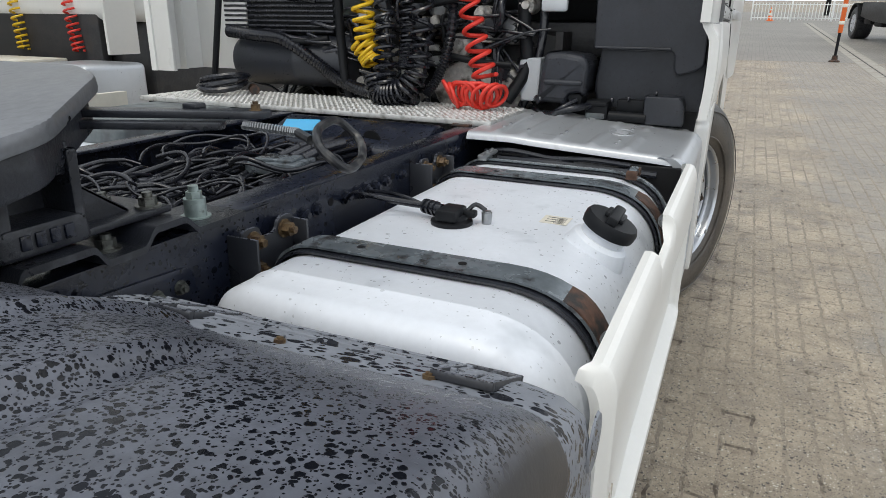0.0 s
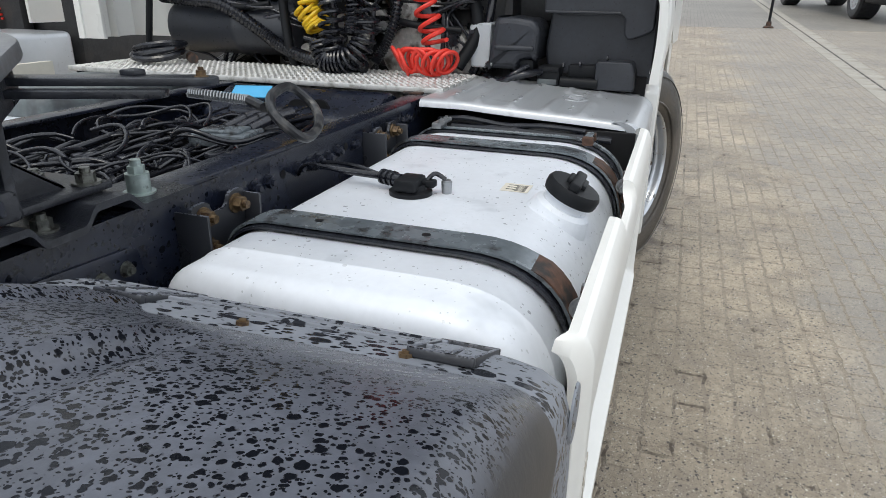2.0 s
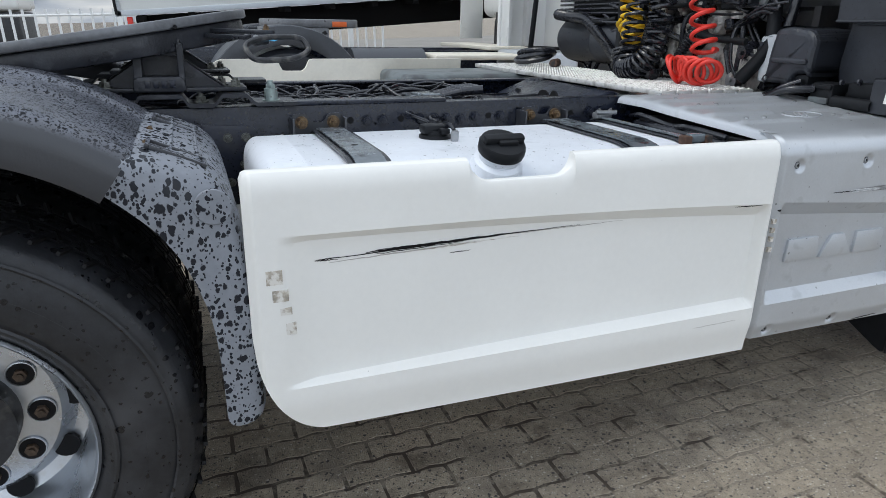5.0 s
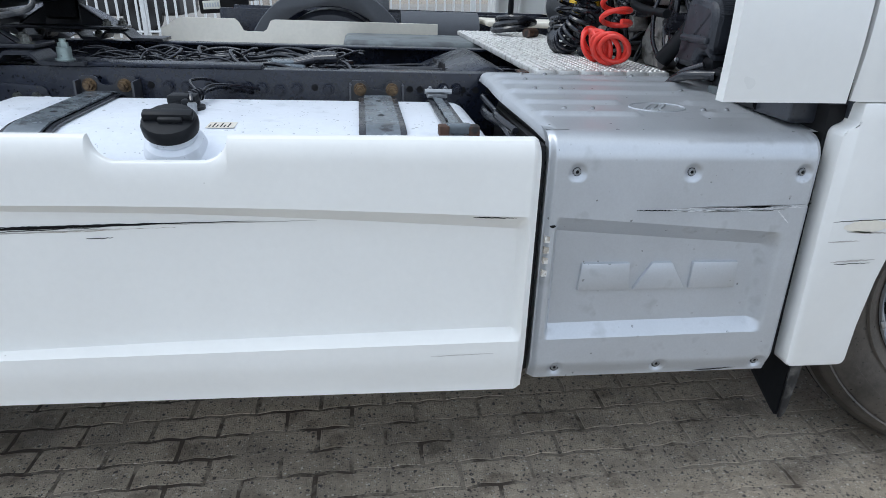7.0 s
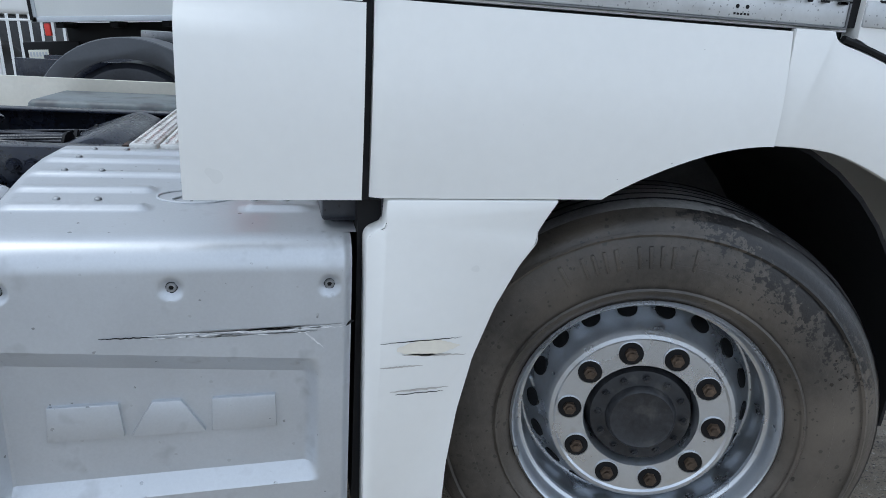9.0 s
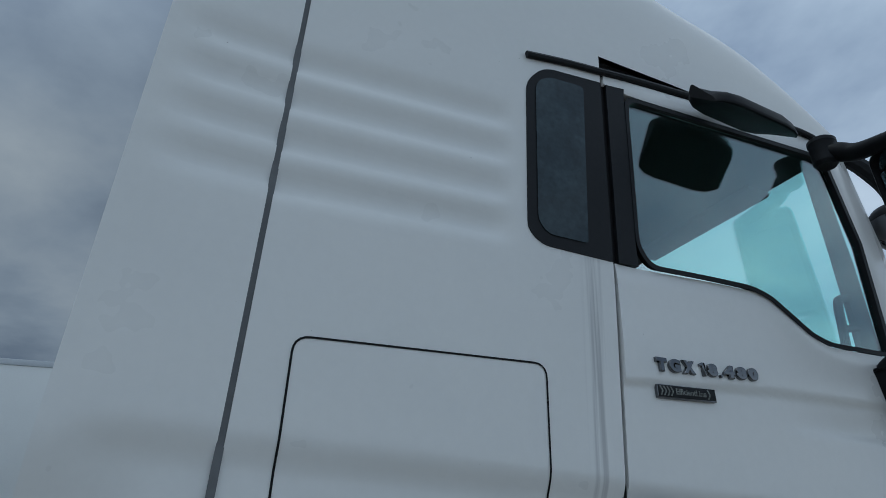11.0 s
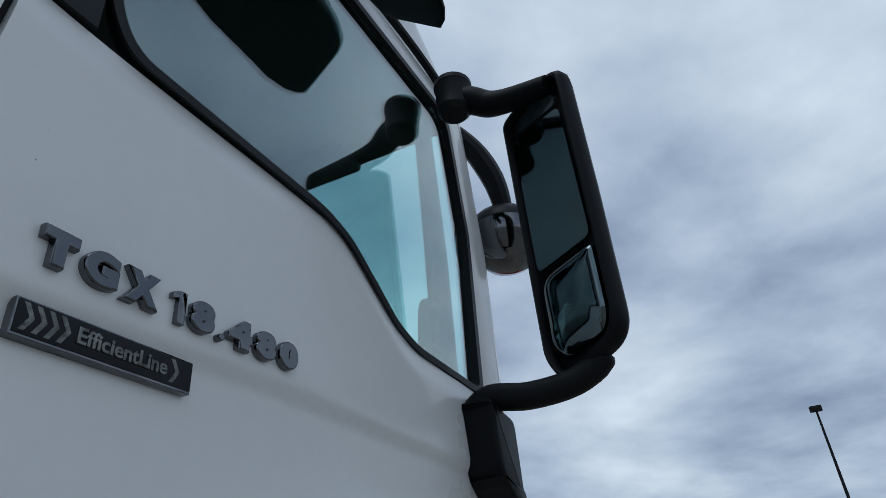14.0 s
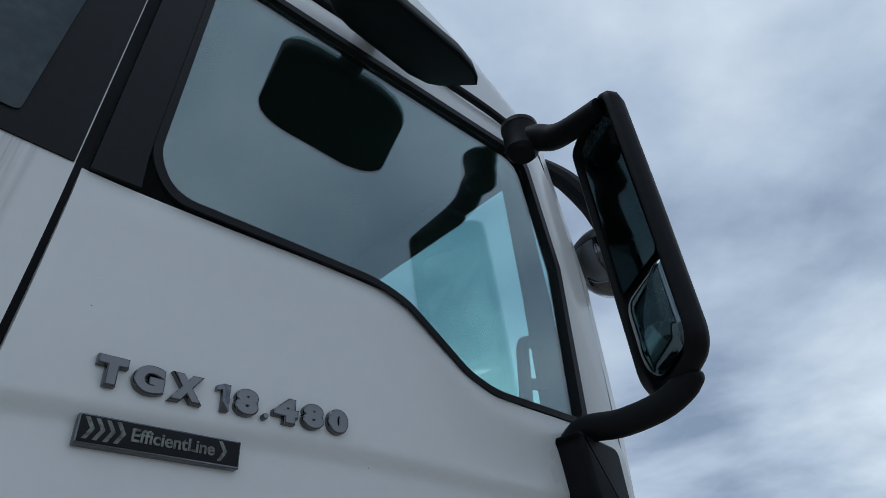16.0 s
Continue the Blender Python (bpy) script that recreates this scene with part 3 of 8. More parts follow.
def prism(bm, pts, y0, y1, bev=0.0, plane="xz", seg=2):
    """Extrude a flat outline; plane xz goes along y, xy along z, yz along x."""
    def put(a, b, h):
        return {"xz": (a, h, b), "xy": (a, b, h), "yz": (h, a, b)}[plane]
    lo = [bm.verts.new(put(a, b, y0)) for a, b in pts]
    hi = [bm.verts.new(put(a, b, y1)) for a, b in pts]
    n = len(pts)
    fs = [bm.faces.new(lo), bm.faces.new(list(reversed(hi)))]
    for i in range(n):
        fs.append(bm.faces.new((lo[i], hi[i], hi[(i + 1) % n], lo[(i + 1) % n])))
    bmesh.ops.recalc_face_normals(bm, faces=fs)
    if bev:
        bmesh.ops.bevel(bm, geom=list({e for f in fs for e in f.edges}), offset=bev, segments=seg, affect="EDGES", profile=0.5)
    return bm


def rounded(pts, r, seg=5):
    """Round the corners of an outline; r: one radius or one a corner."""
    out = []
    n = len(pts)
    for i in range(n):
        p = Vector(pts[i])
        a, b = Vector(pts[i - 1]), Vector(pts[(i + 1) % n])
        rr = r[i] if isinstance(r, (list, tuple)) else r
        if rr <= 0:
            out.append(tuple(p))
            continue
        da, db = (a - p), (b - p)
        k = min(rr, da.length * 0.49, db.length * 0.49)
        p0, p1 = p + da.normalized() * k, p + db.normalized() * k
        for j in range(seg + 1):
            t = j / seg
            out.append(tuple(p0 * (1 - t) ** 2 + p * 2 * t * (1 - t) + p1 * t * t))
    return out


def ss(a, b, x):
    t = min(1.0, max(0.0, (x - a) / (b - a)))
    return t * t * (3 - 2 * t)


def sheet(bm, xs, nz, zb, zt, yf, thick=0.02, rows=None):
    """An upright shell over x: from zb(x) to zt(x), outer face at yf(x, z), thickness inwards (+y)."""
    front, back = [], []
    for x in xs:
        a, b = zb(x), zt(x)
        vs = rows(x, a, b) if rows else [i / nz for i in range(nz + 1)]
        front.append([bm.verts.new((x, yf(x, a + (b - a) * v), a + (b - a) * v)) for v in vs])
        back.append([bm.verts.new((x, yf(x, a + (b - a) * v) + thick, a + (b - a) * v)) for v in vs])
    nx, nv = len(xs), len(vs)
    for i in range(nx - 1):
        for j in range(nv - 1):
            bm.faces.new((front[i][j], front[i + 1][j], front[i + 1][j + 1], front[i][j + 1]))
            bm.faces.new((back[i][j], back[i][j + 1], back[i + 1][j + 1], back[i + 1][j]))
        bm.faces.new((front[i][0], back[i][0], back[i + 1][0], front[i + 1][0]))
        bm.faces.new((front[i][-1], front[i + 1][-1], back[i + 1][-1], back[i][-1]))
    for j in range(nv - 1):
        bm.faces.new((front[0][j], front[0][j + 1], back[0][j + 1], back[0][j]))
        bm.faces.new((front[-1][j], back[-1][j], back[-1][j + 1], front[-1][j + 1]))
    return bm


def lin(a, b, x):
    return min(1.0, max(0.0, (x - a) / (b - a)))


def rows_along(marks, counts):
    """Rows of a sheet that follow the heights marks(x), so that its creases stay crisp."""
    def rows(x, a, b):
        zs = [a] + [min(b - 0.02, max(a + 0.004 * (i + 1), m)) for i, m in enumerate(marks(x))] + [b]
        out = []
        for i, n_ in enumerate(counts):
            out += [((zs[i] + (zs[i + 1] - zs[i]) * k / n_) - a) / (b - a) for k in range(n_)]
        return out + [1.0]
    return rows


def span(a, b, n):
    return [a + (b - a) * i / n for i in range(n + 1)]


def hexnut(bm, p, d, r, h, washer=1.35):
    p, d = Vector(p), Vector(d).normalized()
    if washer:
        cyl(bm, p, p + d * h * 0.2, r * washer, n=16)
    cyl(bm, p + d * h * 0.2, p + d * h, r, n=6)
    cyl(bm, p + d * h, p + d * h * 1.45, r * 0.55, n=10)
    return bm


def text_mesh(body, size, depth, m, spacing=1.0, shear=0.0, bold=0.022, bevel=0.0):
    cu = bpy.data.curves.new("lettering", "FONT")
    cu.body, cu.size, cu.extrude, cu.space_character, cu.shear = body, size, depth, spacing, shear
    cu.bevel_depth, cu.offset, cu.bevel_resolution = bevel or depth * 0.25, size * bold, 3 if bevel else 0
    ob = bpy.data.objects.new("lettering", cu)
    me = bpy.data.meshes.new_from_object(ob)
    bpy.data.objects.remove(ob)
    bm = bmesh.new()
    bm.from_mesh(me)
    bpy.data.meshes.remove(me)
    bmesh.ops.transform(bm, matrix=m, verts=bm.verts)
    return bm

# ---- the tractor unit ----
truck = thing("tractor_unit", "white two-axle tractor unit with dark wet chassis parked on paving", "truck", TILT @ Matrix.Scale(K, 4))
YC = 1.16          # middle of the truck
RAIL_Y, RAIL_T, RAIL_B = 0.73, 0.985, 0.70


def mirror_y(y):
    return 2 * YC - y


# chassis rails and cross members
for side in (0, 1):
    bm = nbm()
    y0 = RAIL_Y if side == 0 else mirror_y(RAIL_Y)
    d = 0.07 if side == 0 else -0.07
    e = 0.009 if side == 0 else -0.009
    prism(bm, [(y0, RAIL_B), (y0 + d, RAIL_B), (y0 + d, RAIL_B + 0.009), (y0 + e, RAIL_B + 0.009), (y0 + e, RAIL_T - 0.009), (y0 + d, RAIL_T - 0.009), (y0 + d, RAIL_T), (y0, RAIL_T)], -4.3, 0.9, 0.002, plane="yz")
    rail = part("chassis_rail", bm, M_RAIL, truck, "dark navy painted steel chassis rail")
    if side == 0:
        bm = nbm()
        hexnut(bm, (0, 0, 0), (0, -1, 0), 0.013, 0.014)
        bolt = part("rail_bolt", bm, M_RAIL, rail)
        bolt.matrix_basis = pose(-1.93, RAIL_Y, 0.935)
        random.seed(4)
        for x, z in [(-2.19, 0.935), (-2.14, 0.935), (-2.02, 0.935), (-1.97, 0.935), (-1.88, 0.93), (-1.83, 0.935), (-1.74, 0.935), (-1.40, 0.94), (-1.44, 0.90), (-1.36, 0.94),
                     (-2.60, 0.90), (-2.66, 0.86), (-2.72, 0.82), (-2.64, 0.80), (-2.56, 0.82), (-2.70, 0.90), (-2.60, 0.77), (-2.75, 0.87), (-2.55, 0.90), (-2.68, 0.77)]:
            if x > -2.5:
                share("rail_bolt", bolt, pose(x, RAIL_Y, z), rail)
                continue
            bm = nbm()
            hexnut(bm, (x, RAIL_Y - 0.006, z), (0, -1, 0), 0.010, 0.011)
            part("plate_bolt", bm, M_NUT, rail)
        bm = nbm()
        prism(bm, rounded([(-2.82, 0.74), (-2.53, 0.74), (-2.50, 0.80), (-2.52, 0.93), (-2.82, 0.95)], 0.02), RAIL_Y - 0.007, RAIL_Y - 0.001, 0.001)
        part("rail_plate", bm, M_RAIL, rail, "bolted reinforcing plate")
        bm = nbm()
        cyl(bm, (0, -0.0015, 0), (0, 0.002, 0), 0.010, n=14)
        hole = part("rail_hole", bm, M_INK, rail)
        hole.matrix_basis = pose(-2.08, RAIL_Y, 0.937)
        for x in (-2.24, -1.925, -1.78, -1.50, -1.47, -1.34, -1.30, -1.26):
            share("rail_hole", hole, pose(x, RAIL_Y, 0.937), rail)
for x in (-2.3, -1.28, -3.4, -0.4):
    bm = nbm()
    box(bm, (x - 0.05, RAIL_Y + 0.01, 0.76), (x + 0.05, mirror_y(RAIL_Y) - 0.01, 0.92), 0.015)
    part("cross_member", bm, M_RAIL, truck)
bm = nbm()
prism(bm, rounded([(-1.42, 0.80), (-1.16, 0.80), (-1.16, 0.97), (-1.24, 1.0), (-1.42, 0.93)], 0.03), 0.84, 1.46, 0.01)
part("cross_member", bm, M_RAIL, truck, "folded black cross member with rounded top")
bm = nbm()
box(bm, (-2.42, RAIL_Y - 0.004, RAIL_T), (-1.93, RAIL_Y + 0.08, RAIL_T + 0.012), 0.003)
part("rail_top_plate", bm, M_RAIL, truck)

# tank brackets: folded plates with yellow bolts
for x in (-2.345, -1.60):
    bm = nbm()
    prism(bm, rounded([(x - 0.075, 0.965), (x - 0.03, 0.965), (x - 0.02, 0.94), (x + 0.02, 0.94), (x + 0.03, 0.965), (x + 0.075, 0.965), (x + 0.075, 0.40), (x - 0.075, 0.40)], 0.012), RAIL_Y - 0.035, RAIL_Y - 0.028)
    box(bm, (x - 0.079, RAIL_Y - 0.07, 0.42), (x - 0.072, RAIL_Y, 0.955), 0.002)
    box(bm, (x + 0.072, RAIL_Y - 0.07, 0.42), (x + 0.079, RAIL_Y, 0.955), 0.002)
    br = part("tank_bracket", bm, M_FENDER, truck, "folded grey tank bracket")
    for dx, dz in ((-0.048, 0.94), (0.045, 0.94), (-0.045, 0.885)):
        bm = nbm()
        hexnut(bm, (x + dx, RAIL_Y - 0.035, dz), (0, -1, 0), 0.014, 0.02)
        part("bolt", bm, M_BRASS, br, "rusty yellow zinc bolt")

# ---- fuel tank ----
T0, T1, TY0, TY1, TZ0, TZ1 = -2.574, -1.345, 0.045, 0.665, 0.385, 0.925


def tank_ring(x, inset):
    pts = rounded([(TY0 + inset, TZ0 + inset), (TY1 - inset, TZ0 + inset), (TY1 - inset, TZ1 - inset), (TY0 + inset, TZ1 - inset)], [0.13, 0.09, 0.10, 0.19], 12)
    return [(x, y, z) for y, z in pts]


bm = nbm()
left = [tank_ring(T0, 0.16), tank_ring(T0 + 0.001, 0.09)]
left += [tank_ring(T0 + 0.004 + 0.040 * (1 - math.cos(k / 8 * math.pi / 2)), 0.044 * (1 - math.sin(k / 8 * math.pi / 2))) for k in range(9)]
seam = [tank_ring(T0 + 0.105, 0.0), tank_ring(T0 + 0.108, -0.0014), tank_ring(T0 + 0.112, -0.0014), tank_ring(T0 + 0.115, 0.0)]
right = [tank_ring(T1 - 0.055 * (1 - math.cos(k / 8 * math.pi / 2)), 0.055 * (1 - math.sin(k / 8 * math.pi / 2))) for k in reversed(range(9))]
seam2 = [tank_ring(T1 - 0.097, 0.0), tank_ring(T1 - 0.094, -0.0025), tank_ring(T1 - 0.088, -0.0025), tank_ring(T1 - 0.085, 0.0)]
ring_surface(bm, left + seam + seam2 + right)
tank = part("fuel_tank", bm, M_TANK, truck, "silver-white painted fuel tank with rain drops")


def strap(x, w, material, z_rub):
    for grow, ww, mt, nm in ((0.004, w + 0.030, M_HOSE, "strap_rubber"), (0.010, w, material, "tank_strap")):
        b2 = nbm()
        base = [(p[1], p[2]) for p in tank_ring(0, -grow)]
        outer = [(p[1], p[2]) for p in tank_ring(0, -grow - 0.004)]
        ring_surface(b2, [[(x - ww / 2, y, z) for y, z in base], [(x - ww / 2, y, z) for y, z in outer], [(x + ww / 2, y, z) for y, z in outer], [(x + ww / 2, y, z) for y, z in base]], close_v=True)
        part(nm, b2, mt, tank)


def rusty_end(x, w):
    """The rusted outer end of a tank strap, over the shoulder of the tank."""
    b2 = nbm()
    cols = []
    for grow in (0.0142, 0.0165):
        arc_ = [p for p in tank_ring(0, -grow) if p[1] < 0.12 and p[2] > 0.78]
        cols.append(sorted(arc_, key=lambda p: p[1] + p[2]))
    n_ = min(len(cols[0]), len(cols[1]))
    ring_surface(b2, [[(x - w / 2, cols[0][i][1], cols[0][i][2]), (x - w / 2, cols[1][i][1], cols[1][i][2]), (x + w / 2, cols[1][i][1], cols[1][i][2]), (x + w / 2, cols[0][i][1], cols[0][i][2])] for i in range(n_)])
    part("rusty_strap_end", b2, M_RUSTY, tank, "rust-brown outer end of the tank strap")


rusty_end(-2.330, 0.070)
rusty_end(-1.60, 0.070)
for x in (-2.330, -1.60):
    for y in (0.30, 0.50):
        bm = nbm()
        cyl(bm, (x, y, TZ1 + 0.012), (x, y, TZ1 + 0.0148), 0.008, n=10)
        part("strap_slot", bm, M_INK, tank)
strap(-2.330, 0.070, M_STRAP, 0)
strap(-1.60, 0.075, M_STRAP, 0)
strap(-1.435, 0.022, M_STRAP, 0)
for dx in (-0.045, 0.022):
    bm = nbm()
    box(bm, (-1.435 + dx, 0.135, 0.925), (-1.412 + dx, 0.165, 0.948), 0.003)
    part("strap_end", bm, M_RUSTY, tank, "rusty strap end")
bm = nbm()
box(bm, (-1.462, 0.140, 0.930), (-1.410, 0.160, 0.952), 0.003)
part("strap_buckle", bm, M_STRAP, tank)
bm = nbm()
box(bm, (-1.462, 0.58, 0.935), (-1.405, 0.61, 0.952), 0.003)
cyl(bm, (-1.47, 0.575, 0.955), (-1.395, 0.575, 0.955), 0.007, n=10)
hexnut(bm, (-1.455, 0.585, 0.95), (0, -0.3, 1), 0.008, 0.012)
hexnut(bm, (-1.412, 0.585, 0.95), (0, -0.3, 1), 0.008, 0.012)
part("strap_buckle", bm, M_STEEL, tank)
for x in (-2.330, -1.60):
    bm = nbm()
    prism(bm, [(x - 0.045, 0.90), (x + 0.045, 0.895), (x + 0.03, 0.82), (x - 0.03, 0.82)], 0.022, 0.036, 0.002)
    part("strap_end", bm, M_RUSTY, tank, "rusty strap end with clamp bolts")
for x in (-2.330, -1.60):
    bm = nbm()
    cyl(bm, (x - 0.02, 0.035, 0.84), (x - 0.02, 0.03, 0.90), 0.008)
    hexnut(bm, (x - 0.03, 0.035, 0.865), (-1, -0.3, 0), 0.014, 0.02)
    hexnut(bm, (x + 0.02, 0.035, 0.845), (-1, -0.3, 0), 0.014, 0.02)
    part("strap_bolt", bm, M_STEEL, tank)
# filler neck and cap
axis = Vector((0, -0.42, 0.9)).normalized()
c0 = Vector((-2.03, 0.138, 0.885))
bm = nbm()
cyl(bm, c0, c0 + axis * 0.036, 0.070, 0.058, n=36)
cyl(bm, c0 + axis * 0.036, c0 + axis * 0.044, 0.058, 0.049, n=36)
cyl(bm, c0 + axis * 0.02, c0 + axis * 0.070, 0.045, n=28)
part("filler_neck", bm, M_TANK, tank)
bm = nbm()
u, v = frame_of(axis)
prof = [(0.044, 0.060), (0.054, 0.062), (0.0558, 0.068), (0.0558, 0.082), (0.052, 0.089), (0.032, 0.091), (0.0, 0.091)]
rings = []
for r, h in prof[:-1]:
    rings.append([c0 + axis * h + (u * math.cos(2 * math.pi * i / 40) + v * math.sin(2 * math.pi * i / 40)) * (r * (1.0 if h < 0.068 or h > 0.09 else 1.0 - 0.018 * (i % 2))) for i in range(40)])
ring_surface(bm, rings)
cap = part("filler_cap", bm, M_SATIN, tank, "black ribbed plastic filler cap")
bm = nbm()
gm = Matrix.Translation(c0 + axis * 0.089) @ axis.to_track_quat("Z", "Y").to_matrix().to_4x4()
box(bm, (-0.049, -0.011, -0.002), (0.049, 0.011, 0.017), 0.005, m=gm)
box(bm, (-0.018, -0.02, 0.0), (0.03, 0.02, 0.012), 0.004, m=gm)
part("grip", bm, M_SATIN, cap)
# level sensor with plug and lead
bm = nbm()
lathe(bm, [(0.045, 0.0), (0.045, 0.008), (0.034, 0.011), (0.033, 0.022)], (-2.075, 0.43, 0.925), 24, "z")
box(bm, (-2.115, 0.405, 0.936), (-2.045, 0.455, 0.962), 0.008)
box(bm, (-2.075, 0.38, 0.940), (-2.050, 0.415, 0.955), 0.004)
sensor = part("level_sensor", bm, M_SATIN, tank, "black plastic tank level sensor")
bm = nbm()
cyl(bm, (-2.075, 0.45, 0.950), (-2.055, 0.505, 0.950), 0.014, 0.012, n=14)
for k in range(3):
    cyl(bm, (-2.068 + 0.005 * k, 0.468 + 0.014 * k, 0.950), (-2.066 + 0.005 * k, 0.473 + 0.014 * k, 0.950), 0.0165, n=14)
part("plug", bm, M_HOSE, sensor)
bm = nbm()
cyl(bm, (-2.045, 0.362, 0.92), (-2.045, 0.362, 0.950), 0.010, 0.0115, n=14)
cyl(bm, (-2.045, 0.362, 0.950), (-2.045, 0.362, 0.953), 0.009, n=14)
part("breather", bm, M_STEEL, sensor)
bm = nbm()
tube(bm, smooth_path([(-2.055, 0.505, 0.952), (-2.04, 0.57, 0.962), (-1.99, 0.65, 0.95), (-1.93, 0.72, 0.93)]), 0.0045)
tube(bm, smooth_path([(-2.055, 0.505, 0.947), (-2.05, 0.58, 0.948), (-2.02, 0.66, 0.945), (-1.96, 0.725, 0.92)]), 0.005)
tube(bm, smooth_path([(-2.06, 0.40, 0.952), (-2.052, 0.385, 0.966), (-2.046, 0.364, 0.954)]), 0.005)
tube(bm, smooth_path([(-2.06, 0.50, 0.955), (-2.10, 0.60, 0.97), (-2.06, 0.68, 0.96), (-2.02, 0.73, 0.92)]), 0.004)
part("lead", bm, M_HOSE, sensor)
bm = nbm()
box(bm, (-1.985, 0.205, 0.9253), (-1.925, 0.265, 0.9262))
lab = part("sticker", bm, M_CREAM, tank, "small worn printed sticker")
bm = nbm()
for i in range(6):
    box(bm, (-1.980 + i * 0.008, 0.212, 0.9263), (-1.977 + i * 0.008, 0.235 + 0.02 * (i % 2), 0.9266))
part("bar", bm, M_INK, lab)

# ---- side panel of the tank ----
P0, P1, PT, PB = -2.622, -1.283, 0.952, 0.36


def panel_bottom(x):
    base = 0.372 - 0.012 * (x - P0) / (P1 - P0)
    d = x - P0
    r = 0.15
    if d < r:
        base += 0.24 * (1 - math.sqrt(max(0.0, 1 - ((r - d) / r) ** 2))) ** 1.0
    return base


def panel_top(x):
    t = PT
    r = 0.02
    d = min(x - P0, P1 - x)
    if d < r:
        t -= r * (1 - math.sqrt(max(0, 1 - ((r - d) / r) ** 2)))
    a, b, q = -2.156, -1.902, 0.045
    if a < x < b:
        e = min(1.0, min(x - a, b - x) / q)
        t -= 0.048 * (0.12 * e + 0.88 * math.sqrt(1 - (1 - e) ** 2))
    return t


def panel_creases(x):
    """Heights of the creases: foot and head of the lower facet, foot and head of the upper one."""
    f = (x - P0) / (P1 - P0)
    hi = 0.822 - 0.034 * f + 0.010 * math.sin(f * math.pi)
    lo = 0.484 + 0.010 * f
    return lo, lo + 0.008 + 0.014 * f, hi - 0.015 - 0.022 * f, hi


def panel_y(x, z):
    y = -0.012
    top = panel_top(x)
    notch = ss(-2.17, -2.118, x) * (1 - ss(-1.945, -1.888, x))
    r = 0.05
    if z > top - r:
        y += 0.022 * (1 - math.sqrt(max(0.0, 1 - ((z - (top - r)) / r) ** 2))) * (1 - notch * 0.6)
    lo0, lo1, hi0, hi1 = panel_creases(x)
    ends = (0.55 + 0.45 * lin(P0, P0 + 0.6, x)) * ss(P0 + 0.05, P0 + 0.14, x) * (1 - ss(P1 - 0.035, P1 - 0.012, x))
    y += 0.031 * ends * (1 - lin(hi0, hi1, z)) * lin(lo0, lo1, z)
    y += 0.012 * (1 - ss(0.36, 0.46, z))
    e = min(x - P0, P1 - x)
    y += 0.015 * (1 - ss(0.0, 0.02, e))
    return y


xs = sorted(set([round(v, 4) for v in span(P0, P1, 110) + span(P0, P0 + 0.03, 6) + span(P1 - 0.04, P1, 8) + span(P0 + 0.04, P0 + 0.09, 6) + span(-2.165, -2.10, 20) + span(-1.965, -1.895, 20)]))
bm = nbm()
sheet(bm, xs, 0, panel_bottom, panel_top, panel_y, 0.012, rows_along(panel_creases, (20, 4, 36, 5, 34)))
panel = part("tank_side_panel", bm, M_PANEL, truck, "white plastic side panel with long black scratch", 24)
# scratches
def sliver(name, parent, pts, w, y, material=None):
    b2 = nbm()
    up, dn = [], []
    for i, (x, z) in enumerate(pts):
        h = w * math.sin(math.pi * (0.06 + 0.94 * i / (len(pts) - 1))) / 2 + 0.0003
        yy = y(x, z) if callable(y) else y
        up.append(b2.verts.new((x, yy - 0.0012, z + h)))
        dn.append(b2.verts.new((x, yy - 0.0012, z - h)))
    for i in range(len(pts) - 1):
        b2.faces.new((dn[i], dn[i + 1], up[i + 1], up[i]))
    return part(name, b2, material or M_INK, parent, smooth=0)


def line(x0, z0, x1, z1, n=24, wob=0.0008, seed=1):
    rr = random.Random(seed)
    return [(x0 + (x1 - x0) * i / n, z0 + (z1 - z0) * i / n + rr.uniform(-wob, wob)) for i in range(n + 1)]


for k, (x0, z0, x1, z1, w, mt) in enumerate([(-2.47, 0.7605, -1.86, 0.776, 0.0026, M_INK), (-2.38, 0.7655, -2.04, 0.7735, 0.0040, M_INK), (-2.36, 0.7595, -2.16, 0.7660, 0.0014, M_INK), (-2.36, 0.7685, -2.22, 0.7700, 0.0020, M_INK), (-2.40, 0.7625, -2.20, 0.7680, 0.0016, M_INK), (-2.46, 0.752, -2.12, 0.763, 0.0022, M_SCUFF), (-2.05, 0.770, -1.74, 0.776, 0.0014, M_SCUFF), (-2.30, 0.756, -2.02, 0.764, 0.0014, M_TAPE), (-2.19, 0.743, -2.14, 0.744, 0.0014, M_INK), (-1.42, 0.789, -1.33, 0.787, 0.0022, M_INK), (-2.488, 0.7600, -2.44, 0.7625, 0.0020, M_INK), (-2.488, 0.7590, -2.44, 0.7580, 0.0016, M_INK), (-1.50, 0.463, -1.36, 0.466, 0.0010, M_SCUFF)]):
    sliver("scratch", panel, line(x0, z0, x1, z1, seed=k), w, panel_y, mt)
for k, (x, z, h) in enumerate([(-2.572, 0.74, 0.03), (-2.562, 0.70, 0.025), (-2.557, 0.665, 0.015), (-2.550, 0.625, 0.025)]):
    bm = nbm()
    box(bm, (x - 0.016, panel_y(x, z) - 0.001, z - h / 2), (x + 0.016, panel_y(x, z) + 0.004, z + h / 2))
    part("glue_residue", bm, M_TAPE, panel)
for z, h in ((0.765, 0.02), (0.70, 0.012), (0.63, 0.01)):
    bm = nbm()
    box(bm, (-1.296, 0.004, z - h / 2), (-1.287, 0.02, z + h / 2))
    part("glue_residue", bm, M_TAPE, panel)

# ---- silver cover over the batteries ----
C0, C1 = -1.262, -0.651


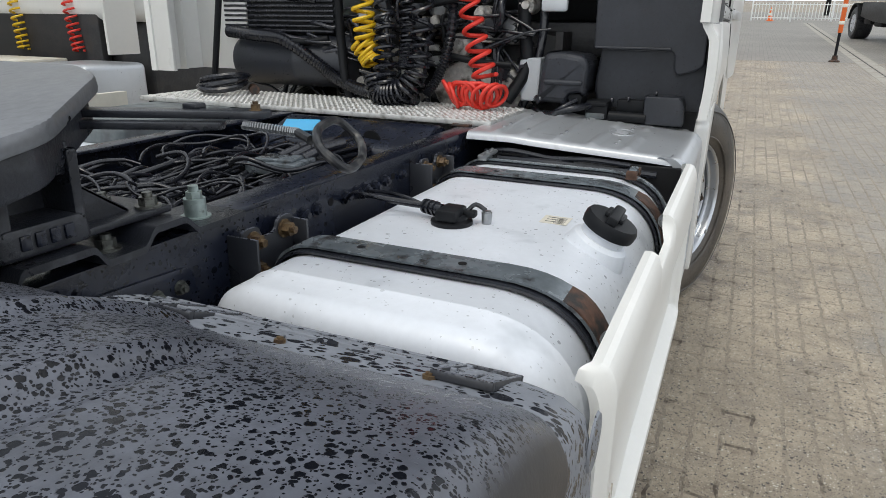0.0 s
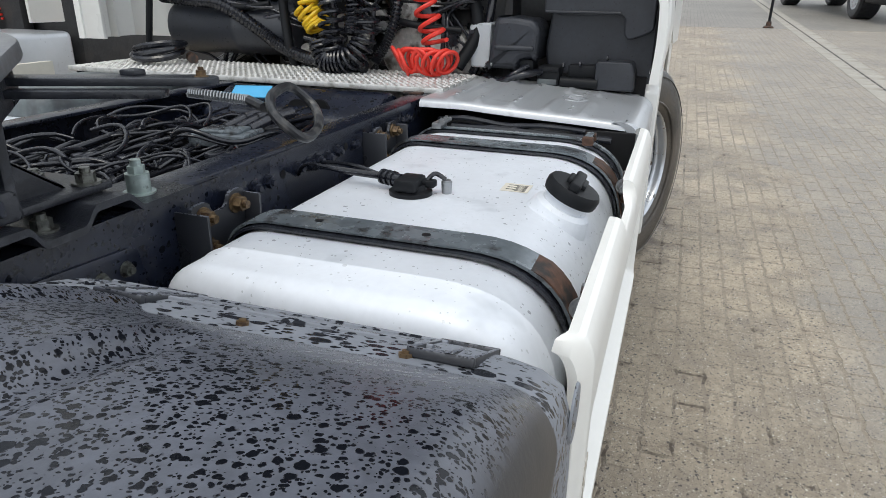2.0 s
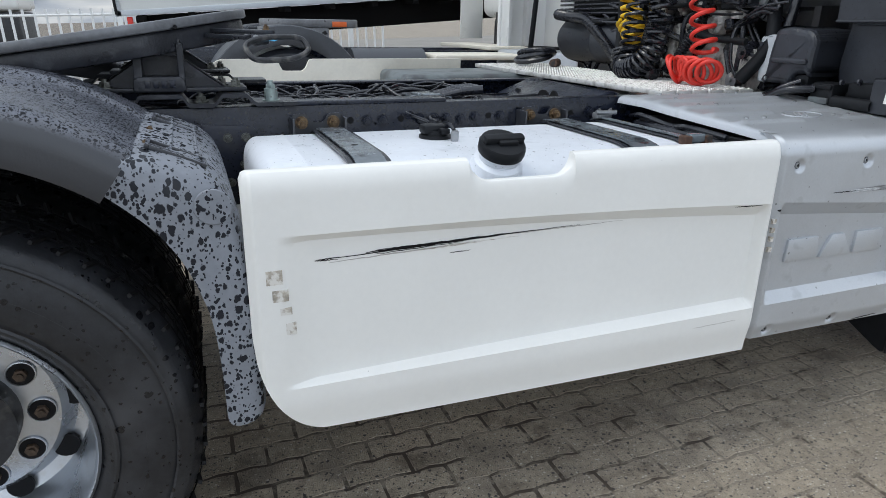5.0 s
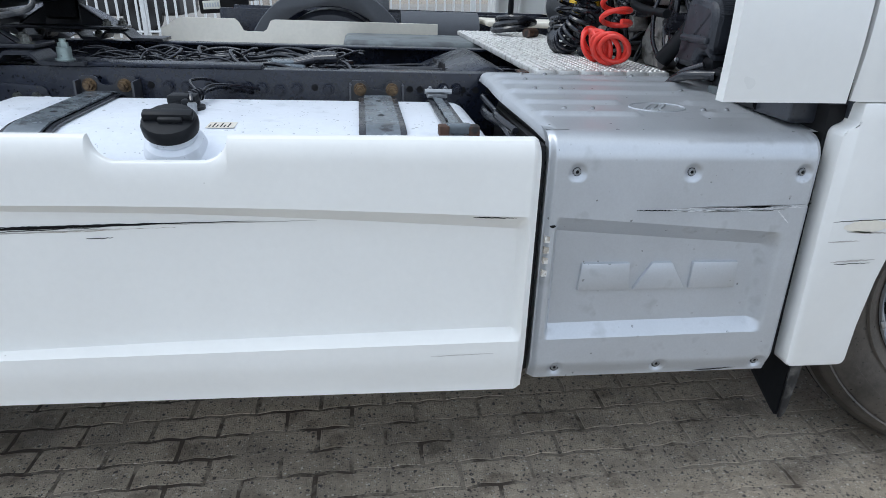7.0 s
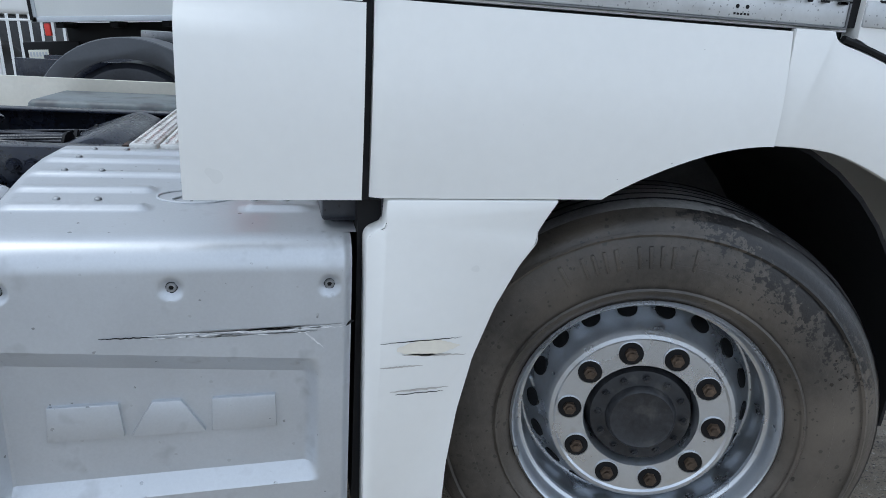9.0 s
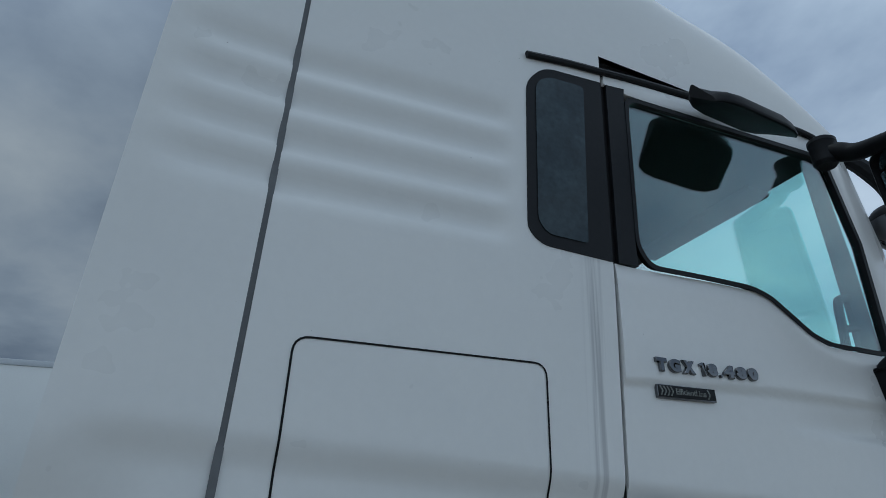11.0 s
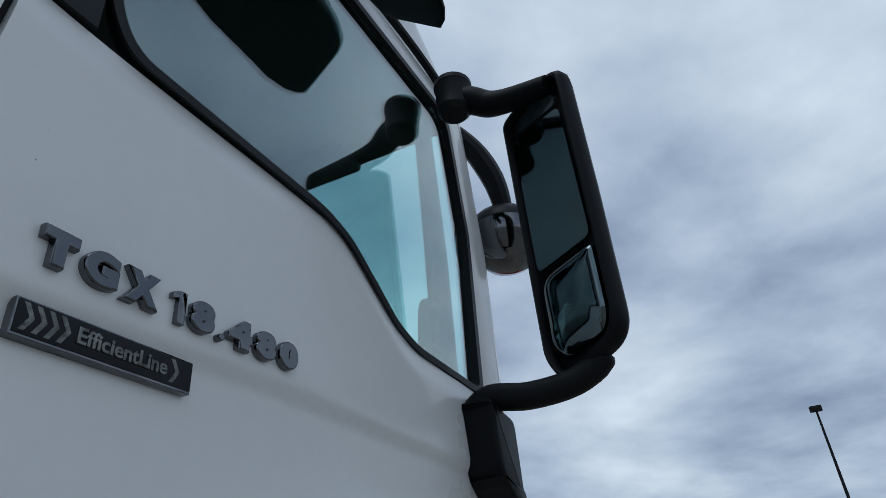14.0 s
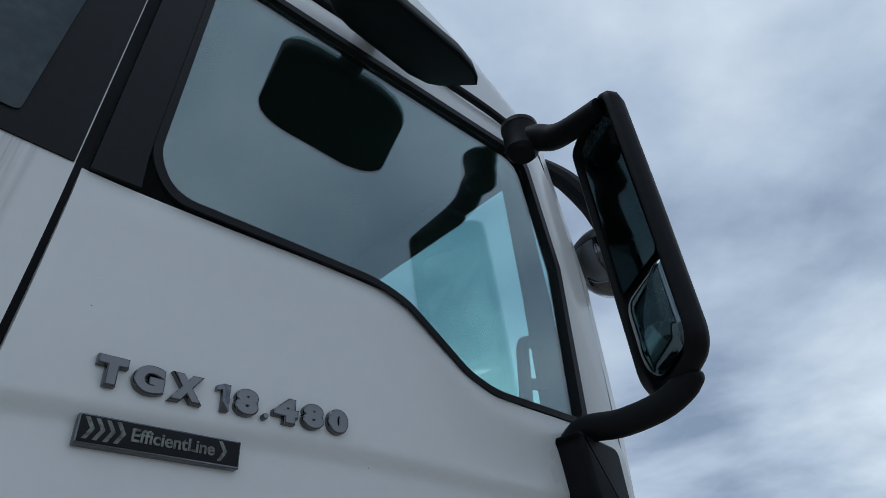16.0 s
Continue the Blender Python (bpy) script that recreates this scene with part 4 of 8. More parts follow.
def cover_creases(x):
    f = (x - C0) / (C1 - C0)
    hi, lo = 0.783 - 0.048 * f, 0.481 + 0.006 * f
    return lo, lo + 0.027, hi - 0.040, hi


def cover_y(x, z):
    y = 0.012
    r = 0.055
    if z > 0.957 - r:
        y += 0.055 * (1 - math.sqrt(max(0.0, 1 - ((z - (0.957 - r)) / r) ** 2)))
    lo0, lo1, hi0, hi1 = cover_creases(x)
    ends = ss(C0 + 0.022, C0 + 0.04, x) * (1 - ss(-0.735, -0.700, x))
    y += 0.031 * ends * (1 - lin(hi0, hi1, z)) * lin(lo0, lo1, z)
    for sx in (-1.20, -0.946, -0.69):
        for sz in (0.878, 0.398):
            d = math.hypot(x - sx, z - sz)
            if d < 0.024:
                y += 0.010 * (1 - ss(0.008, 0.022, d))
    e = min(x - C0, C1 - x)
    y += 0.014 * (1 - ss(0.0, 0.016, e))
    y += 0.015 * (1 - ss(0.37, 0.42, z))
    return y


bm = nbm()
xs = sorted(set(round(v, 4) for v in span(C0, C1, 150) + span(C0, C0 + 0.02, 6) + span(C1 - 0.02, C1, 6)))
sheet(bm, xs, 0, lambda x: 0.372, lambda x: 0.957, cover_y, 0.03, rows_along(cover_creases, (32, 5, 40, 6, 56)))
cover = part("battery_cover", bm, M_SILVER, truck, "silver-grey pressed cover with embossed lettering", 26)


def cover_top(x, y):
    z = 0.957 + 0.036 * min(1.0, (y - 0.068) / 0.50)
    for yr in (0.20, 0.31, 0.42, 0.53, 0.62):
        d = abs(y - yr)
        if d < 0.028 and (yr > 0.35 or abs(x + 0.93) > 0.09):
            z += 0.0080 * (1 - ss(0.007, 0.022, d)) * ss(-1.275, -1.255, x) * (1 - ss(-0.74, -0.70, x))
    z -= 0.012 * (1 - ss(0.0, 0.03, x - (-1.30)))
    return z


bm = nbm()
xs2, ys2 = span(-1.296, -0.625, 60), span(0.068, 0.715, 90)
def lid_x(i, x, y):
    """The free edge of the lid slants towards the face of the cover."""
    return x + (0.0 if i else 0.006) + 0.032 * (1 - i / 60) * (1 - ss(0.0, 0.45, y - 0.068))


grid = [[bm.verts.new((lid_x(i, x, y), y, cover_top(x, y))) for y in ys2] for i, x in enumerate(xs2)]
low = [[bm.verts.new((lid_x(i, x, y), y, cover_top(x, y) - 0.012)) for y in (ys2[0], ys2[-1])] for i, x in enumerate(xs2)]
for i in range(len(xs2) - 1):
    for j in range(len(ys2) - 1):
        bm.faces.new((grid[i][j], grid[i + 1][j], grid[i + 1][j + 1], grid[i][j + 1]))
    bm.faces.new((grid[i][-1], grid[i + 1][-1], low[i + 1][1], low[i][1]))
bot = [bm.verts.new((lid_x(0, xs2[0], y) - 0.004, y, cover_top(xs2[0], y) - 0.014)) for y in ys2]
for j in range(len(ys2) - 1):
    bm.faces.new((grid[0][j], grid[0][j + 1], bot[j + 1], bot[j]))
ctop = part("cover_lid", bm, M_SILVER, cover, "ribbed lid with rivets", 50)
# the corner between face and lid
bm = nbm()
xs3 = span(C0, C1, 12)
top_edge = [bm.verts.new((x, cover_y(x, 0.957), 0.957)) for x in xs3]
lid_edge = [bm.verts.new((x, 0.07, 0.9575)) for x in xs3]
for i in range(12):
    bm.faces.new((top_edge[i], top_edge[i + 1], lid_edge[i + 1], lid_edge[i]))
part("lid_lip", bm, M_SILVER, cover)
for sx in (-1.20, -0.946, -0.69):
    for sz in (0.878, 0.398):
        bm = nbm()
        lathe(bm, [(0.0078, 0.0), (0.0078, -0.0045), (0.0066, -0.006), (0.0042, -0.006), (0.0040, -0.002)], (sx, cover_y(sx, sz) + 0.002, sz), 18)
        screw = part("screw", bm, M_STEEL, cover, "steel socket screw in a pressed dimple")
        bm = nbm()
        cyl(bm, (sx, cover_y(sx, sz) + 0.001, sz), (sx, cover_y(sx, sz) - 0.0015, sz), 0.0041, n=6)
        part("socket", bm, M_INK, screw)
        bm = nbm()
        lathe(bm, [(0.0105, 0.0006), (0.0105, -0.0006), (0.0082, -0.0006)], (sx, cover_y(sx, sz), sz), 18, closed=True)
        part("washer", bm, M_SATIN, screw)
for x, y in [(-1.20, 0.42), (-1.13, 0.42), (-1.20, 0.53), (-1.12, 0.62), (-1.19, 0.62), (-1.1, 0.25), (-1.17, 0.25), (-0.82, 0.25), (-0.76, 0.25), (-0.80, 0.42), (-0.86, 0.62)]:
    bm = nbm()
    lathe(bm, [(0.007, 0.0), (0.006, 0.003), (0.003, 0.005)], (x, y, cover_top(x, y)), 12, "z")
    part("rivet", bm, M_STEEL, ctop)
bm = nbm()
ov = [(-0.93 + 0.07 * math.cos(2 * math.pi * i / 48), 0.27 + 0.042 * math.sin(2 * math.pi * i / 48)) for i in range(48)]
tube(bm, [(x, y, cover_top(x, y) + 0.0005) for x, y in ov], 0.0024, 8, closed=True)
for k in (-1, 0, 1):
    tube(bm, [(-0.93 + 0.02 * k - 0.02, 0.25, cover_top(-0.93, 0.25) + 0.001), (-0.93 + 0.02 * k + 0.01, 0.29, cover_top(-0.93, 0.29) + 0.001)], 0.0028, 6)
part("emblem", bm, M_SILVER, ctop, "embossed oval emblem")
# embossed maker's mark as plain raised shapes
for pts in ([(-1.163, 0.594), (-1.158, 0.66), (-1.046, 0.66), (-1.040, 0.594)], [(-1.03, 0.594), (-0.992, 0.66), (-0.945, 0.66), (-0.905, 0.594)], [(-0.895, 0.594), (-0.893, 0.66), (-0.784, 0.66), (-0.782, 0.594)]):
    bm = nbm()
    prism(bm, pts, cover_y(-0.95, 0.62) - 0.008, cover_y(-0.95, 0.62) + 0.004, 0.002)
    part("raised_mark", bm, M_SILVER, cover)
for k, (x0, z0, x1, z1, w, mt) in enumerate([(-1.06, 0.794, -0.97, 0.795, 0.0016, M_INK), (-0.85, 0.375, -0.74, 0.381, 0.003, M_INK), (-0.66, 0.80, -0.645, 0.805, 0.006, M_INK), (-1.25, 0.76, -1.235, 0.76, 0.006, M_INK)]):
    sliver("scuff", cover, line(x0, z0, x1, z1, seed=k + 20), w, cover_y, mt)
sr = random.Random(52)
for k in range(16):
    xa = sr.uniform(-1.0, -0.80)
    xb = sr.uniform(max(xa + 0.05, -0.86), -0.655)
    za = sr.uniform(0.788, 0.801) + 0.010 * (xa + 1.0)
    sliver("smear", cover, line(xa, za, xb, za + 0.022 * (xb - xa), seed=k + 300), sr.uniform(0.0008, 0.0026), cover_y, (M_SMEAR, M_SMEAR, M_STEEL)[k % 3])
sliver("smear", cover, line(-0.735, 0.795, -0.700, 0.762, seed=9), 0.004, cover_y, M_SMEAR)
for z in (0.73, 0.705, 0.68, 0.65):
    bm = nbm()
    box(bm, (-1.258, cover_y(-1.25, z) - 0.002, z - 0.008), (-1.242, cover_y(-1.25, z) + 0.006, z + 0.006))
    part("glue_residue", bm, M_TAPE, cover)
# battery box behind the cover, dark
# black filler added to give the slit beside the panel its shade
bm = nbm()
box(bm, (-1.284, 0.035, 0.39), (-1.266, 0.5, 0.93), 0.003)
part("gap_plate", bm, M_INK, truck)
bm = nbm()
box(bm, (-1.25, 0.08, 0.38), (-0.66, 0.66, 0.93), 0.02)
part("battery_box", bm, M_DARK, truck)
bm = nbm()
tube(bm, smooth_path([(-1.28, 0.65, 0.93), (-1.31, 0.55, 0.945), (-1.30, 0.42, 0.93), (-1.32, 0.30, 0.94), (-1.30, 0.18, 0.93)]), 0.008)
tube(bm, smooth_path([(-1.29, 0.6, 0.915), (-1.32, 0.45, 0.92), (-1.3, 0.3, 0.915), (-1.31, 0.1, 0.91)]), 0.011)
part("cable", bm, M_HOSE, truck)

# ---- white trim behind the front wheel ----
arch = [(-0.466, 0.39), (-0.462, 0.50), (-0.448, 0.62), (-0.425, 0.73), (-0.39, 0.83), (-0.35, 0.91), (-0.318, 0.955)]
out = [(-0.632, 0.972), (-0.624, 0.39)] + arch + [(-0.322, 0.972), (-0.30, 1.01), (-0.285, 1.032), (-0.598, 1.032), (-0.600, 0.985)]
bm = nbm()
prism(bm, rounded(out, [0.02, 0.02, 0.02] + [0] * 5 + [0.02, 0.01, 0, 0, 0, 0.008]), 0.0, 0.06, 0.006)
trim = part("wheel_arch_trim", bm, M_WHITE, truck, "white trim panel behind front wheel with cracked scrape")
for k, (x0, z0, x1, z1, w, mt) in enumerate([(-0.57, 0.755, -0.452, 0.759, 0.032, M_CREAM), (-0.60, 0.768, -0.45, 0.775, 0.0012, M_INK), (-0.56, 0.745, -0.44, 0.74, 0.004, M_SCUFF), (-0.58, 0.67, -0.47, 0.675, 0.004, M_SCUFF), (-0.57, 0.664, -0.48, 0.667, 0.0012, M_INK), (-0.60, 0.72, -0.52, 0.722, 0.003, M_SCUFF)]):
    sliver("scrape", trim, line(x0, z0, x1, z1, seed=k + 40), w, 0.0, mt)
# black filler added behind the trim for the shade in its gap
bm = nbm()
box(bm, (-0.64, 0.05, 0.40), (-0.60, 0.5, 1.02))
part("dark_filler_plate", bm, M_INK, truck)
bm = nbm()
prism(bm, rounded([(0.112, 0.42), (0.62, 0.42), (0.60, 0.36), (0.30, 0.232), (0.145, 0.162), (0.120, 0.156)], [0, 0, 0.02, 0, 0.008, 0.006]), -0.522, -0.506, 0.003, plane="yz")
mud_flap = part("mud_flap", bm, M_SATIN, truck, "worn black rubber flap hanging across the frame")
bm = nbm()
prism(bm, [(-0.522, 0.40), (-0.486, 0.40), (-0.490, 0.28), (-0.500, 0.175), (-0.509, 0.157), (-0.519, 0.157)], 0.106, 0.1125, 0.001)
part("worn_edge", bm, M_WORN, mud_flap, "scuffed pale edge of the flap")

# ---- wheels ----


def wheel(name, cx, cz, y_out, r, width, steer):
    w = thing(name, "", "", None)
    w.parent = truck
    w.matrix_basis = pose(cx, y_out, cz)
    prof = [(0.295, 0.06), (0.305, 0.035), (0.33, 0.012), (0.37, 0.0), (0.42, 0.0), (r - 0.045, 0.012), (r - 0.025, 0.022), (r - 0.022, 0.030), (r - 0.008, 0.045), (r, 0.075)]
    full = prof + [(r + 0.002, width / 2)] + [(a, width - b) for a, b in reversed(prof)]
    b2 = nbm()
    lathe(b2, full, (0, 0, 0), 72, closed=True)
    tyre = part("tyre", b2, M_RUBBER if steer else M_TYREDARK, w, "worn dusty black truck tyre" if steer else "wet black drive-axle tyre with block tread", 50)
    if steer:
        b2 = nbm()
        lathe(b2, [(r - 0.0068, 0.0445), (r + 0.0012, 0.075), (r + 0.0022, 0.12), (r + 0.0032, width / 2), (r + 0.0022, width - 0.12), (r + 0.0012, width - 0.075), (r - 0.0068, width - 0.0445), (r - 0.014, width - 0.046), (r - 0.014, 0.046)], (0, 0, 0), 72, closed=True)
        part("tread", b2, M_TREAD, tyre, "pale grey worn tread")
    for g in (0.24, 0.38, 0.5, 0.62, 0.76):
        b2 = nbm()
        yy = width * g
        lathe(b2, [(r + 0.0025, yy - 0.005), (r + 0.0046, yy), (r + 0.0025, yy + 0.005)], (0, 0, 0), 72, closed=True)
        part("tread_groove", b2, M_INK, tyre)
    if not steer:
        b2 = nbm()
        for k in range(64):
            for q, (y0_, y1_) in enumerate(((0.02, 0.075), (0.085, 0.13), (0.17, 0.215), (0.225, 0.28))):
                m = Matrix.Rotation(2 * math.pi * (k + 0.5 * (q % 2)) / 64, 4, "Y") @ Matrix.Translation((r + 0.002, 0, 0)) @ Matrix.Rotation(radians(18 if q % 2 else -18), 4, "X")
                box(b2, (-0.006, y0_, -0.004), (0.0022, y1_, 0.004), m=m)
        tagged(part("tread_pattern", b2, M_INK, tyre), kind="stuff")
    for rr in (0.340, 0.40, r - 0.055):
        b2 = nbm()
        lathe(b2, [(rr - 0.005, 0.0022), (rr, -0.0008), (rr + 0.005, 0.0022)], (0, 0.0005, 0), 64, closed=True)
        part("sidewall_ring", b2, tyre.data.materials[0], tyre)
    for k in range(13, 26):
        a = radians(84 + (k - 13) * 3.2)
        m = Matrix.Rotation(-a, 4, "Y") @ Matrix.Translation((0.415, 0.0, 0))
        b2 = nbm()
        box(b2, (-0.024, -0.0016, -0.004), (0.024, 0.003, 0.004), 0.001, m=m)
        if k % 5 != 4:
            part("sidewall_mark", b2, tyre.data.materials[0], tyre)
    rim = [(0.296, 0.07), (0.306, 0.04), (0.3075, 0.028), (0.302, 0.022), (0.297, 0.027), (0.294, 0.042), (0.291, 0.055), (0.290, 0.064)]
    if steer:
        rim += [(0.288, 0.067), (0.281, 0.070), (0.279, 0.078), (0.282, 0.083), (0.284, 0.088), (0.284, 0.120), (0.280, 0.126), (0.279, 0.150), (0.281, 0.168), (0.276, 0.169), (0.226, 0.086), (0.221, 0.068), (0.213, 0.059), (0.204, 0.057), (0.199, 0.061), (0.134, 0.063), (0.131, 0.071), (0.129, 0.155)]
    else:
        rim += [(0.270, 0.15), (0.262, 0.24), (0.235, 0.25), (0.205, 0.215), (0.118, 0.21), (0.112, 0.22)]
    b2 = nbm()
    lathe(b2, rim, (0, 0, 0), 72, closed=True)
    disc = part("rim", b2, M_RIM, w, "silver-painted steel rim")
    ny = 0.063 if steer else 0.21
    nh = 18 if steer else 10
    for k in range(nh):
        a = 2 * math.pi * k / nh + 0.05
        hr = 0.251 if steer else 0.234
        p = Vector((hr * math.cos(a), 0.1275 if steer else 0.235, hr * math.sin(a)))
        d = Vector((math.cos(a) * -0.45, -0.6, math.sin(a) * -0.45)).normalized() if steer else Vector((0, -1, 0))
        d = Vector((math.cos(a) * 0.857, -0.516, math.sin(a) * 0.857)).normalized() if steer else d
        # black disc proud of the rim, coloured as the shade of an opening
        b2 = nbm()
        cyl(b2, p - d * 0.006, p + d * 0.003, 0.0235 if steer else 0.03, n=18)
        part("hand_hole", b2, M_INK, disc)
    for k in range(10):
        a = 2 * math.pi * k / 10 + radians(105.5)
        p = Vector((0.1675 * math.cos(a), ny, 0.1675 * math.sin(a)))
        b2 = nbm()
        lathe(b2, [(0.0315, 0.001), (0.0305, -0.0035), (0.0285, -0.004), (0.0275, 0.0005)], p, 20, closed=True)
        part("nut_seat", b2, M_RIM, disc)
        # black disc for the shade around the nut
        b2 = nbm()
        cyl(b2, p + Vector((0, 0.003, 0)), p + Vector((0, -0.0028, 0)), 0.0275, n=20)
        part("nut_pocket", b2, M_INK, disc)
        b2 = nbm()
        hexnut(b2, p, (0, -1, 0), 0.0150, 0.014, 0)
        part("wheel_nut", b2, M_RUST, disc, "brown rusty wheel nut")
    b2 = nbm()
    lathe(b2, [(0.1285, 0.15), (0.128, ny + 0.05), (0.120, ny + 0.022), (0.116, ny + 0.008), (0.082, ny + 0.002), (0.077, ny - 0.012), (0.072, ny - 0.016), (0.066, ny - 0.013), (0.001, ny - 0.013)], (0, 0, 0), 40)
    hub = part("hub", b2, M_HUB, w, "grimy black wheel hub")
    for k in range(12):
        a = 2 * math.pi * k / 12
        b2 = nbm()
        hexnut(b2, (0.099 * math.cos(a), ny + 0.005, 0.099 * math.sin(a)), (0, -1, 0), 0.0085, 0.009, 1.2)
        part("hub_bolt", b2, M_HUB, hub)
    if steer:
        b2 = nbm()
        tube(b2, smooth_path([(-0.262, 0.10, 0.05), (-0.258, 0.05, 0.06), (-0.268, 0.03, 0.09)]), 0.004)
        part("valve", b2, M_STEEL, disc)
        for a in (200, 318):
            b2 = nbm()
            box(b2, (-0.004, -0.004, -0.012), (0.006, 0.012, 0.012), 0.002, m=Matrix.Rotation(-radians(a), 4, "Y") @ Matrix.Translation((0.300, 0.022, 0)))
            part("balance_weight", b2, M_STEEL, disc)
    return w


WS = 0.943     # true wheel size in the truck's frame
fw = wheel("front_wheel", 0, 0, 0, 0.52, 0.38, True)
fw.matrix_basis = Matrix.Translation((0.002, 0.078, 0.521)) @ Matrix.Rotation(radians(-20), 4, "Z") @ Matrix.Scale(WS, 4) @ Matrix.Translation((0, -0.063, 0))
REAR = (-3.222, 0.408)
for y in (0.03, 0.37):
    w = wheel("rear_wheel", 0, 0, 0, 0.52, 0.30, False)
    w.matrix_basis = Matrix.Translation((REAR[0], y, REAR[1])) @ Matrix.Scale(WS, 4)
for x, z, st in ((0.002, 0.521, True), (REAR[0], REAR[1], False)):
    w = wheel("front_wheel" if st else "rear_wheel", 0, 0, 0, 0.52, 0.36 if st else 0.30, st)
    w.matrix_basis = Matrix.Translation((x, mirror_y(0.035), z)) @ Matrix.Rotation(radians(160 if st else 180), 4, "Z") @ Matrix.Scale(WS, 4)
bm = nbm()
cyl(bm, (0.012, 0.4, 0.45), (0.012, mirror_y(0.4), 0.45), 0.06)
part("front_axle", bm, M_DARK, truck)
bm = nbm()
cyl(bm, (REAR[0], 0.3, REAR[1]), (REAR[0], mirror_y(0.3), REAR[1]), 0.09)
lathe(bm, [(0.05, -0.3), (0.22, -0.15), (0.24, 0.0), (0.22, 0.15), (0.05, 0.3)], (REAR[0], YC, REAR[1]), 24, "x")
part("rear_axle", bm, M_DARK, truck)

# ---- rear mudguard ----
FC = (-3.165, 0.49)


def fender_shell(a0, a1, n, rx, rz, y0, y1, thick, name, material, label, lip=0.05):
    """A barrel-shaped guard over the wheel, angles from the back over the top to the front, rounded towards its outer edge."""
    b2 = nbm()
    cross = [(y0 + 0.002, 0.100), (y0, 0.094), (y0, 0.075)]
    cross += [(y0 + lip * (1 - math.cos(k / 9 * math.pi / 2)), lip * (1 - math.sin(k / 9 * math.pi / 2))) for k in range(10)]
    cross += [(y, 0.0) for y in span(y0 + lip, y1, 66)[1:]]
    ys = [y for y, drop in cross]
    outer, inn = [], []
    for i in range(n + 1):
        a = radians(a0 + (a1 - a0) * i / n)
        ro, ri = [], []
        for y, drop in cross:
            bead = 0.012 * math.exp(-((y - (y0 + 0.47)) / 0.014) ** 2)
            run = ss(65.5, 69.0, math.degrees(a)) * (1 - ss(150, 156, math.degrees(a)))
            v_ = y - y0
            groove = 0.013 * run * ss(0.255, 0.268, v_) * (1 - ss(0.300, 0.309, v_)) - 0.006 * run * math.exp(-((v_ - 0.318) / 0.008) ** 2)
            k = 1 - drop / rx + bead / rx - groove / rx
            ro.append(b2.verts.new((FC[0] + rx * k * math.cos(a), y, FC[1] + rz * k * math.sin(a))))
            q = k if drop > lip else k - thick / rx
            ri.append(b2.verts.new((FC[0] + rx * q * math.cos(a), max(y, y0 + thick), FC[1] + rz * q * math.sin(a))))
        outer.append(ro)
        inn.append(ri)
    for i in range(n):
        for j in range(len(ys) - 1):
            b2.faces.new((outer[i][j], outer[i + 1][j], outer[i + 1][j + 1], outer[i][j + 1]))
            b2.faces.new((inn[i][j], inn[i][j + 1], inn[i + 1][j + 1], inn[i + 1][j]))
        b2.faces.new((outer[i][0], inn[i][0], inn[i + 1][0], outer[i + 1][0]))
        b2.faces.new((outer[i][-1], outer[i + 1][-1], inn[i + 1][-1], inn[i][-1]))
    for i in (0, n):
        for j in range(len(ys) - 1):
            b2.faces.new((outer[i][j], outer[i][j + 1], inn[i][j + 1], inn[i][j]))
    bmesh.ops.recalc_face_normals(b2, faces=b2.faces)
    return part(name, b2, material, truck, label, 60)


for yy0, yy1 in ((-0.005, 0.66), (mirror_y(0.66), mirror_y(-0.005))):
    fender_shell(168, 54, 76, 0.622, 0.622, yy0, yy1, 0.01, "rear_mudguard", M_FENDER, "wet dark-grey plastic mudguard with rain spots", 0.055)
OUTER = [(-2.822, 0.998), (-2.768, 0.987), (-2.716, 0.970), (-2.673, 0.947), (-2.641, 0.910), (-2.621, 0.845), (-2.608, 0.74), (-2.599, 0.60), (-2.598, 0.445)]
LIP = [(-2.865, 0.935), (-2.825, 0.90), (-2.78, 0.855), (-2.755, 0.82), (-2.735, 0.785), (-2.715, 0.735), (-2.695, 0.66), (-2.686, 0.56), (-2.684, 0.435)]
oc = smooth_path([(a, 0, b) for a, b in OUTER], 5)
lc = smooth_path([(a, 0, b) for a, b in LIP], 5)
bm = nbm()
rings = []
for o, l in zip(oc, lc):
    r = []
    for k, y in ((0.0, 0.62), (0.0, 0.40), (0.0, 0.20), (0.0, 0.11), (0.02, 0.07), (0.06, 0.035), (0.14, 0.012), (0.30, 0.002), (0.65, 0.0), (1.0, 0.004), (1.0, 0.02), (0.7, 0.03), (0.12, 0.09), (0.10, 0.62)):
        p = o.lerp(l, k)
        r.append((p.x, y, p.z))
    rings.append(r)
mid = (oc[-1] + lc[-1]) / 2
for drop, k in ((0.012, 0.93), (0.020, 0.78), (0.024, 0.5)):
    rings.append([(mid.x + (x - mid.x) * k, y, z - drop) for x, y, z in rings[len(oc) - 1]])
ring_surface(bm, rings)
bmesh.ops.recalc_face_normals(bm, faces=bm.faces)
guard = part("front_mudguard_section", bm, M_DUSTY, truck, "dusty grey plastic mudguard section with dark drops", 60)
SLOPE = Matrix.Rotation(radians(24), 4, "Y")
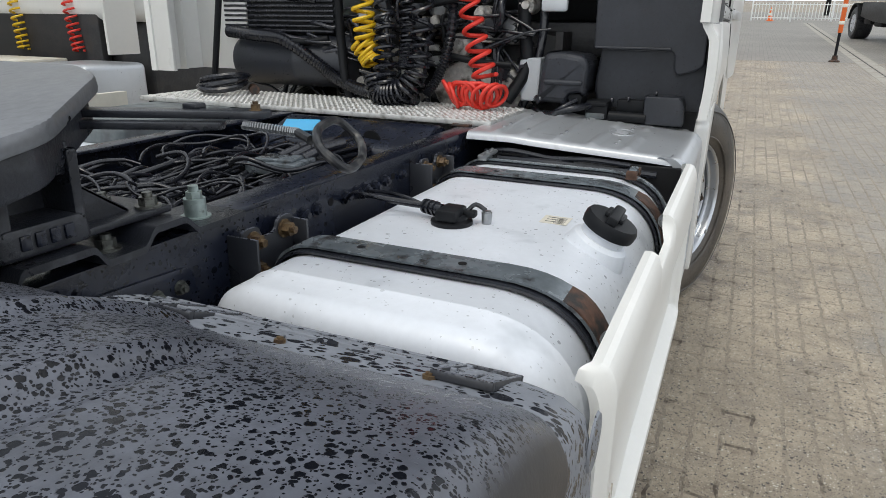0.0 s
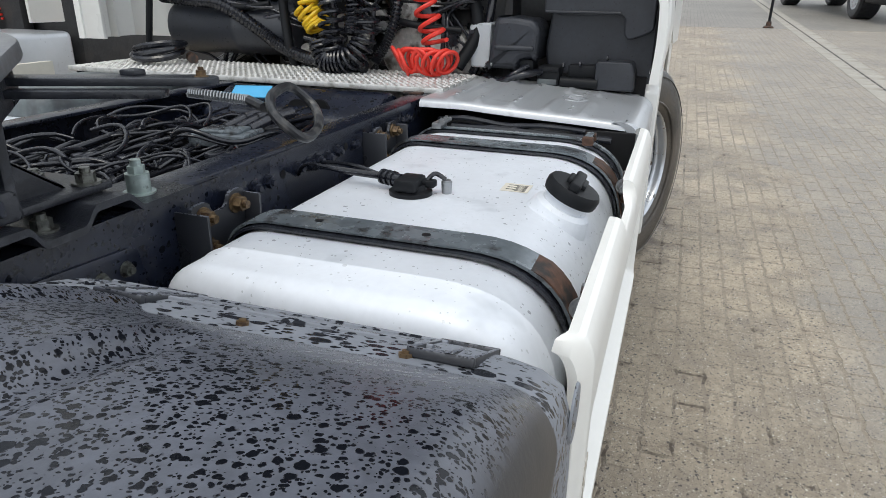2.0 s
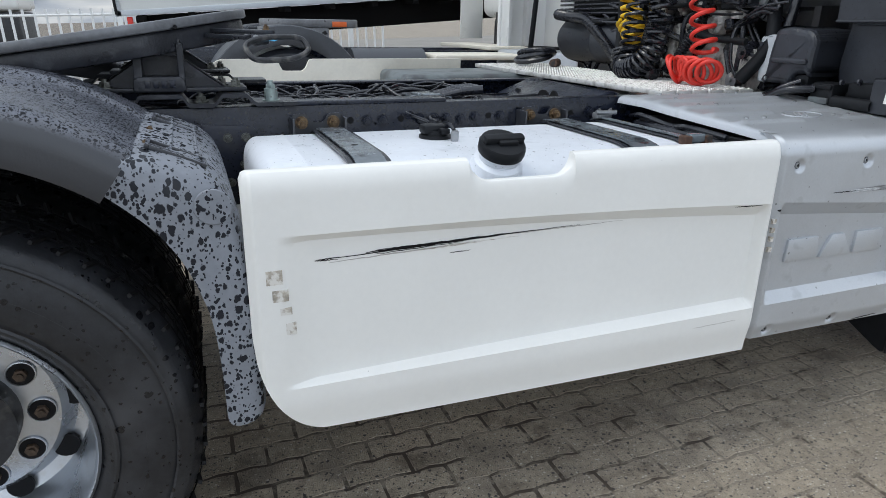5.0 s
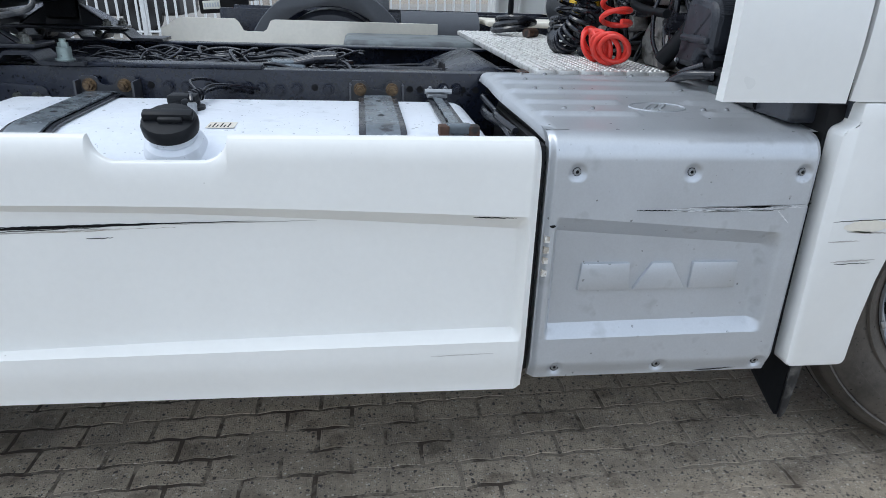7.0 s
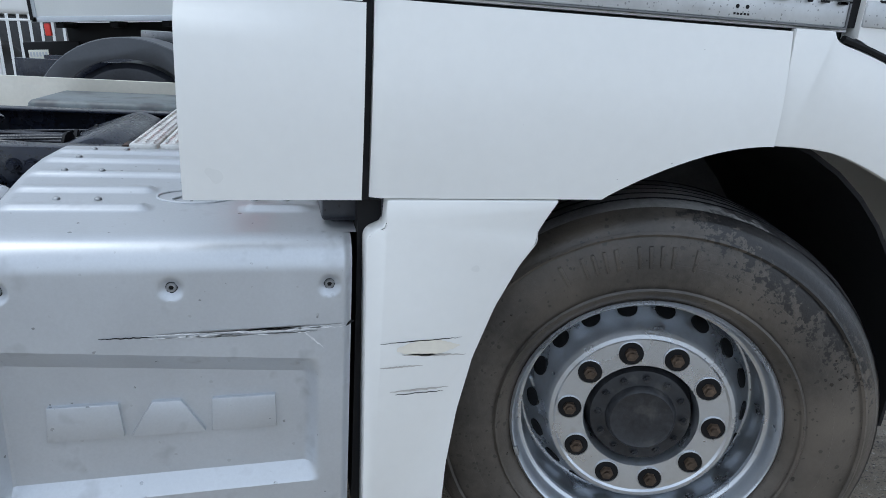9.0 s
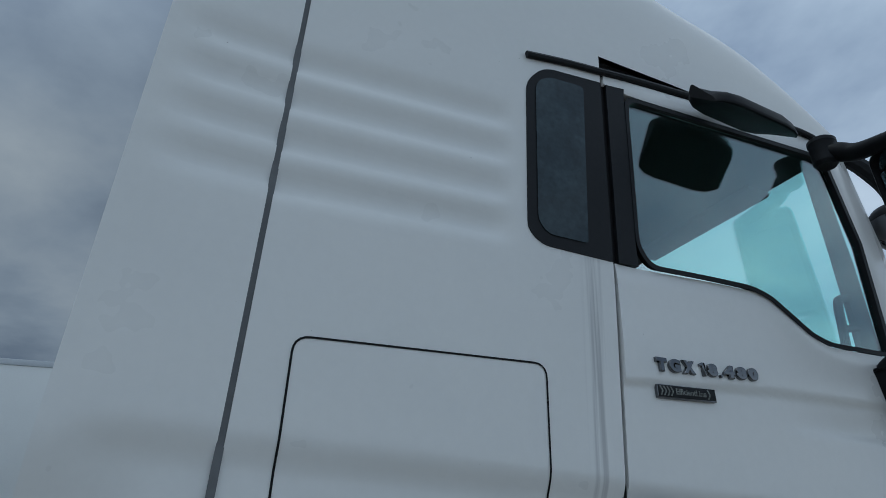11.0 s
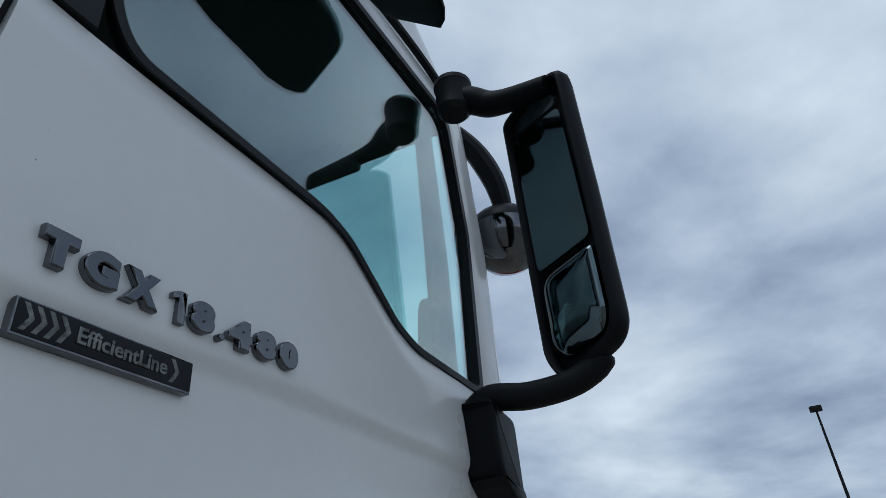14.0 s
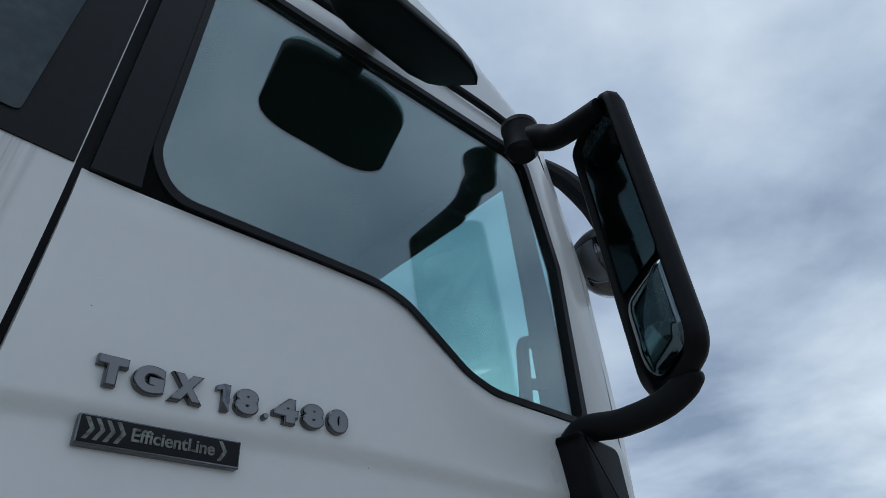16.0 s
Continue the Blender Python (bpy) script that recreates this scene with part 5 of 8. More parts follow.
for y in (0.335, 0.152):
    G = Matrix.Translation((-2.782, y, 0.9868)) @ Matrix.Rotation(radians(14), 4, "Y")
    bm = nbm()
    prism(bm, rounded([(-0.018, -0.032), (0.02, -0.032), (0.02, 0.032), (-0.018, 0.032)], 0.014), -0.004, 0.0015, 0.001, plane="xy")
    bmesh.ops.transform(bm, matrix=G, verts=bm.verts)
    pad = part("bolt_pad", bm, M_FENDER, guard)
    bm = nbm()
    hexnut(bm, (0, 0, 0.001), (0, 0, 1), 0.0075, 0.006, 1.5)
    bmesh.ops.transform(bm, matrix=G, verts=bm.verts)
    part("bolt", bm, M_BRASS, guard)
for sy in (0.118, 0.50):
    G = Matrix.Translation((-2.728, sy, 0.9715)) @ SLOPE
    bm = nbm()
    for a, b in (((-0.058, -0.034, -0.004), (-0.050, 0.034, 0.006)), ((0.050, -0.034, -0.004), (0.058, 0.034, 0.006)), ((-0.050, -0.034, -0.004), (0.050, -0.028, 0.006)), ((-0.050, 0.028, -0.004), (0.050, 0.034, 0.006)), ((-0.050, -0.006, -0.004), (0.050, 0.002, 0.004))):
        box(bm, a, b, 0.0015, m=G)
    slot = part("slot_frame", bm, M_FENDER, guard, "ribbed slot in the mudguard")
    # black box, barely proud, coloured as the shade inside the slot
    bm = nbm()
    box(bm, (-0.050, -0.028, -0.004), (0.050, 0.028, 0.0012), m=G)
    part("slot", bm, M_INK, slot)
for y0_, y1_ in ((0.14, 0.60),):
    bm = nbm()
    tube(bm, [(-2.738, y0_, 0.978), (-2.738, y1_, 0.978)], 0.004, 6)
    tube(bm, [(-2.69, y0_, 0.957), (-2.69, y1_, 0.957)], 0.004, 6)
    part("stiffening_rib", bm, M_DUSTY, guard)
bm = nbm()
lathe(bm, [(0.035, 0.0), (0.033, -0.003), (0.01, -0.004)], (-2.672, 0.001, 0.890), 24)
part("blank_cover", bm, M_DUSTY, guard)

# ---- cab: side walls ----
Z_TOP = 2.985


def cab_y(x, z):
    y = 0.0
    y += 0.020 * (1 - ss(1.66, 1.73, z)) * (0.6 + 0.4 * ss(-0.7, -0.1, x))
    if x < -0.02:
        f = 1 - ss(-0.10, -0.02, x)
        for zc in (2.300, 2.412, 2.530, 2.645):
            d = z - (zc + 0.07 * (x + 0.05))
            y += 0.014 * f * ss(-0.05, 0.0, d) * (1 - ss(0.0, 0.07, d))
    return y


bm = nbm()
sheet(bm, span(-0.632, 0.255, 60), 110, lambda x: 1.352, lambda x: Z_TOP + 0.05, cab_y, 0.04)
cab_side = part("cab_side_wall", bm, M_CABSIDE, truck, "white cab side wall with rain streaks", 60)
# rear fairing flap, upper and lower pieces
bm = nbm()
sheet(bm, span(-0.935, -0.645, 24), 90, lambda x: 1.3405, lambda x: 3.3, lambda x, z: cab_y(-0.4 + (x + 0.645) * 0.4, z) * ss(-0.93, -0.80, x) + (0.038 * (1 - ss(1.46, 1.70, z)) - 0.008) * (1 - ss(-0.94, -0.70, x)), 0.03)
part("rear_fairing_flap", bm, M_WHITE, truck, "white cab side fairing flap")
bm = nbm()
sheet(bm, span(-0.918, -0.640, 20), 24, lambda x: 1.030, lambda x: 1.3385, lambda x, z: 0.006 - 0.008 * math.sin((z - 1.03) / 0.307 * math.pi) + (0.024 * ss(1.28, 1.34, z) - 0.006) * (1 - ss(-0.92, -0.66, x)), 0.03)
part("lower_fairing_flap", bm, M_WHITE, truck)
bm = nbm()
box(bm, (-0.646, 0.006, 1.345), (-0.631, 0.04, 3.2))
part("gap_seal", bm, M_SEAL, truck, "grey rubber seal")
bm = nbm()
box(bm, (-0.646, 0.016, 1.03), (-0.628, 0.04, 1.344))
part("gap_filler", bm, M_INK, truck)
# lower fairing over the front arch


def arch_z(x):
    if x < -0.205:
        return 1.034
    return 1.034 + 0.106 * math.sin((x + 0.205) / 0.335 * math.pi / 2) ** 0.9


bm = nbm()
sheet(bm, span(-0.627, -0.21, 24) + span(-0.205, 0.127, 30), 28, arch_z, lambda x: 1.346, lambda x, z: 0.004 - 0.014 * math.sin(min(1, (z - 1.03) / 0.32) * math.pi) + 0.010 * (1 - ss(-0.627, -0.61, x)), 0.03)
part("lower_side_fairing", bm, M_WHITE, truck, "white lower cab fairing")
bm = nbm()
arch_pts = [(0.78, 0.42), (0.75, 0.62), (0.70, 0.80), (0.64, 0.90), (0.56, 0.985), (0.473, 1.05), (0.40, 1.085), (0.30, 1.122), (0.22, 1.136), (0.131, 1.140)]
fr_top = [(0.216, 1.352), (0.232, 1.333), (0.30, 1.315), (0.38, 1.290), (0.47, 1.255), (0.56, 1.212), (0.66, 1.15), (0.76, 1.08)]
fr = [(0.131, 1.352)] + [(p.x, p.z) for p in smooth_path([(x, 0, z) for x, z in fr_top], 4)] + [(1.42, 1.05), (1.46, 0.42)] + [(p.x, p.z) for p in smooth_path([(x, 0, z) for x, z in arch_pts], 5)]
prism(bm, fr, 0.0, 0.016, 0.003)
fender_ = part("front_fender", bm, M_WHITE, truck, "white front wing round the wheel arch")
bm = nbm()
tube(bm, smooth_path([(x + 0.006, 0.004, z + 0.007) for x, z in fr_top[1:]], 5), 0.0065, 8)
part("fender_seal", bm, M_INK, fender_, "black rubber seal along the top of the wing")
# wheel housing
bm = nbm()
arcp = [(0.02 + 0.63 * math.cos(radians(a)), 0.52 + 0.66 * math.sin(radians(a))) for a in range(-5, 186, 8)]
arci = [(0.02 + 0.62 * math.cos(radians(a)), 0.52 + 0.65 * math.sin(radians(a))) for a in range(-5, 186, 8)]
prism(bm, arcp + list(reversed(arci)), 0.045, 0.62)
part("wheel_housing", bm, M_INK, truck)
bm = nbm()
box(bm, (-0.55, 0.60, 0.35), (0.66, 0.63, 1.30))
part("wheel_housing_wall", bm, M_DARK, truck)
bm = nbm()
box(bm, (-0.40, 0.05, 1.20), (1.4, mirror_y(0.05), 1.34), 0.02)
part("cab_floor", bm, M_DARK, truck)

# strip lamp under the cab
bm = nbm()
box(bm, (-0.622, 0.006, 1.359), (0.238, 0.03, 1.405), 0.004)
strip = part("reflector_strip", bm, M_REFLEX, cab_side, "silver reflective strip with honeycomb grain and small printing")
bm = nbm()
for z_ in (1.3575, 1.4055):
    box(bm, (-0.626, 0.0035, z_ - 0.0016), (0.240, 0.02, z_ + 0.0016), 0.001)
for x_ in (-0.6245, 0.2385):
    box(bm, (x_ - 0.0015, 0.0035, 1.357), (x_ + 0.0015, 0.02, 1.401), 0.001)
part("strip_border", bm, M_SEAL, strip)
for x in (-0.46, 0.015):
    bm = nbm()
    for k in range(5):
        box(bm, (x - 0.016 + k * 0.007, 0.0054, 1.366), (x - 0.012 + k * 0.007, 0.0062, 1.3695))
    for k in (-1, 1):
        lathe(bm, [(0.0035, 0), (0.0035, -0.0008)], (x + 0.010 * k, 0.006, 1.380), 12)
    part("bar", bm, M_INK, strip)
rs_ = random.Random(17)
for x0_, x1_, z_, n_, own in ((0.06, 0.235, 1.4005, 7, strip), (0.29, 0.80, 1.4085, 16, None)):
    for k in range(n_):
        xa = x0_ + (x1_ - x0_) * (k + rs_.random()) / n_
        bm = nbm()
        box(bm, (xa, 0.0048 if own else -0.0052, z_ - rs_.uniform(0.001, 0.004)), (xa + rs_.uniform(0.004, 0.018), 0.0, z_ + 0.0015))
        part("worn_edge", bm, M_INK, own or truck)
# storage hatch: outline groove
def loop_line(name, pts, w, y, material, parent, closed=True, depth=0.0015):
    b2 = nbm()
    n = len(pts)
    vo, vi = [], []
    for i in range(n):
        p = Vector(pts[i])
        a = Vector(pts[i - 1]) if (i or closed) else p
        b = Vector(pts[(i + 1) % n]) if (i < n - 1 or closed) else p
        d = (b - a).normalized()
        nn = Vector((-d.y, d.x))
        for lst, s_ in ((vo, 0.5), (vi, -0.5)):
            q = p + nn * w * s_
            yy = y(q.x, q.y) if callable(y) else y
            lst.append(b2.verts.new((q.x, yy - depth, q.y)))
    for i in range(n if closed else n - 1):
        j = (i + 1) % n
        b2.faces.new((vo[i], vo[j], vi[j], vi[i]))
    bmesh.ops.recalc_face_normals(b2, faces=b2.faces)
    return part(name, b2, material, parent, smooth=0)


def dense(pts, step=0.02, closed=True):
    out = []
    n = len(pts)
    for i in range(n if closed else n - 1):
        a, b = Vector(pts[i]), Vector(pts[(i + 1) % n])
        k = max(1, int((b - a).length / step))
        out += [tuple(a.lerp(b, j / k)) for j in range(k)]
    if not closed:
        out.append(tuple(pts[-1]))
    return out


hatch_pts = dense(rounded([(-0.532, 1.411), (0.050, 1.426), (0.057, 1.69), (0.049, 1.965), (-0.540, 1.924)], [0.035, 0.035, 0, 0.035, 0.035]))
hatch = loop_line("storage_hatch", hatch_pts, 0.0048, cab_y, M_INK, cab_side)
bm = nbm()
box(bm, (-0.507, 0.007, 1.428), (-0.428, 0.024, 1.463), 0.002)
bdg = part("badge", bm, M_INK, cab_side, "small black and silver dealer badge")
bm = nbm()
box(bm, (-0.47, 0.0055, 1.431), (-0.431, 0.008, 1.460), 0.001)
prism(bm, [(-0.502, 1.452), (-0.482, 1.460), (-0.482, 1.452), (-0.49, 1.445), (-0.482, 1.438), (-0.482, 1.431), (-0.502, 1.440)], 0.005, 0.008)
part("mark", bm, M_STEEL, bdg)
bm = nbm()
for k in range(4):
    box(bm, (-0.466 + k * 0.008, 0.005, 1.447), (-0.460 + k * 0.008, 0.006, 1.455))
for k in range(5):
    box(bm, (-0.466 + k * 0.007, 0.005, 1.436), (-0.461 + k * 0.007, 0.006, 1.442))
part("bar", bm, M_INK, bdg)
# rear quarter window
qw = rounded([(0.0, 2.80), (0.002, 2.312), (0.045, 2.278), (0.253, 2.281), (0.253, 2.895), (0.06, 2.872)], [0.04, 0.05, 0.03, 0, 0, 0.04], 6)
bm = nbm()
prism(bm, qw, -0.003, 0.01)
quarter = part("quarter_window", bm, M_SATIN, cab_side, "dark tinted quarter window in black surround")
bm = nbm()
prism(bm, rounded([(0.03, 2.80), (0.032, 2.345), (0.062, 2.312), (0.185, 2.316), (0.197, 2.85), (0.07, 2.84)], [0.03, 0.04, 0.02, 0.01, 0.02, 0.03], 5), -0.0055, -0.0035)
part("pane", bm, M_DARKPANE, quarter)

# ---- door ----
def sill(x):
    return 2.283 + 0.022 * ss(0.27, 0.7, x) - 0.130 * ss(0.765, 1.03, x) + 0.010 * ss(1.05, 1.35, x)


def door_y(x, z):
    y = 0.020 * (1 - ss(1.66, 1.73, z)) * ss(1.46, 1.56, z)
    zr = 1.974 + 0.10 * (x - 0.39) - 0.03 * ss(0.6, 1.2, x)
    y += -0.010 * ss(zr - 0.012, zr + 0.004, z) * (1 - ss(zr + 0.05, zr + 0.30, z))
    y += 0.006 * (1 - ss(0.0, 0.05, sill(x) - z))
    z2 = 1.918 + 0.02 * (x - 1.0)
    y += 0.010 * ss(0.75, 1.0, x) * ss(z2 - 0.012, z2, z) * (1 - ss(z2, z2 + 0.09, z))
    return y


def door_bottom(x):
    return 1.345 - 0.045 * ss(0.24, 0.38, x) - 0.085 * ss(0.34, 0.56, x) - 0.16 * ss(0.50, 0.82, x)


bm = nbm()
sheet(bm, span(0.265, 1.395, 90), 100, door_bottom, sill, door_y, 0.04)
door = part("passenger_door", bm, M_WHITE, truck, "white passenger door with chrome model lettering", 60)
bm = nbm()
prism(bm, [(0.246, 1.36), (0.264, 1.36), (0.277, 2.0), (0.288, 2.283), (0.288, 2.93), (0.256, 2.92), (0.262, 2.283), (0.259, 2.0)], 0.012, 0.03)
part("door_gap", bm, M_INK, door)
bm = nbm()
box(bm, (0.266, -0.004, 1.362), (1.0, 0.03, 1.408), 0.004)
part("door_strip", bm, M_REFLEX, door)
win = [(0.372, 2.855), (0.366, 2.36), (0.400, 2.312), (0.60, 2.324), (0.757, 2.327), (0.826, 2.306), (0.897, 2.258), (0.96, 2.215), (1.02, 2.196), (1.262, 2.207), (1.250, 2.57), (1.172, 2.875)]
win_o = [(0.351, 2.882), (0.345, 2.345), (0.388, 2.290), (0.60, 2.303), (0.75, 2.306), (0.815, 2.288), (0.885, 2.241), (0.95, 2.195), (1.02, 2.174), (1.292, 2.186), (1.277, 2.58), (1.195, 2.905)]
rad = [0.045, 0.045, 0.03, 0, 0.05, 0.02, 0, 0.02, 0.05, 0.02, 0, 0.05]
win = [(a * 0.6 + c * 0.4, b * 0.6 + d * 0.4) for (a, b), (c, d) in zip(win, win_o)]
wi, wo = rounded(win, rad, 5), rounded(win_o, rad, 5)
bm = nbm()
n = len(wi)
lay = []
for pts, y in ((wo, 0.0), (wo, -0.004), (wi, -0.004), (wi, 0.025)):
    lay.append([bm.verts.new((a, y, b)) for a, b in pts])
for q in range(3):
    for i in range(n):
        bm.faces.new((lay[q][i], lay[q][(i + 1) % n], lay[q + 1][(i + 1) % n], lay[q + 1][i]))
bmesh.ops.recalc_face_normals(bm, faces=bm.faces)
window = part("door_window", bm, M_SATIN, door, "tinted door window in black rubber frame")
bm = nbm()
prism(bm, wi, 0.010, 0.014)
pane = part("pane", bm, M_GLASS, window)
pane.visible_shadow = False
bm = nbm()
prism(bm, [(0.283, 2.284), (0.30, 2.285), (0.349, 2.289), (0.345, 2.345), (0.351, 2.882), (0.353, 2.905), (0.284, 2.895)], -0.002, 0.03)
part("b_pillar_cover", bm, M_SATIN, door)
# white door frame over and before the window, black drip rail above it
top_in = [(0.276, 2.896), (0.366, 2.886), (0.60, 2.893), (0.90, 2.900), (1.192, 2.908), (1.236, 2.75), (1.279, 2.58), (1.288, 2.40), (1.295, 2.18)]
top_out = [(0.276, 2.930), (0.366, 2.942), (0.60, 2.962), (0.90, 2.966), (1.250, 2.972), (1.318, 2.80), (1.364, 2.60), (1.384, 2.40), (1.396, 2.18)]
bm = nbm()
prism(bm, top_in + list(reversed(top_out)), -0.0015, 0.03, 0.002)
part("door_frame", bm, M_WHITE, door)
rail_pts = [(0.0, 2.895), (0.13, 2.918), (0.25, 2.934), (0.42, 2.957), (0.64, 2.976), (0.88, 2.982), (1.10, 2.980), (1.20, 2.962)]
bm = nbm()
tube(bm, smooth_path([(x, -0.006, z) for x, z in rail_pts], 5), 0.011, 8)
part("drip_rail", bm, M_SATIN, door, "black rubber drip rail over the door")
# handle
bm = nbm()
prism(bm, rounded([(0.268, 1.505), (0.445, 1.520), (0.462, 1.60), (0.448, 1.685), (0.270, 1.680), (0.262, 1.60)], [0.02, 0.03, 0.02, 0.03, 0.02, 0.02]), -0.008, 0.03, 0.004)
hnd = part("door_handle", bm, M_SATIN, door, "black plastic door handle in recess")
bm = nbm()
prism(bm, rounded([(0.30, 1.525), (0.435, 1.532), (0.445, 1.60), (0.432, 1.672), (0.30, 1.668)], 0.02), -0.0095, -0.006)
part("recess", bm, M_INK, hnd)
bm = nbm()
box(bm, (0.335, -0.03, 1.53), (0.368, -0.009, 1.675), 0.008)
lathe(bm, [(0.012, 0.0), (0.012, -0.003), (0.008, -0.004)], (0.352, -0.03, 1.662), 16)
part("grip", bm, M_SATIN, hnd)
# model lettering
TXT = Matrix.Translation((0.368, -0.0125, 1.998)) @ Matrix.Rotation(radians(-4.0), 4, "Y") @ Matrix.Rotation(radians(90), 4, "X")
pen = -0.004
for ch, w in (("T", 0.035), ("G", 0.038), ("X", 0.042), (" ", 0.011), ("1", 0.019), ("8", 0.034), (".", 0.0085), ("4", 0.038), ("8", 0.034), ("0", 0.034)):
    if ch != " ":
        bm = text_mesh(ch, 1.0, 0.04, Matrix.Identity(4), 1.0, bold=0.06, bevel=0.05)
        if ch == "1":
            bm = nbm()
            prism(bm, [(0.0, 0.48), (0.0, 0.62), (0.16, 0.70), (0.34, 0.70), (0.34, 0.0), (0.15, 0.0), (0.15, 0.54)], -0.05, 0.05, 0.012, plane="xy")
        xs_, ys_ = [v.co.x for v in bm.verts], [v.co.y for v in bm.verts]
        hgt = 0.009 if ch == "." else 0.036
        bmesh.ops.transform(bm, matrix=TXT @ Matrix.Translation((pen, 0, 0)) @ Matrix.Diagonal((w / (max(xs_) - min(xs_)), hgt / (max(ys_) - min(ys_)), 0.075, 1)) @ Matrix.Translation((-min(xs_), -min(ys_), 0)), verts=bm.verts)
        part("model_letter", bm, M_CHROME, door, "raised chrome model lettering")
    pen += w + (0.006 if ch != " " else 0.0)
PL = Matrix.Translation((0.366, -0.004, 1.932)) @ Matrix.Rotation(radians(-4.0), 4, "Y")
bm = nbm()
box(bm, (0, -0.006, 0), (0.190, 0.012, 0.034), 0.0015, m=PL)
plate = part("name_plate", bm, M_CHROME, door, "black and chrome name plate")
bm = nbm()
box(bm, (0.002, -0.0072, 0.003), (0.188, -0.004, 0.032), 0.0005, m=PL)
part("field", bm, M_SATIN, plate)
bm = text_mesh("EfficientLine", 0.0205, 0.0006, PL @ Matrix.Translation((0.056, -0.008, 0.0115)) @ Matrix.Rotation(radians(90), 4, "X"))
part("lettering", bm, M_NUT, plate)
for x in (0.006, 0.017, 0.028, 0.039, 0.160):
    bm = nbm()
    prism(bm, [(x, 0.006), (x + 0.005, 0.006), (x + 0.012, 0.018), (x + 0.005, 0.030), (x, 0.030), (x + 0.007, 0.018)], -0.0076, -0.0068)
    bmesh.ops.transform(bm, matrix=PL, verts=bm.verts)
    part("chevron", bm, M_NUT, plate)

# ---- cab: front corner, windscreen, roof, far side ----
bm = nbm()
cor = [[(1.402, 0.0, 1.10), (1.402, 0.0, 2.20), (1.368, 0.0, 2.60), (1.255, 0.0, 3.0)],
       [(1.432, 0.006, 1.10), (1.430, 0.006, 2.20), (1.395, 0.006, 2.60), (1.285, 0.008, 3.04)],
       [(1.462, 0.035, 1.10), (1.452, 0.035, 2.20), (1.415, 0.035, 2.60), (1.305, 0.038, 3.06)],
       [(1.52, 0.09, 1.10), (1.485, 0.09, 2.20), (1.428, 0.09, 2.60), (1.325, 0.095, 3.07)]]
vv = [[bm.verts.new(p) for p in col] for col in cor]
for i in range(3):
    for j in range(3):
        bm.faces.new((vv[i][j], vv[i + 1][j], vv[i + 1][j + 1], vv[i][j + 1]))
pillar = part("a_pillar", bm, M_WHITE, truck, "", 70)
bm = nbm()
prism(bm, [(1.395, 1.06), (1.404, 1.06), (1.404, 2.2), (1.370, 2.6), (1.258, 3.0), (1.248, 3.0), (1.36, 2.6), (1.394, 2.2)], 0.005, 0.03)
front_gap = part("door_gap", bm, M_INK, truck)
bm = nbm()
y0, y1 = 0.09, mirror_y(0.09)
for a, b in (((1.485, 2.08), (1.335, 2.995)),):
    vs = [bm.verts.new(p) for p in ((a[0], y0, a[1]), (a[0], y1, a[1]), (b[0], y1, b[1]), (b[0], y0, b[1]))]
    f = bm.faces.new(vs)
    r = bmesh.ops.extrude_face_region(bm, geom=[f])
    for v in r["geom"]:
        if isinstance(v, bmesh.types.BMVert):
            v.co.x += 0.006
ws = part("windscreen", bm, M_SCREEN, truck, "green-tinted windscreen")
ws.visible_shadow = False
bm = nbm()
box(bm, (1.44, 0.05, 0.40), (1.53, mirror_y(0.05), 2.08), 0.02)
part("front_panel", bm, M_WHITE, truck)


def roof_line(x):
    return 3.62 - 0.12 * ss(0.3, 0.85, x) - 0.36 * max(0.0, (x - 0.75) / 0.58) ** 1.8


bm = nbm()
rows = []
for x in span(-0.65, 1.335, 34):
    h = max(roof_line(x), 3.06)
    row = []
    for k in range(33):
        f = k / 32
        a = f * math.pi
        yy = YC - (YC - 0.0) * math.copysign(abs(math.cos(a)) ** 0.2, math.cos(a))
        zz = Z_TOP + 0.02 + (h - Z_TOP - 0.02) * abs(math.sin(a)) ** 0.40
        row.append(bm.verts.new((x, yy, zz)))
    rows.append(row)
for i in range(len(rows) - 1):
    for j in range(32):
        bm.faces.new((rows[i][j], rows[i + 1][j], rows[i + 1][j + 1], rows[i][j + 1]))
bm.faces.new(rows[0])
bm.faces.new(list(reversed(rows[-1])))
bmesh.ops.recalc_face_normals(bm, faces=bm.faces)
part("cab_roof", bm, M_WHITE, truck, "white high cab roof", 60)
bm = nbm()
box(bm, (-0.62, 0.04, 2.99), (1.325, mirror_y(0.04), 3.03))
part("headlining", bm, M_CABIN, truck)
bm = nbm()
box(bm, (-0.66, 0.045, 1.58), (-0.61, mirror_y(0.02), 3.1), 0.01)
part("cab_rear_wall", bm, M_BLACK, truck)
bm = nbm()
box(bm, (-0.62, 0.045, 1.34), (1.30, 0.06, 2.12))
part("door_lining", bm, M_CABIN, truck)
bm = nbm()
box(bm, (-0.62, 0.06, 1.58), (0.34, mirror_y(0.06), 2.6), 0.03)
part("bunk_area", bm, M_CABIN, truck)
bm = nbm()
box(bm, (1.0, 0.08, 1.34), (1.46, mirror_y(0.08), 2.12), 0.05)
part("dashboard", bm, M_CABIN, truck)
bm = nbm()
sheet(bm, span(-0.632, 1.345, 12), 4, lambda x: 1.10, lambda x: 2.30, lambda x, z: mirror_y(0.04), 0.04)
box(bm, (-0.632, mirror_y(0.04), 2.30), (0.36, mirror_y(0.0), 3.05))
box(bm, (0.3, mirror_y(0.04), 2.95), (1.3, mirror_y(0.0), 3.05))
part("driver_side_wall", bm, M_WHITE, truck)
bm = nbm()
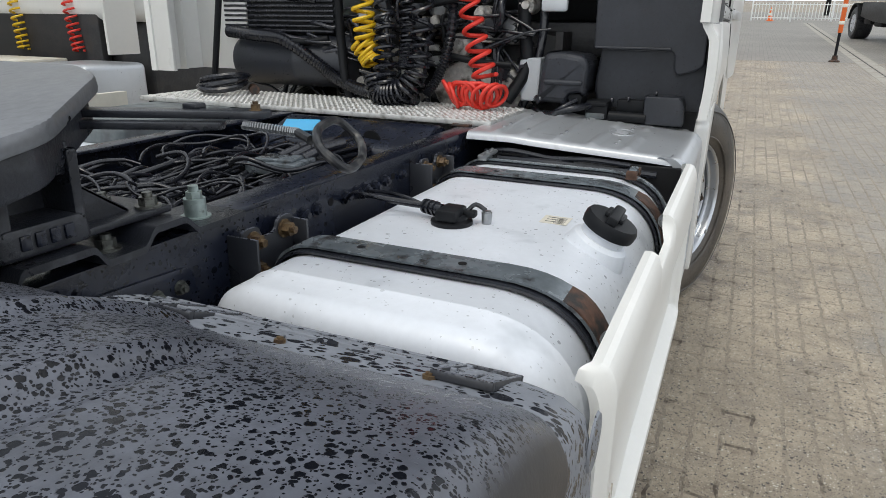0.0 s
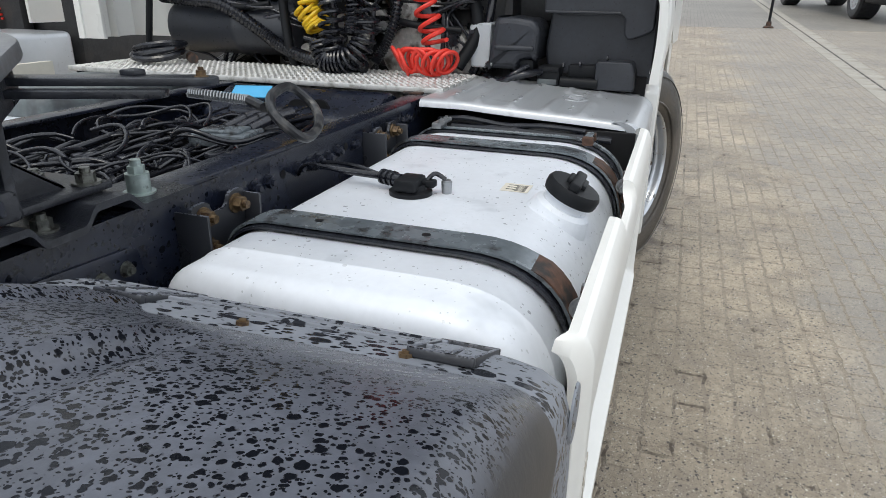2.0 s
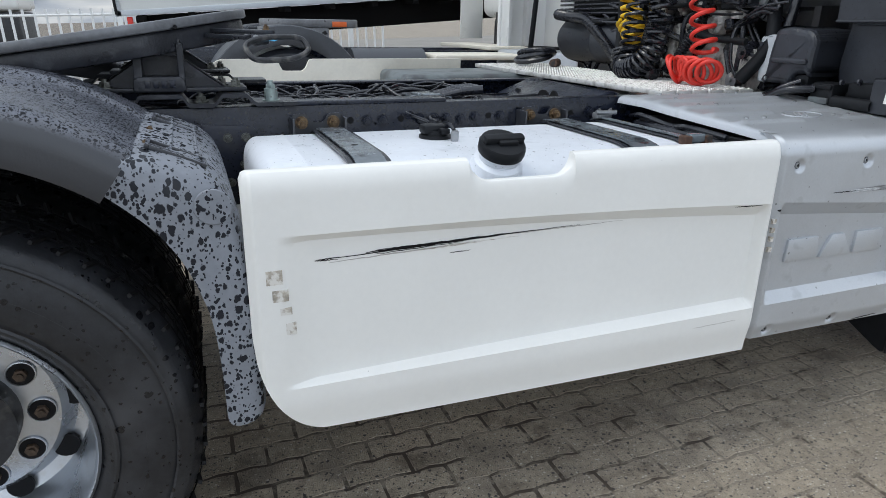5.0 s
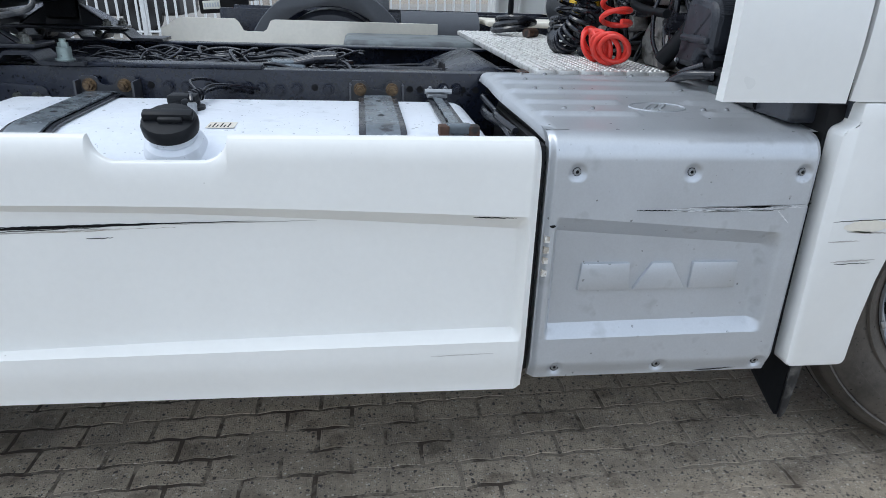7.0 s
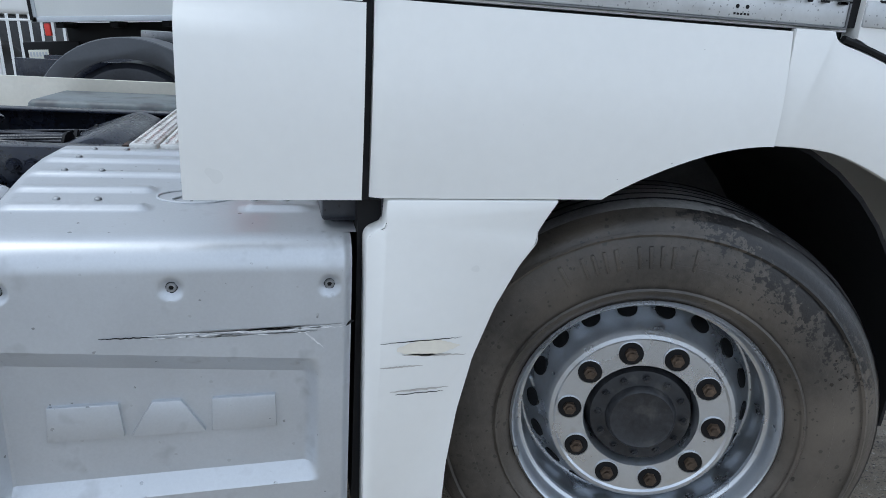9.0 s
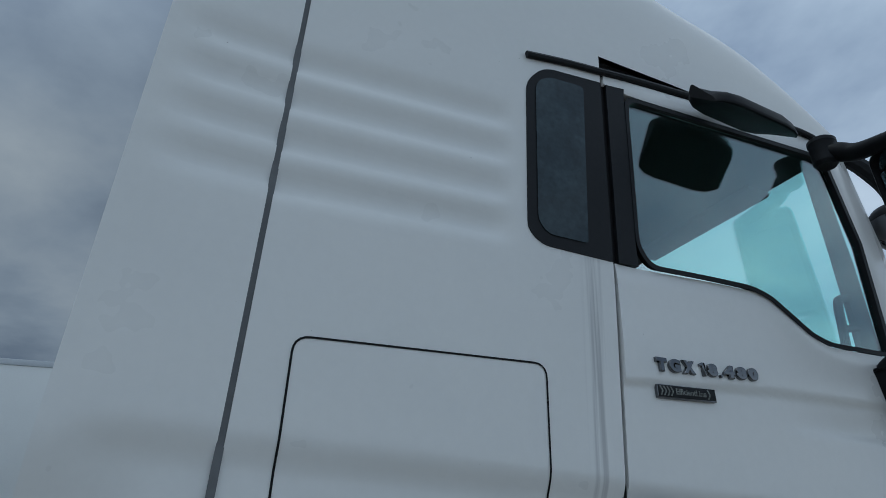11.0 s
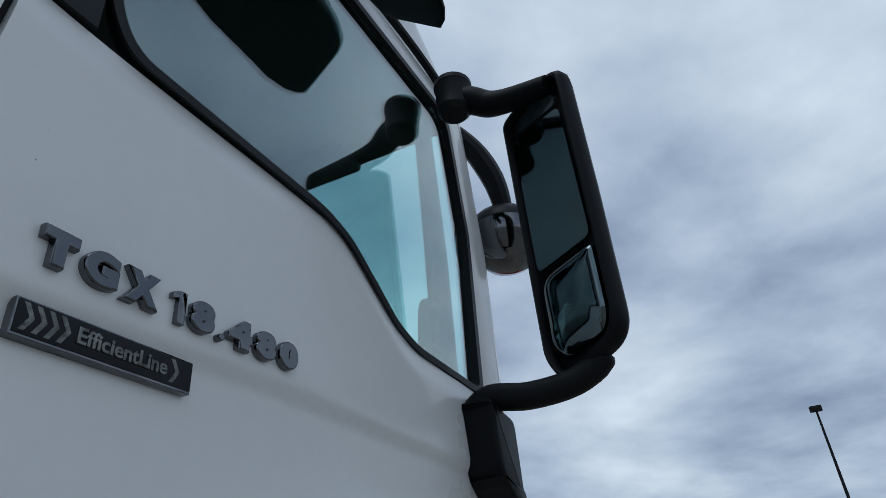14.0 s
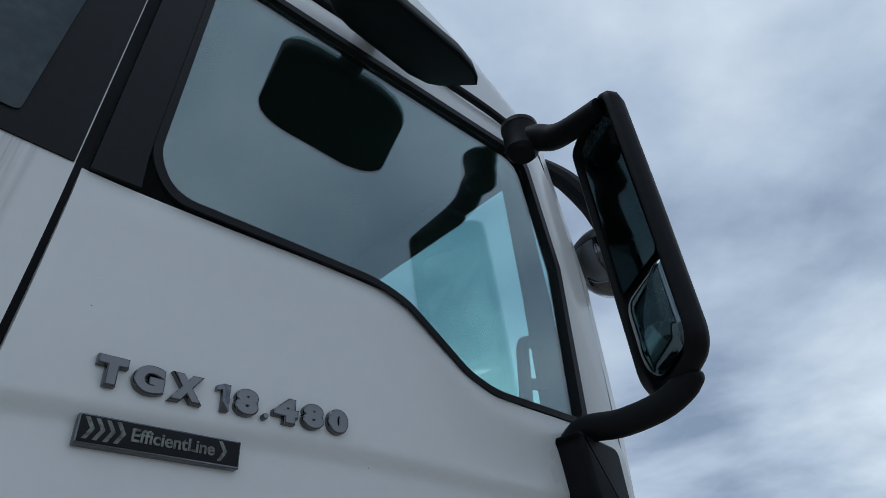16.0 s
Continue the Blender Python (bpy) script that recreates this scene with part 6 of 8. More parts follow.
sheet(bm, span(-0.95, -0.63, 10), 6, lambda x: 1.10, lambda x: 3.2, lambda x, z: mirror_y(-0.10), 0.03)
flap = part("far_fairing_flap", bm, M_WHITE, truck, "inside of the white far-side fairing flap")
for x0_, x1_, y_ in ((-0.94, -0.92, 0.0), (-0.80, -0.785, -0.06), (-0.65, -0.63, 0.2)):
    bm = nbm()
    box(bm, (x0_, mirror_y(y_), 1.10), (x1_, mirror_y(-0.11), 3.0), 0.003)
    part("rib", bm, M_WHITE, flap)
# grab handle and sun visor inside
bm = nbm()
tube(bm, smooth_path([(1.212, 0.06, 2.20), (1.216, 0.06, 2.30), (1.220, 0.06, 2.38), (1.236, 0.06, 2.403), (1.279, 0.06, 2.415)]), 0.0145, 10)
tube(bm, smooth_path([(1.218, 0.06, 2.295), (1.244, 0.06, 2.302), (1.294, 0.06, 2.312)]), 0.0125, 10)
part("grab_handle", bm, M_CABIN, truck)
bm = nbm()
prism(bm, rounded([(1.215, 2.955), (1.258, 2.56), (1.276, 2.33), (1.286, 2.13), (1.38, 2.13), (1.345, 2.56), (1.28, 2.955)], 0.008), 0.052, 0.078, 0.006)
part("pillar_trim", bm, M_CABIN, truck, "dark grey inner pillar trim")
bm = nbm()
box(bm, (1.20, 0.30, 2.955), (1.32, 1.0, 2.985), 0.012)
part("sun_visor", bm, M_CABIN, truck)

# ---- mirrors ----
FACE_Z = 2.47


def mir(u, z, d=0.0):
    """A point of the wing mirror: u from its inner to its outer edge, height, depth forward of the glass; the face leans back at the top."""
    return Vector((1.235 - 0.535 * u + 0.845 * d - 0.15 * (z - FACE_Z), -0.175 - 0.845 * u - 0.535 * d, z))


# outward bend of door and front corner, shaped to fit the camera's view
def view_bend(x):
    return -0.03 * ss(0.5, 1.2, x)


for ob, a, b in ((cab_side, 0.14, 0.25), (quarter, 0.14, 0.25), (door, 0.45, 0.27)):
    for v in ob.data.vertices:
        v.co.x += 0.010 * ss(1.65, 2.25, v.co.z) * lin(a, b, v.co.x)
for ob in (door, *door.children_recursive, pillar, front_gap):
    for v in ob.data.vertices:
        v.co.y += view_bend(v.co.x)
bm = nbm()
prism(bm, rounded([(1.162, 2.128), (1.282, 2.122), (1.298, 1.990), (1.310, 1.955), (1.285, 1.955), (1.192, 2.000)], [0.012, 0.02, 0.03, 0.012, 0.03, 0.03]), -0.098, -0.02, 0.010, seg=3)
mbase = part("mirror_foot", bm, M_MIRRORBODY, truck, "black plastic mirror foot")
bm = nbm()
prism(bm, rounded([(1.194, 2.001), (1.298, 1.994), (1.310, 1.953), (1.285, 1.952)], 0.010), -0.0985, -0.03, 0.004)
part("foot_cap", bm, M_MIRRORBODY, mbase)
bm = nbm()
pts = smooth_path([(1.205, -0.045, 2.125), (1.208, -0.080, 2.146), (1.220, -0.15, 2.140), (1.233, -0.225, 2.150), (1.238, -0.275, 2.172), (1.234, -0.305, 2.196)], 6)
tube(bm, pts, [0.026, 0.027] + [0.026] * (len(pts) - 8) + [0.026, 0.025, 0.025, 0.024, 0.021, 0.017], 14)
part("mirror_arm", bm, M_MIRRORBODY, truck, "black lower mirror arm")
bm = nbm()
pts = smooth_path([(1.115, -0.07, 2.862), (1.122, -0.125, 2.845), (1.132, -0.165, 2.822), (1.128, -0.205, 2.806), (1.118, -0.26, 2.792), (1.105, -0.315, 2.778)], 6)
tube(bm, pts, [0.036 - 0.012 * i / len(pts) for i in range(len(pts))], 14)
part("mirror_arm", bm, M_MIRRORBODY, truck, "black upper mirror arm")
bm = nbm()
lathe(bm, [(0.030, -0.062), (0.040, -0.050), (0.043, 0.020), (0.046, 0.024), (0.046, 0.036), (0.036, 0.044), (0.004, 0.046)], (1.112, -0.088, 2.868), 28, "z")
part("arm_joint", bm, M_SATIN, truck, "black mirror arm joint on the door corner")


def mirror_outline(inset, n=8):
    i = inset
    return rounded([(i, 2.796 - i), (0.105, 2.812 - i), (0.204 - i, 2.796 - i), (0.206 - i, 2.50), (0.203 - i, 2.197 + i), (0.040, 2.165 + i), (i, 2.222 + i)], [0.02, 0.05, 0.030, 0.0, 0.05, 0.03, 0.025], n)


bm = nbm()
rings = []
for inset, d in ((0.016, 0.016), (0.0135, 0.002), (0.009, -0.003), (0.003, -0.001), (-0.002, 0.010), (-0.002, 0.028), (0.006, 0.042), (0.022, 0.054), (0.042, 0.062), (0.062, 0.066)):
    rings.append([mir(u, z, d) for u, z in mirror_outline(inset)])
ring_surface(bm, rings)
bmesh.ops.recalc_face_normals(bm, faces=bm.faces)
house = part("wing_mirror", bm, M_MIRRORBODY, truck, "black plastic wing mirror housing", 50)
bm = nbm()
main_pts = rounded([(0.020, 2.405), (0.180, 2.405), (0.174, 2.715), (0.020, 2.735)], 0.018, 5)
ring_surface(bm, [[mir(u, z, d) for u, z in main_pts] for d in (0.0155, 0.008)])
bmesh.ops.recalc_face_normals(bm, faces=bm.faces)
part("main_glass", bm, M_MIRROR, house, "main mirror glass")
bm = nbm()
wide = rounded([(0.018, 2.242), (0.050, 2.205), (0.165, 2.218), (0.182, 2.250), (0.182, 2.392), (0.018, 2.392)], [0.02, 0.03, 0.03, 0.02, 0.02, 0.04], 5)
wc = Vector((0.100, 2.300))
ring_surface(bm, [[mir(wc.x + (u - wc.x) * k, wc.y + (z - wc.y) * k, d) for u, z in wide] for k, d in ((1.0, 0.0155), (1.0, 0.008), (0.86, 0.0), (0.66, -0.007), (0.42, -0.012), (0.18, -0.0145), (0.02, -0.015))])
bmesh.ops.recalc_face_normals(bm, faces=bm.faces)
part("wide_angle_glass", bm, M_MIRROR, house, "bulging wide-angle mirror glass", 80)
bm = nbm()
gusset = rounded([(0.035, 2.742), (0.168, 2.724), (0.168, 2.752), (0.105, 2.782), (0.05, 2.774)], 0.012, 4)
ring_surface(bm, [[mir(u, z, d) for u, z in gusset] for d in (0.0155, 0.006)])
bmesh.ops.recalc_face_normals(bm, faces=bm.faces)
part("gloss_cap", bm, M_DARKPANE, house, "glossy black cap over the mirror glass")
# front mirror beyond the pillar
bm = nbm()
pts = smooth_path([(1.33, 0.01, 2.985), (1.385, -0.03, 2.93), (1.44, -0.055, 2.86), (1.485, -0.06, 2.785)])
tube(bm, pts, [0.024 + 0.008 * math.sin(math.pi * i / (len(pts) - 1)) for i in range(len(pts))], 10)
part("front_mirror_arm", bm, M_SATIN, truck)
bm = nbm()
lathe(bm, [(0.035, 0.075), (0.085, 0.045), (0.104, 0.020), (0.106, 0.0)], (1.50, -0.05, 2.715), 28, "z")
part("front_mirror_cap", bm, M_SATIN, truck)
bm = nbm()
lathe(bm, [(0.105, 0.0), (0.102, -0.03), (0.088, -0.065), (0.060, -0.092), (0.025, -0.106), (0.002, -0.108)], (1.50, -0.05, 2.714), 32, "z")
part("front_mirror", bm, M_CHROME, truck, "round front mirror")
# kerb mirror over the door
bm = nbm()
rl = []
for x, g in ((0.540, 0.034), (0.552, 0.018), (0.575, 0.006), (0.62, 0.0), (0.78, 0.0), (0.825, 0.008), (0.850, 0.020), (0.864, 0.036)):
    d = 0.008 + 0.06 * (x - 0.7)
    pts = rounded([(-0.045 - g, 2.875 + g * 0.4 - d), (-0.215 + g, 2.780 + g * 0.4 - d), (-0.205 + g, 2.835 - g * 0.4 - d), (-0.06 - g, 2.945 - g * 0.4 - d)], 0.018, 4)
    rl.append([(x, y, z) for y, z in pts])
ring_surface(bm, rl)
kerb = part("kerb_mirror", bm, M_MIRRORBODY, truck, "black kerb mirror above the door")
bm = nbm()
tube(bm, smooth_path([(0.69, 0.0, 2.975), (0.69, -0.04, 2.955), (0.70, -0.09, 2.89)]), 0.030, 10)
part("bracket", bm, M_SATIN, kerb)
bm = nbm()
vs = [bm.verts.new((a, b, c - 0.004)) for a, b, c in ((0.60, -0.068, 2.882), (0.83, -0.068, 2.868), (0.83, -0.185, 2.802), (0.60, -0.185, 2.816))]
f = bm.faces.new(vs)
r = bmesh.ops.extrude_face_region(bm, geom=[f])
for v in r["geom"]:
    if isinstance(v, bmesh.types.BMVert):
        v.co.z += 0.008
part("glass", bm, M_MIRROR, kerb)

# ---- catwalk deck behind the cab ----
deck = thing("catwalk", "", "")
deck.parent = truck
bm = nbm()
for y in (0.75, 1.55, 2.28):
    box(bm, (-1.12, y - 0.015, 0.965), (-0.66, y + 0.015, 0.988), 0.003)
part("deck_frame", bm, M_RAIL, deck)
bm = nbm()
PW, PL_ = 0.071, 1.66
box(bm, (0, 0, -0.020), (PW - 0.006, PL_, 0.0), 0.003)
for i in range(64):
    for k, xx in enumerate((0.011, 0.032, 0.053)):
        y = 0.014 + i * (PL_ - 0.03) / 64 + (0.013 if k % 2 else 0)
        cyl(bm, (xx, y, 0), (xx, y, 0.004), 0.0072, 0.0045, n=7)
plank = part("deck_plank", bm, M_ALU, deck, "dirty aluminium tread plank with raised studs")
plank.matrix_basis = pose(-1.13, 0.69, 1.005)
for i in range(1, 6):
    share("deck_plank", plank, pose(-1.13 + i * PW, 0.69, 1.005), deck)
bm = nbm()
box(bm, (-1.16, 0.76, 0.985), (-1.10, 0.83, 0.990))
part("worn_corner", bm, M_RUSTY, truck)

# ---- coupling (fifth wheel) ----
fifth = thing("fifth_wheel", "", "")
fifth.parent = truck
FT = Matrix.Translation((-2.84, YC, 1.184)) @ Matrix.Rotation(radians(-9), 4, "Y") @ Matrix.Diagonal((1, 1, 0.8, 1))
bm = nbm()
half = [(0.34, -0.22), (0.285, -0.33), (0.06, -0.505), (-0.20, -0.52), (-0.48, -0.36), (-0.50, -0.24), (-0.10, -0.07)]
top = rounded([(0.34, 0.22)] + half + [(-0.02, 0.0)] + [(a, -b) for a, b in reversed(half[1:])], 0.03, 4)
prism(bm, top, -0.012, 0.022, 0.008, plane="xy")
bmesh.ops.transform(bm, matrix=FT, verts=bm.verts)
part("plate", bm, M_PLATE, fifth, "greasy dark steel coupling plate")
bm = nbm()
inner = [(0.325, -0.21), (0.27, -0.315), (0.05, -0.485), (-0.20, -0.50), (-0.455, -0.35), (-0.455, -0.25), (-0.05, -0.09)]
sk = rounded([(0.325, 0.21)] + inner + [(a, -b) for a, b in reversed(inner[1:])], 0.025, 4)
prism(bm, sk, -0.085, -0.010, 0.012, plane="xy")
bmesh.ops.transform(bm, matrix=FT, verts=bm.verts)
part("skirt", bm, M_CAST, fifth)
for far in (False, True):
    def Y(y):
        return mirror_y(y) if far else y

    def blk(b_, lo_, hi_, bev):
        box(b_, (lo_[0], min(Y(lo_[1]), Y(hi_[1])), lo_[2]), (hi_[0], max(Y(lo_[1]), Y(hi_[1])), hi_[2]), bev)

    def slab(b_, pts, y0_, y1_, bev):
        prism(b_, pts, min(Y(y0_), Y(y1_)), max(Y(y0_), Y(y1_)), bev)
    bm = nbm()
    slab(bm, rounded([(-2.832, 1.03), (-2.694, 1.03), (-2.700, 1.072), (-2.825, 1.072)], 0.012), 0.722, 0.80, 0.005)
    ped = part("pedestal", bm, M_CAST, fifth, "black cast iron pedestal with window")
    for nm, pts, y0_, bev in (("post", rounded([(-2.826, 1.06), (-2.803, 1.06), (-2.800, 1.16), (-2.822, 1.16)], 0.006), 0.726, 0.004),
                              ("post", rounded([(-2.713, 1.06), (-2.697, 1.06), (-2.694, 1.16), (-2.712, 1.16)], 0.006), 0.726, 0.004),
                              ("bearing_block", [(-2.815, 1.125), (-2.70, 1.125), (-2.70, 1.17), (-2.815, 1.17)], 0.735, 0.004),
                              ("gusset", rounded([(-2.70, 1.035), (-2.585, 1.035), (-2.60, 1.05), (-2.70, 1.12)], 0.006), 0.765, 0.004),
                              ("gusset", rounded([(-2.93, 1.035), (-2.82, 1.035), (-2.82, 1.11), (-2.915, 1.05)], 0.006), 0.765, 0.004),
                              ("back_web", [(-2.81, 1.06), (-2.70, 1.06), (-2.70, 1.13), (-2.81, 1.13)], 0.79, 0.0)):
        bm = nbm()
        slab(bm, pts, y0_, 0.80, bev)
        part(nm, bm, M_CAST, ped)
    bm = nbm()
    cyl(bm, (-2.758, Y(0.745), 1.150), (-2.758, Y(0.82), 1.150), 0.022, n=20)
    part("pivot_pin", bm, M_CAST, ped)
    bm = nbm()
    for k in range(4):
        blk(bm, (-2.800 + k * 0.021, 0.7185, 1.042), (-2.786 + k * 0.021, 0.724, 1.062), 0.001)
    part("raised_mark", bm, M_RAIL, ped)
    bm = nbm()
    blk(bm, (-2.95, 0.735, 1.029), (-2.535, 0.87, 1.041), 0.003)
    part("foot_plate", bm, M_CAST, ped)
    bm = nbm()
    xs_ = span(-3.05, -2.40, 130)

    def ear(x):
        e = max(ss(-2.925, -2.905, x) - ss(-2.835, -2.815, x), ss(-2.715, -2.69, x) - ss(-2.63, -2.60, x), ss(-2.545, -2.51, x), 1 - ss(-3.02, -2.99, x))
        return 1.026 - 0.026 * e
    slab(bm, [(x, ear(x)) for x in xs_] + [(x, ear(x) - 0.011) for x in reversed(xs_)], 0.70, 0.83, 0.0)
    part("mounting_plate", bm, M_CAST, ped, "wavy pressed mounting plate")
    for x, y, z in ((-2.661, 0.742, 1.0), (-2.868, 0.742, 1.0), (-2.564, 0.755, 1.041), (-2.600, 0.815, 1.041), (-2.90, 0.755, 1.041)):
        bm = nbm()
        hexnut(bm, (x, Y(y), z), (0, 0, 1), 0.0145, 0.017, 1.45)
        part("nut", bm, M_NUT, ped, "weathered steel nut")
bm = nbm()
cyl(bm, (-2.468, 0.752, 0.998), (-2.468, 0.752, 1.003), 0.026, n=20)
cyl(bm, (-2.468, 0.752, 1.0), (-2.468, 0.752, 1.034), 0.019, n=20)
cyl(bm, (-2.468, 0.752, 1.034), (-2.468, 0.752, 1.046), 0.014, n=6)
cyl(bm, (-2.468, 0.752, 1.046), (-2.468, 0.752, 1.056), 0.009, n=12)
part("stud_bolt", bm, M_ZINC, fifth, "tall pale green zinc bolt")
# release lever with spring, tag and loop handle
bm = nbm()
prism(bm, rounded([(-2.64, 0.86), (-2.60, 0.88), (-2.465, 0.60), (-2.468, 0.565), (-2.505, 0.565), (-2.52, 0.60)], 0.015), 1.186, 1.197, 0.002, plane="xy")
prism(bm, rounded([(-2.66, 0.84), (-2.63, 0.85), (-2.52, 0.615), (-2.545, 0.605)], 0.01), 1.172, 1.183, 0.002, plane="xy")
box(bm, (-2.524, 0.672, 1.195), (-2.500, 0.700, 1.205), 0.003)
lever = part("release_lever", bm, M_CAST, fifth, "flat black release lever bars")
bm = nbm()
hexnut(bm, (-2.488, 0.586, 1.196), (0, 0, 1), 0.0075, 0.010)
part("bolt", bm, M_BRASS, lever)
part("spring", coil([(-2.516, 0.588, 1.178), (-2.497, 0.502, 1.170)], 0.0062, 24, 0.0016, 8, 5), M_STEEL, lever, "steel tension spring")
bm = nbm()
ax1, ax2 = Vector((0.080, 0.028, 0.004)), Vector((0.0, -0.030, -0.026))
loop = rounded([(-1.0, -0.45), (-0.8, 0.95), (0.45, 1.0), (1.0, 0.45), (0.85, -0.9), (-0.5, -1.0)], 0.55, 6)
tube(bm, [Vector((-2.48, 0.439, 1.157)) + ax1 * p + ax2 * q for p, q in loop], 0.0068, 10, closed=True)
tube(bm, [(-2.532, 0.455, 1.168), (-2.512, 0.485, 1.170), (-2.497, 0.503, 1.170)], 0.007, 8)
part("loop_handle", bm, M_WORN, lever, "black loop-shaped release handle")
bm = nbm()
box(bm, (-0.017, -0.027, -0.001), (0.017, 0.027, 0.001), 0.0006, m=pose(-2.474, 0.514, 1.178, 0, -20, 18))
part("tag", bm, M_BLUE, lever, "bright blue tag")

# ---- cables and hoses between the rails ----
rng = random.Random(11)
harness = thing("cable_harness", "", "")
harness.parent = truck
for bundle, (yb, zb) in enumerate(((0.93, 0.915), (1.05, 0.93), (1.16, 0.925), (1.30, 0.92))):
    spine = [(-3.25 + 0.27 * i, yb + 0.05 * math.sin(i * 1.1 + bundle * 2), zb + 0.012 * math.sin(i * 0.9 + bundle)) for i in range(9)]
    for k in range(9):
        a, q = k * 2.4, 0.012 * math.sqrt(k)
        pts = [(x, y + q * math.cos(a + 0.35 * i) + rng.uniform(-0.006, 0.006), z + q * math.sin(a + 0.35 * i) + rng.uniform(-0.004, 0.004)) for i, (x, y, z) in enumerate(spine)]
        if k % 3 == 2:
            pts = pts[:5] + [(pts[5][0], pts[5][1] + rng.uniform(-0.1, 0.1), pts[5][2] + 0.02), (pts[6][0] - 0.1, pts[6][1] + rng.uniform(-0.12, 0.12), pts[6][2] - 0.05)]
        bm = nbm()
        tube(bm, smooth_path(pts, 7), rng.choice((0.004, 0.005, 0.0065, 0.008)), 8)
        part("cable", bm, M_HOSE if k % 3 else M_CABLE, harness, "", 80)
    for i in range(1, 8, 2):
        bm = nbm()
        p, d = Vector(spine[i]), (Vector(spine[i + 1]) - Vector(spine[i - 1])).normalized()
        cyl(bm, p - d * 0.004, p + d * 0.004, 0.040, n=14)
        part("cable_tie", bm, M_INK, harness)
for k in range(40):
    c = Vector((rng.uniform(-2.62, -1.75), rng.uniform(0.90, 1.35), rng.uniform(0.93, 0.975)))
    r0 = rng.uniform(0.07, 0.16)
    a0 = rng.uniform(0, 6.28)
    tilt = rng.uniform(-0.25, 0.25)
    arc = rng.uniform(3.2, 6.0)
    pts = [c + Vector((r0 * 1.3 * math.cos(a0 + arc * i / 16), r0 * math.sin(a0 + arc * i / 16), r0 * tilt * math.cos(a0 + arc * i / 16) + 0.012 * math.sin(i))) for i in range(17)]
    bm = nbm()
    tube(bm, smooth_path(pts, 3), rng.choice((0.0035, 0.0045, 0.006)), 8)
    part("cable_loop", bm, M_CABLE if k % 2 else M_HOSE, harness, "", 80)
for k in range(10):
    c = Vector((rng.uniform(-2.4, -1.6), rng.uniform(0.9, 1.3), 0.94))
    bm = nbm()
    box(bm, (-0.03, -0.014, -0.01), (0.03, 0.014, 0.016), 0.005, m=Matrix.Translation(c) @ Matrix.Rotation(rng.uniform(0, 3), 4, "Z"))
    part("connector", bm, M_CABLE, harness)
GM = Matrix.Translation((-1.89, 1.01, 0.965)) @ Matrix.Rotation(radians(8), 4, "Z")
bm = nbm()
box(bm, (-0.06, -0.075, -0.02), (0.06, 0.075, 0.012), 0.006, m=GM)
box(bm, (-0.045, -0.055, 0.010), (0.03, 0.055, 0.020), 0.004, m=GM)
module = part("valve_module", bm, M_STRAP, harness, "grey cast valve module")
for q in (-0.05, -0.015, 0.02):
    bm = nbm()
    cyl(bm, GM @ Vector((0.03, q, 0.012)), GM @ Vector((0.10, q - 0.03, 0.03)), 0.012, n=12)
    cyl(bm, GM @ Vector((0.09, q - 0.025, 0.028)), GM @ Vector((0.16, q - 0.06, 0.036)), 0.016, n=12)
    part("plug", bm, M_CABLE, module)
# added dark sheet between the rails, standing in for the shade below
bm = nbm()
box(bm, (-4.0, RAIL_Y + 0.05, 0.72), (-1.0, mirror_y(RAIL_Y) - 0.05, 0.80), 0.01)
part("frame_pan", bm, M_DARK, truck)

def hose(name, path, r, material, label="", ribs=False, parent=None):
    p = smooth_path(path, 10)
    if ribs:
        fine = []
        for i in range(len(p) - 1):
            for q in range(4):
                fine.append(p[i].lerp(p[i + 1], q / 4))
        return part(name, tube(nbm(), fine, [r * (1.0 + 0.13 * math.sin(i * 1.57)) for i in range(len(fine))], 9), material, parent or bay, label)
    return part(name, tube(nbm(), p, r, 9), material, parent or bay, label, 80)


# ---- under and behind the cab: engine bay clutter ----
bay = thing("engine_bay", "", "")
bay.parent = truck
bm = nbm()
box(bm, (-0.50, 0.62, 0.72), (0.6, 1.75, 1.30), 0.05)
part("engine_block", bm, M_DARK, bay)
bm = nbm()
box(bm, (-0.95, 0.90, 0.70), (-0.48, 1.42, 0.985), 0.06)
part("gearbox", bm, M_METAL_GRIME, bay)
bm = nbm()
prism(bm, rounded([(0.70, 0.99), (1.02, 0.99), (1.06, 1.08), (0.98, 1.17), (0.80, 1.18), (0.70, 1.10)], 0.03), -0.56, -0.49, 0.01, plane="yz")
cyl(bm, (-0.60, 0.83, 1.08), (-0.52, 0.83, 1.08), 0.05, n=20)
cyl(bm, (-0.59, 0.97, 1.05), (-0.52, 0.97, 1.05), 0.03, n=16)
part("engine_casting", bm, M_METAL_GRIME, bay, "grimy cast aluminium engine casing")
bm = nbm()
prism(bm, rounded([(0.74, 0.985), (1.12, 0.985), (1.16, 1.07), (1.08, 1.16), (0.92, 1.20), (0.78, 1.15), (0.72, 1.06)], 0.03), -0.62, -0.56, 0.015, plane="yz")
cyl(bm, (-0.64, 0.86, 1.09), (-0.61, 0.86, 1.09), 0.045, n=20)
cyl(bm, (-0.64, 1.02, 1.06), (-0.61, 1.02, 1.06), 0.03, n=18)
part("gearbox_flange", bm, M_METAL_GRIME, bay, "grimy grey cast housing behind the hoses")
bm = nbm()
prism(bm, rounded([(1.18, 1.10), (1.34, 1.08), (1.36, 1.20), (1.24, 1.24)], 0.02), -0.64, -0.58, 0.012, plane="yz")
part("valve_block", bm, M_METAL_GRIME, bay)
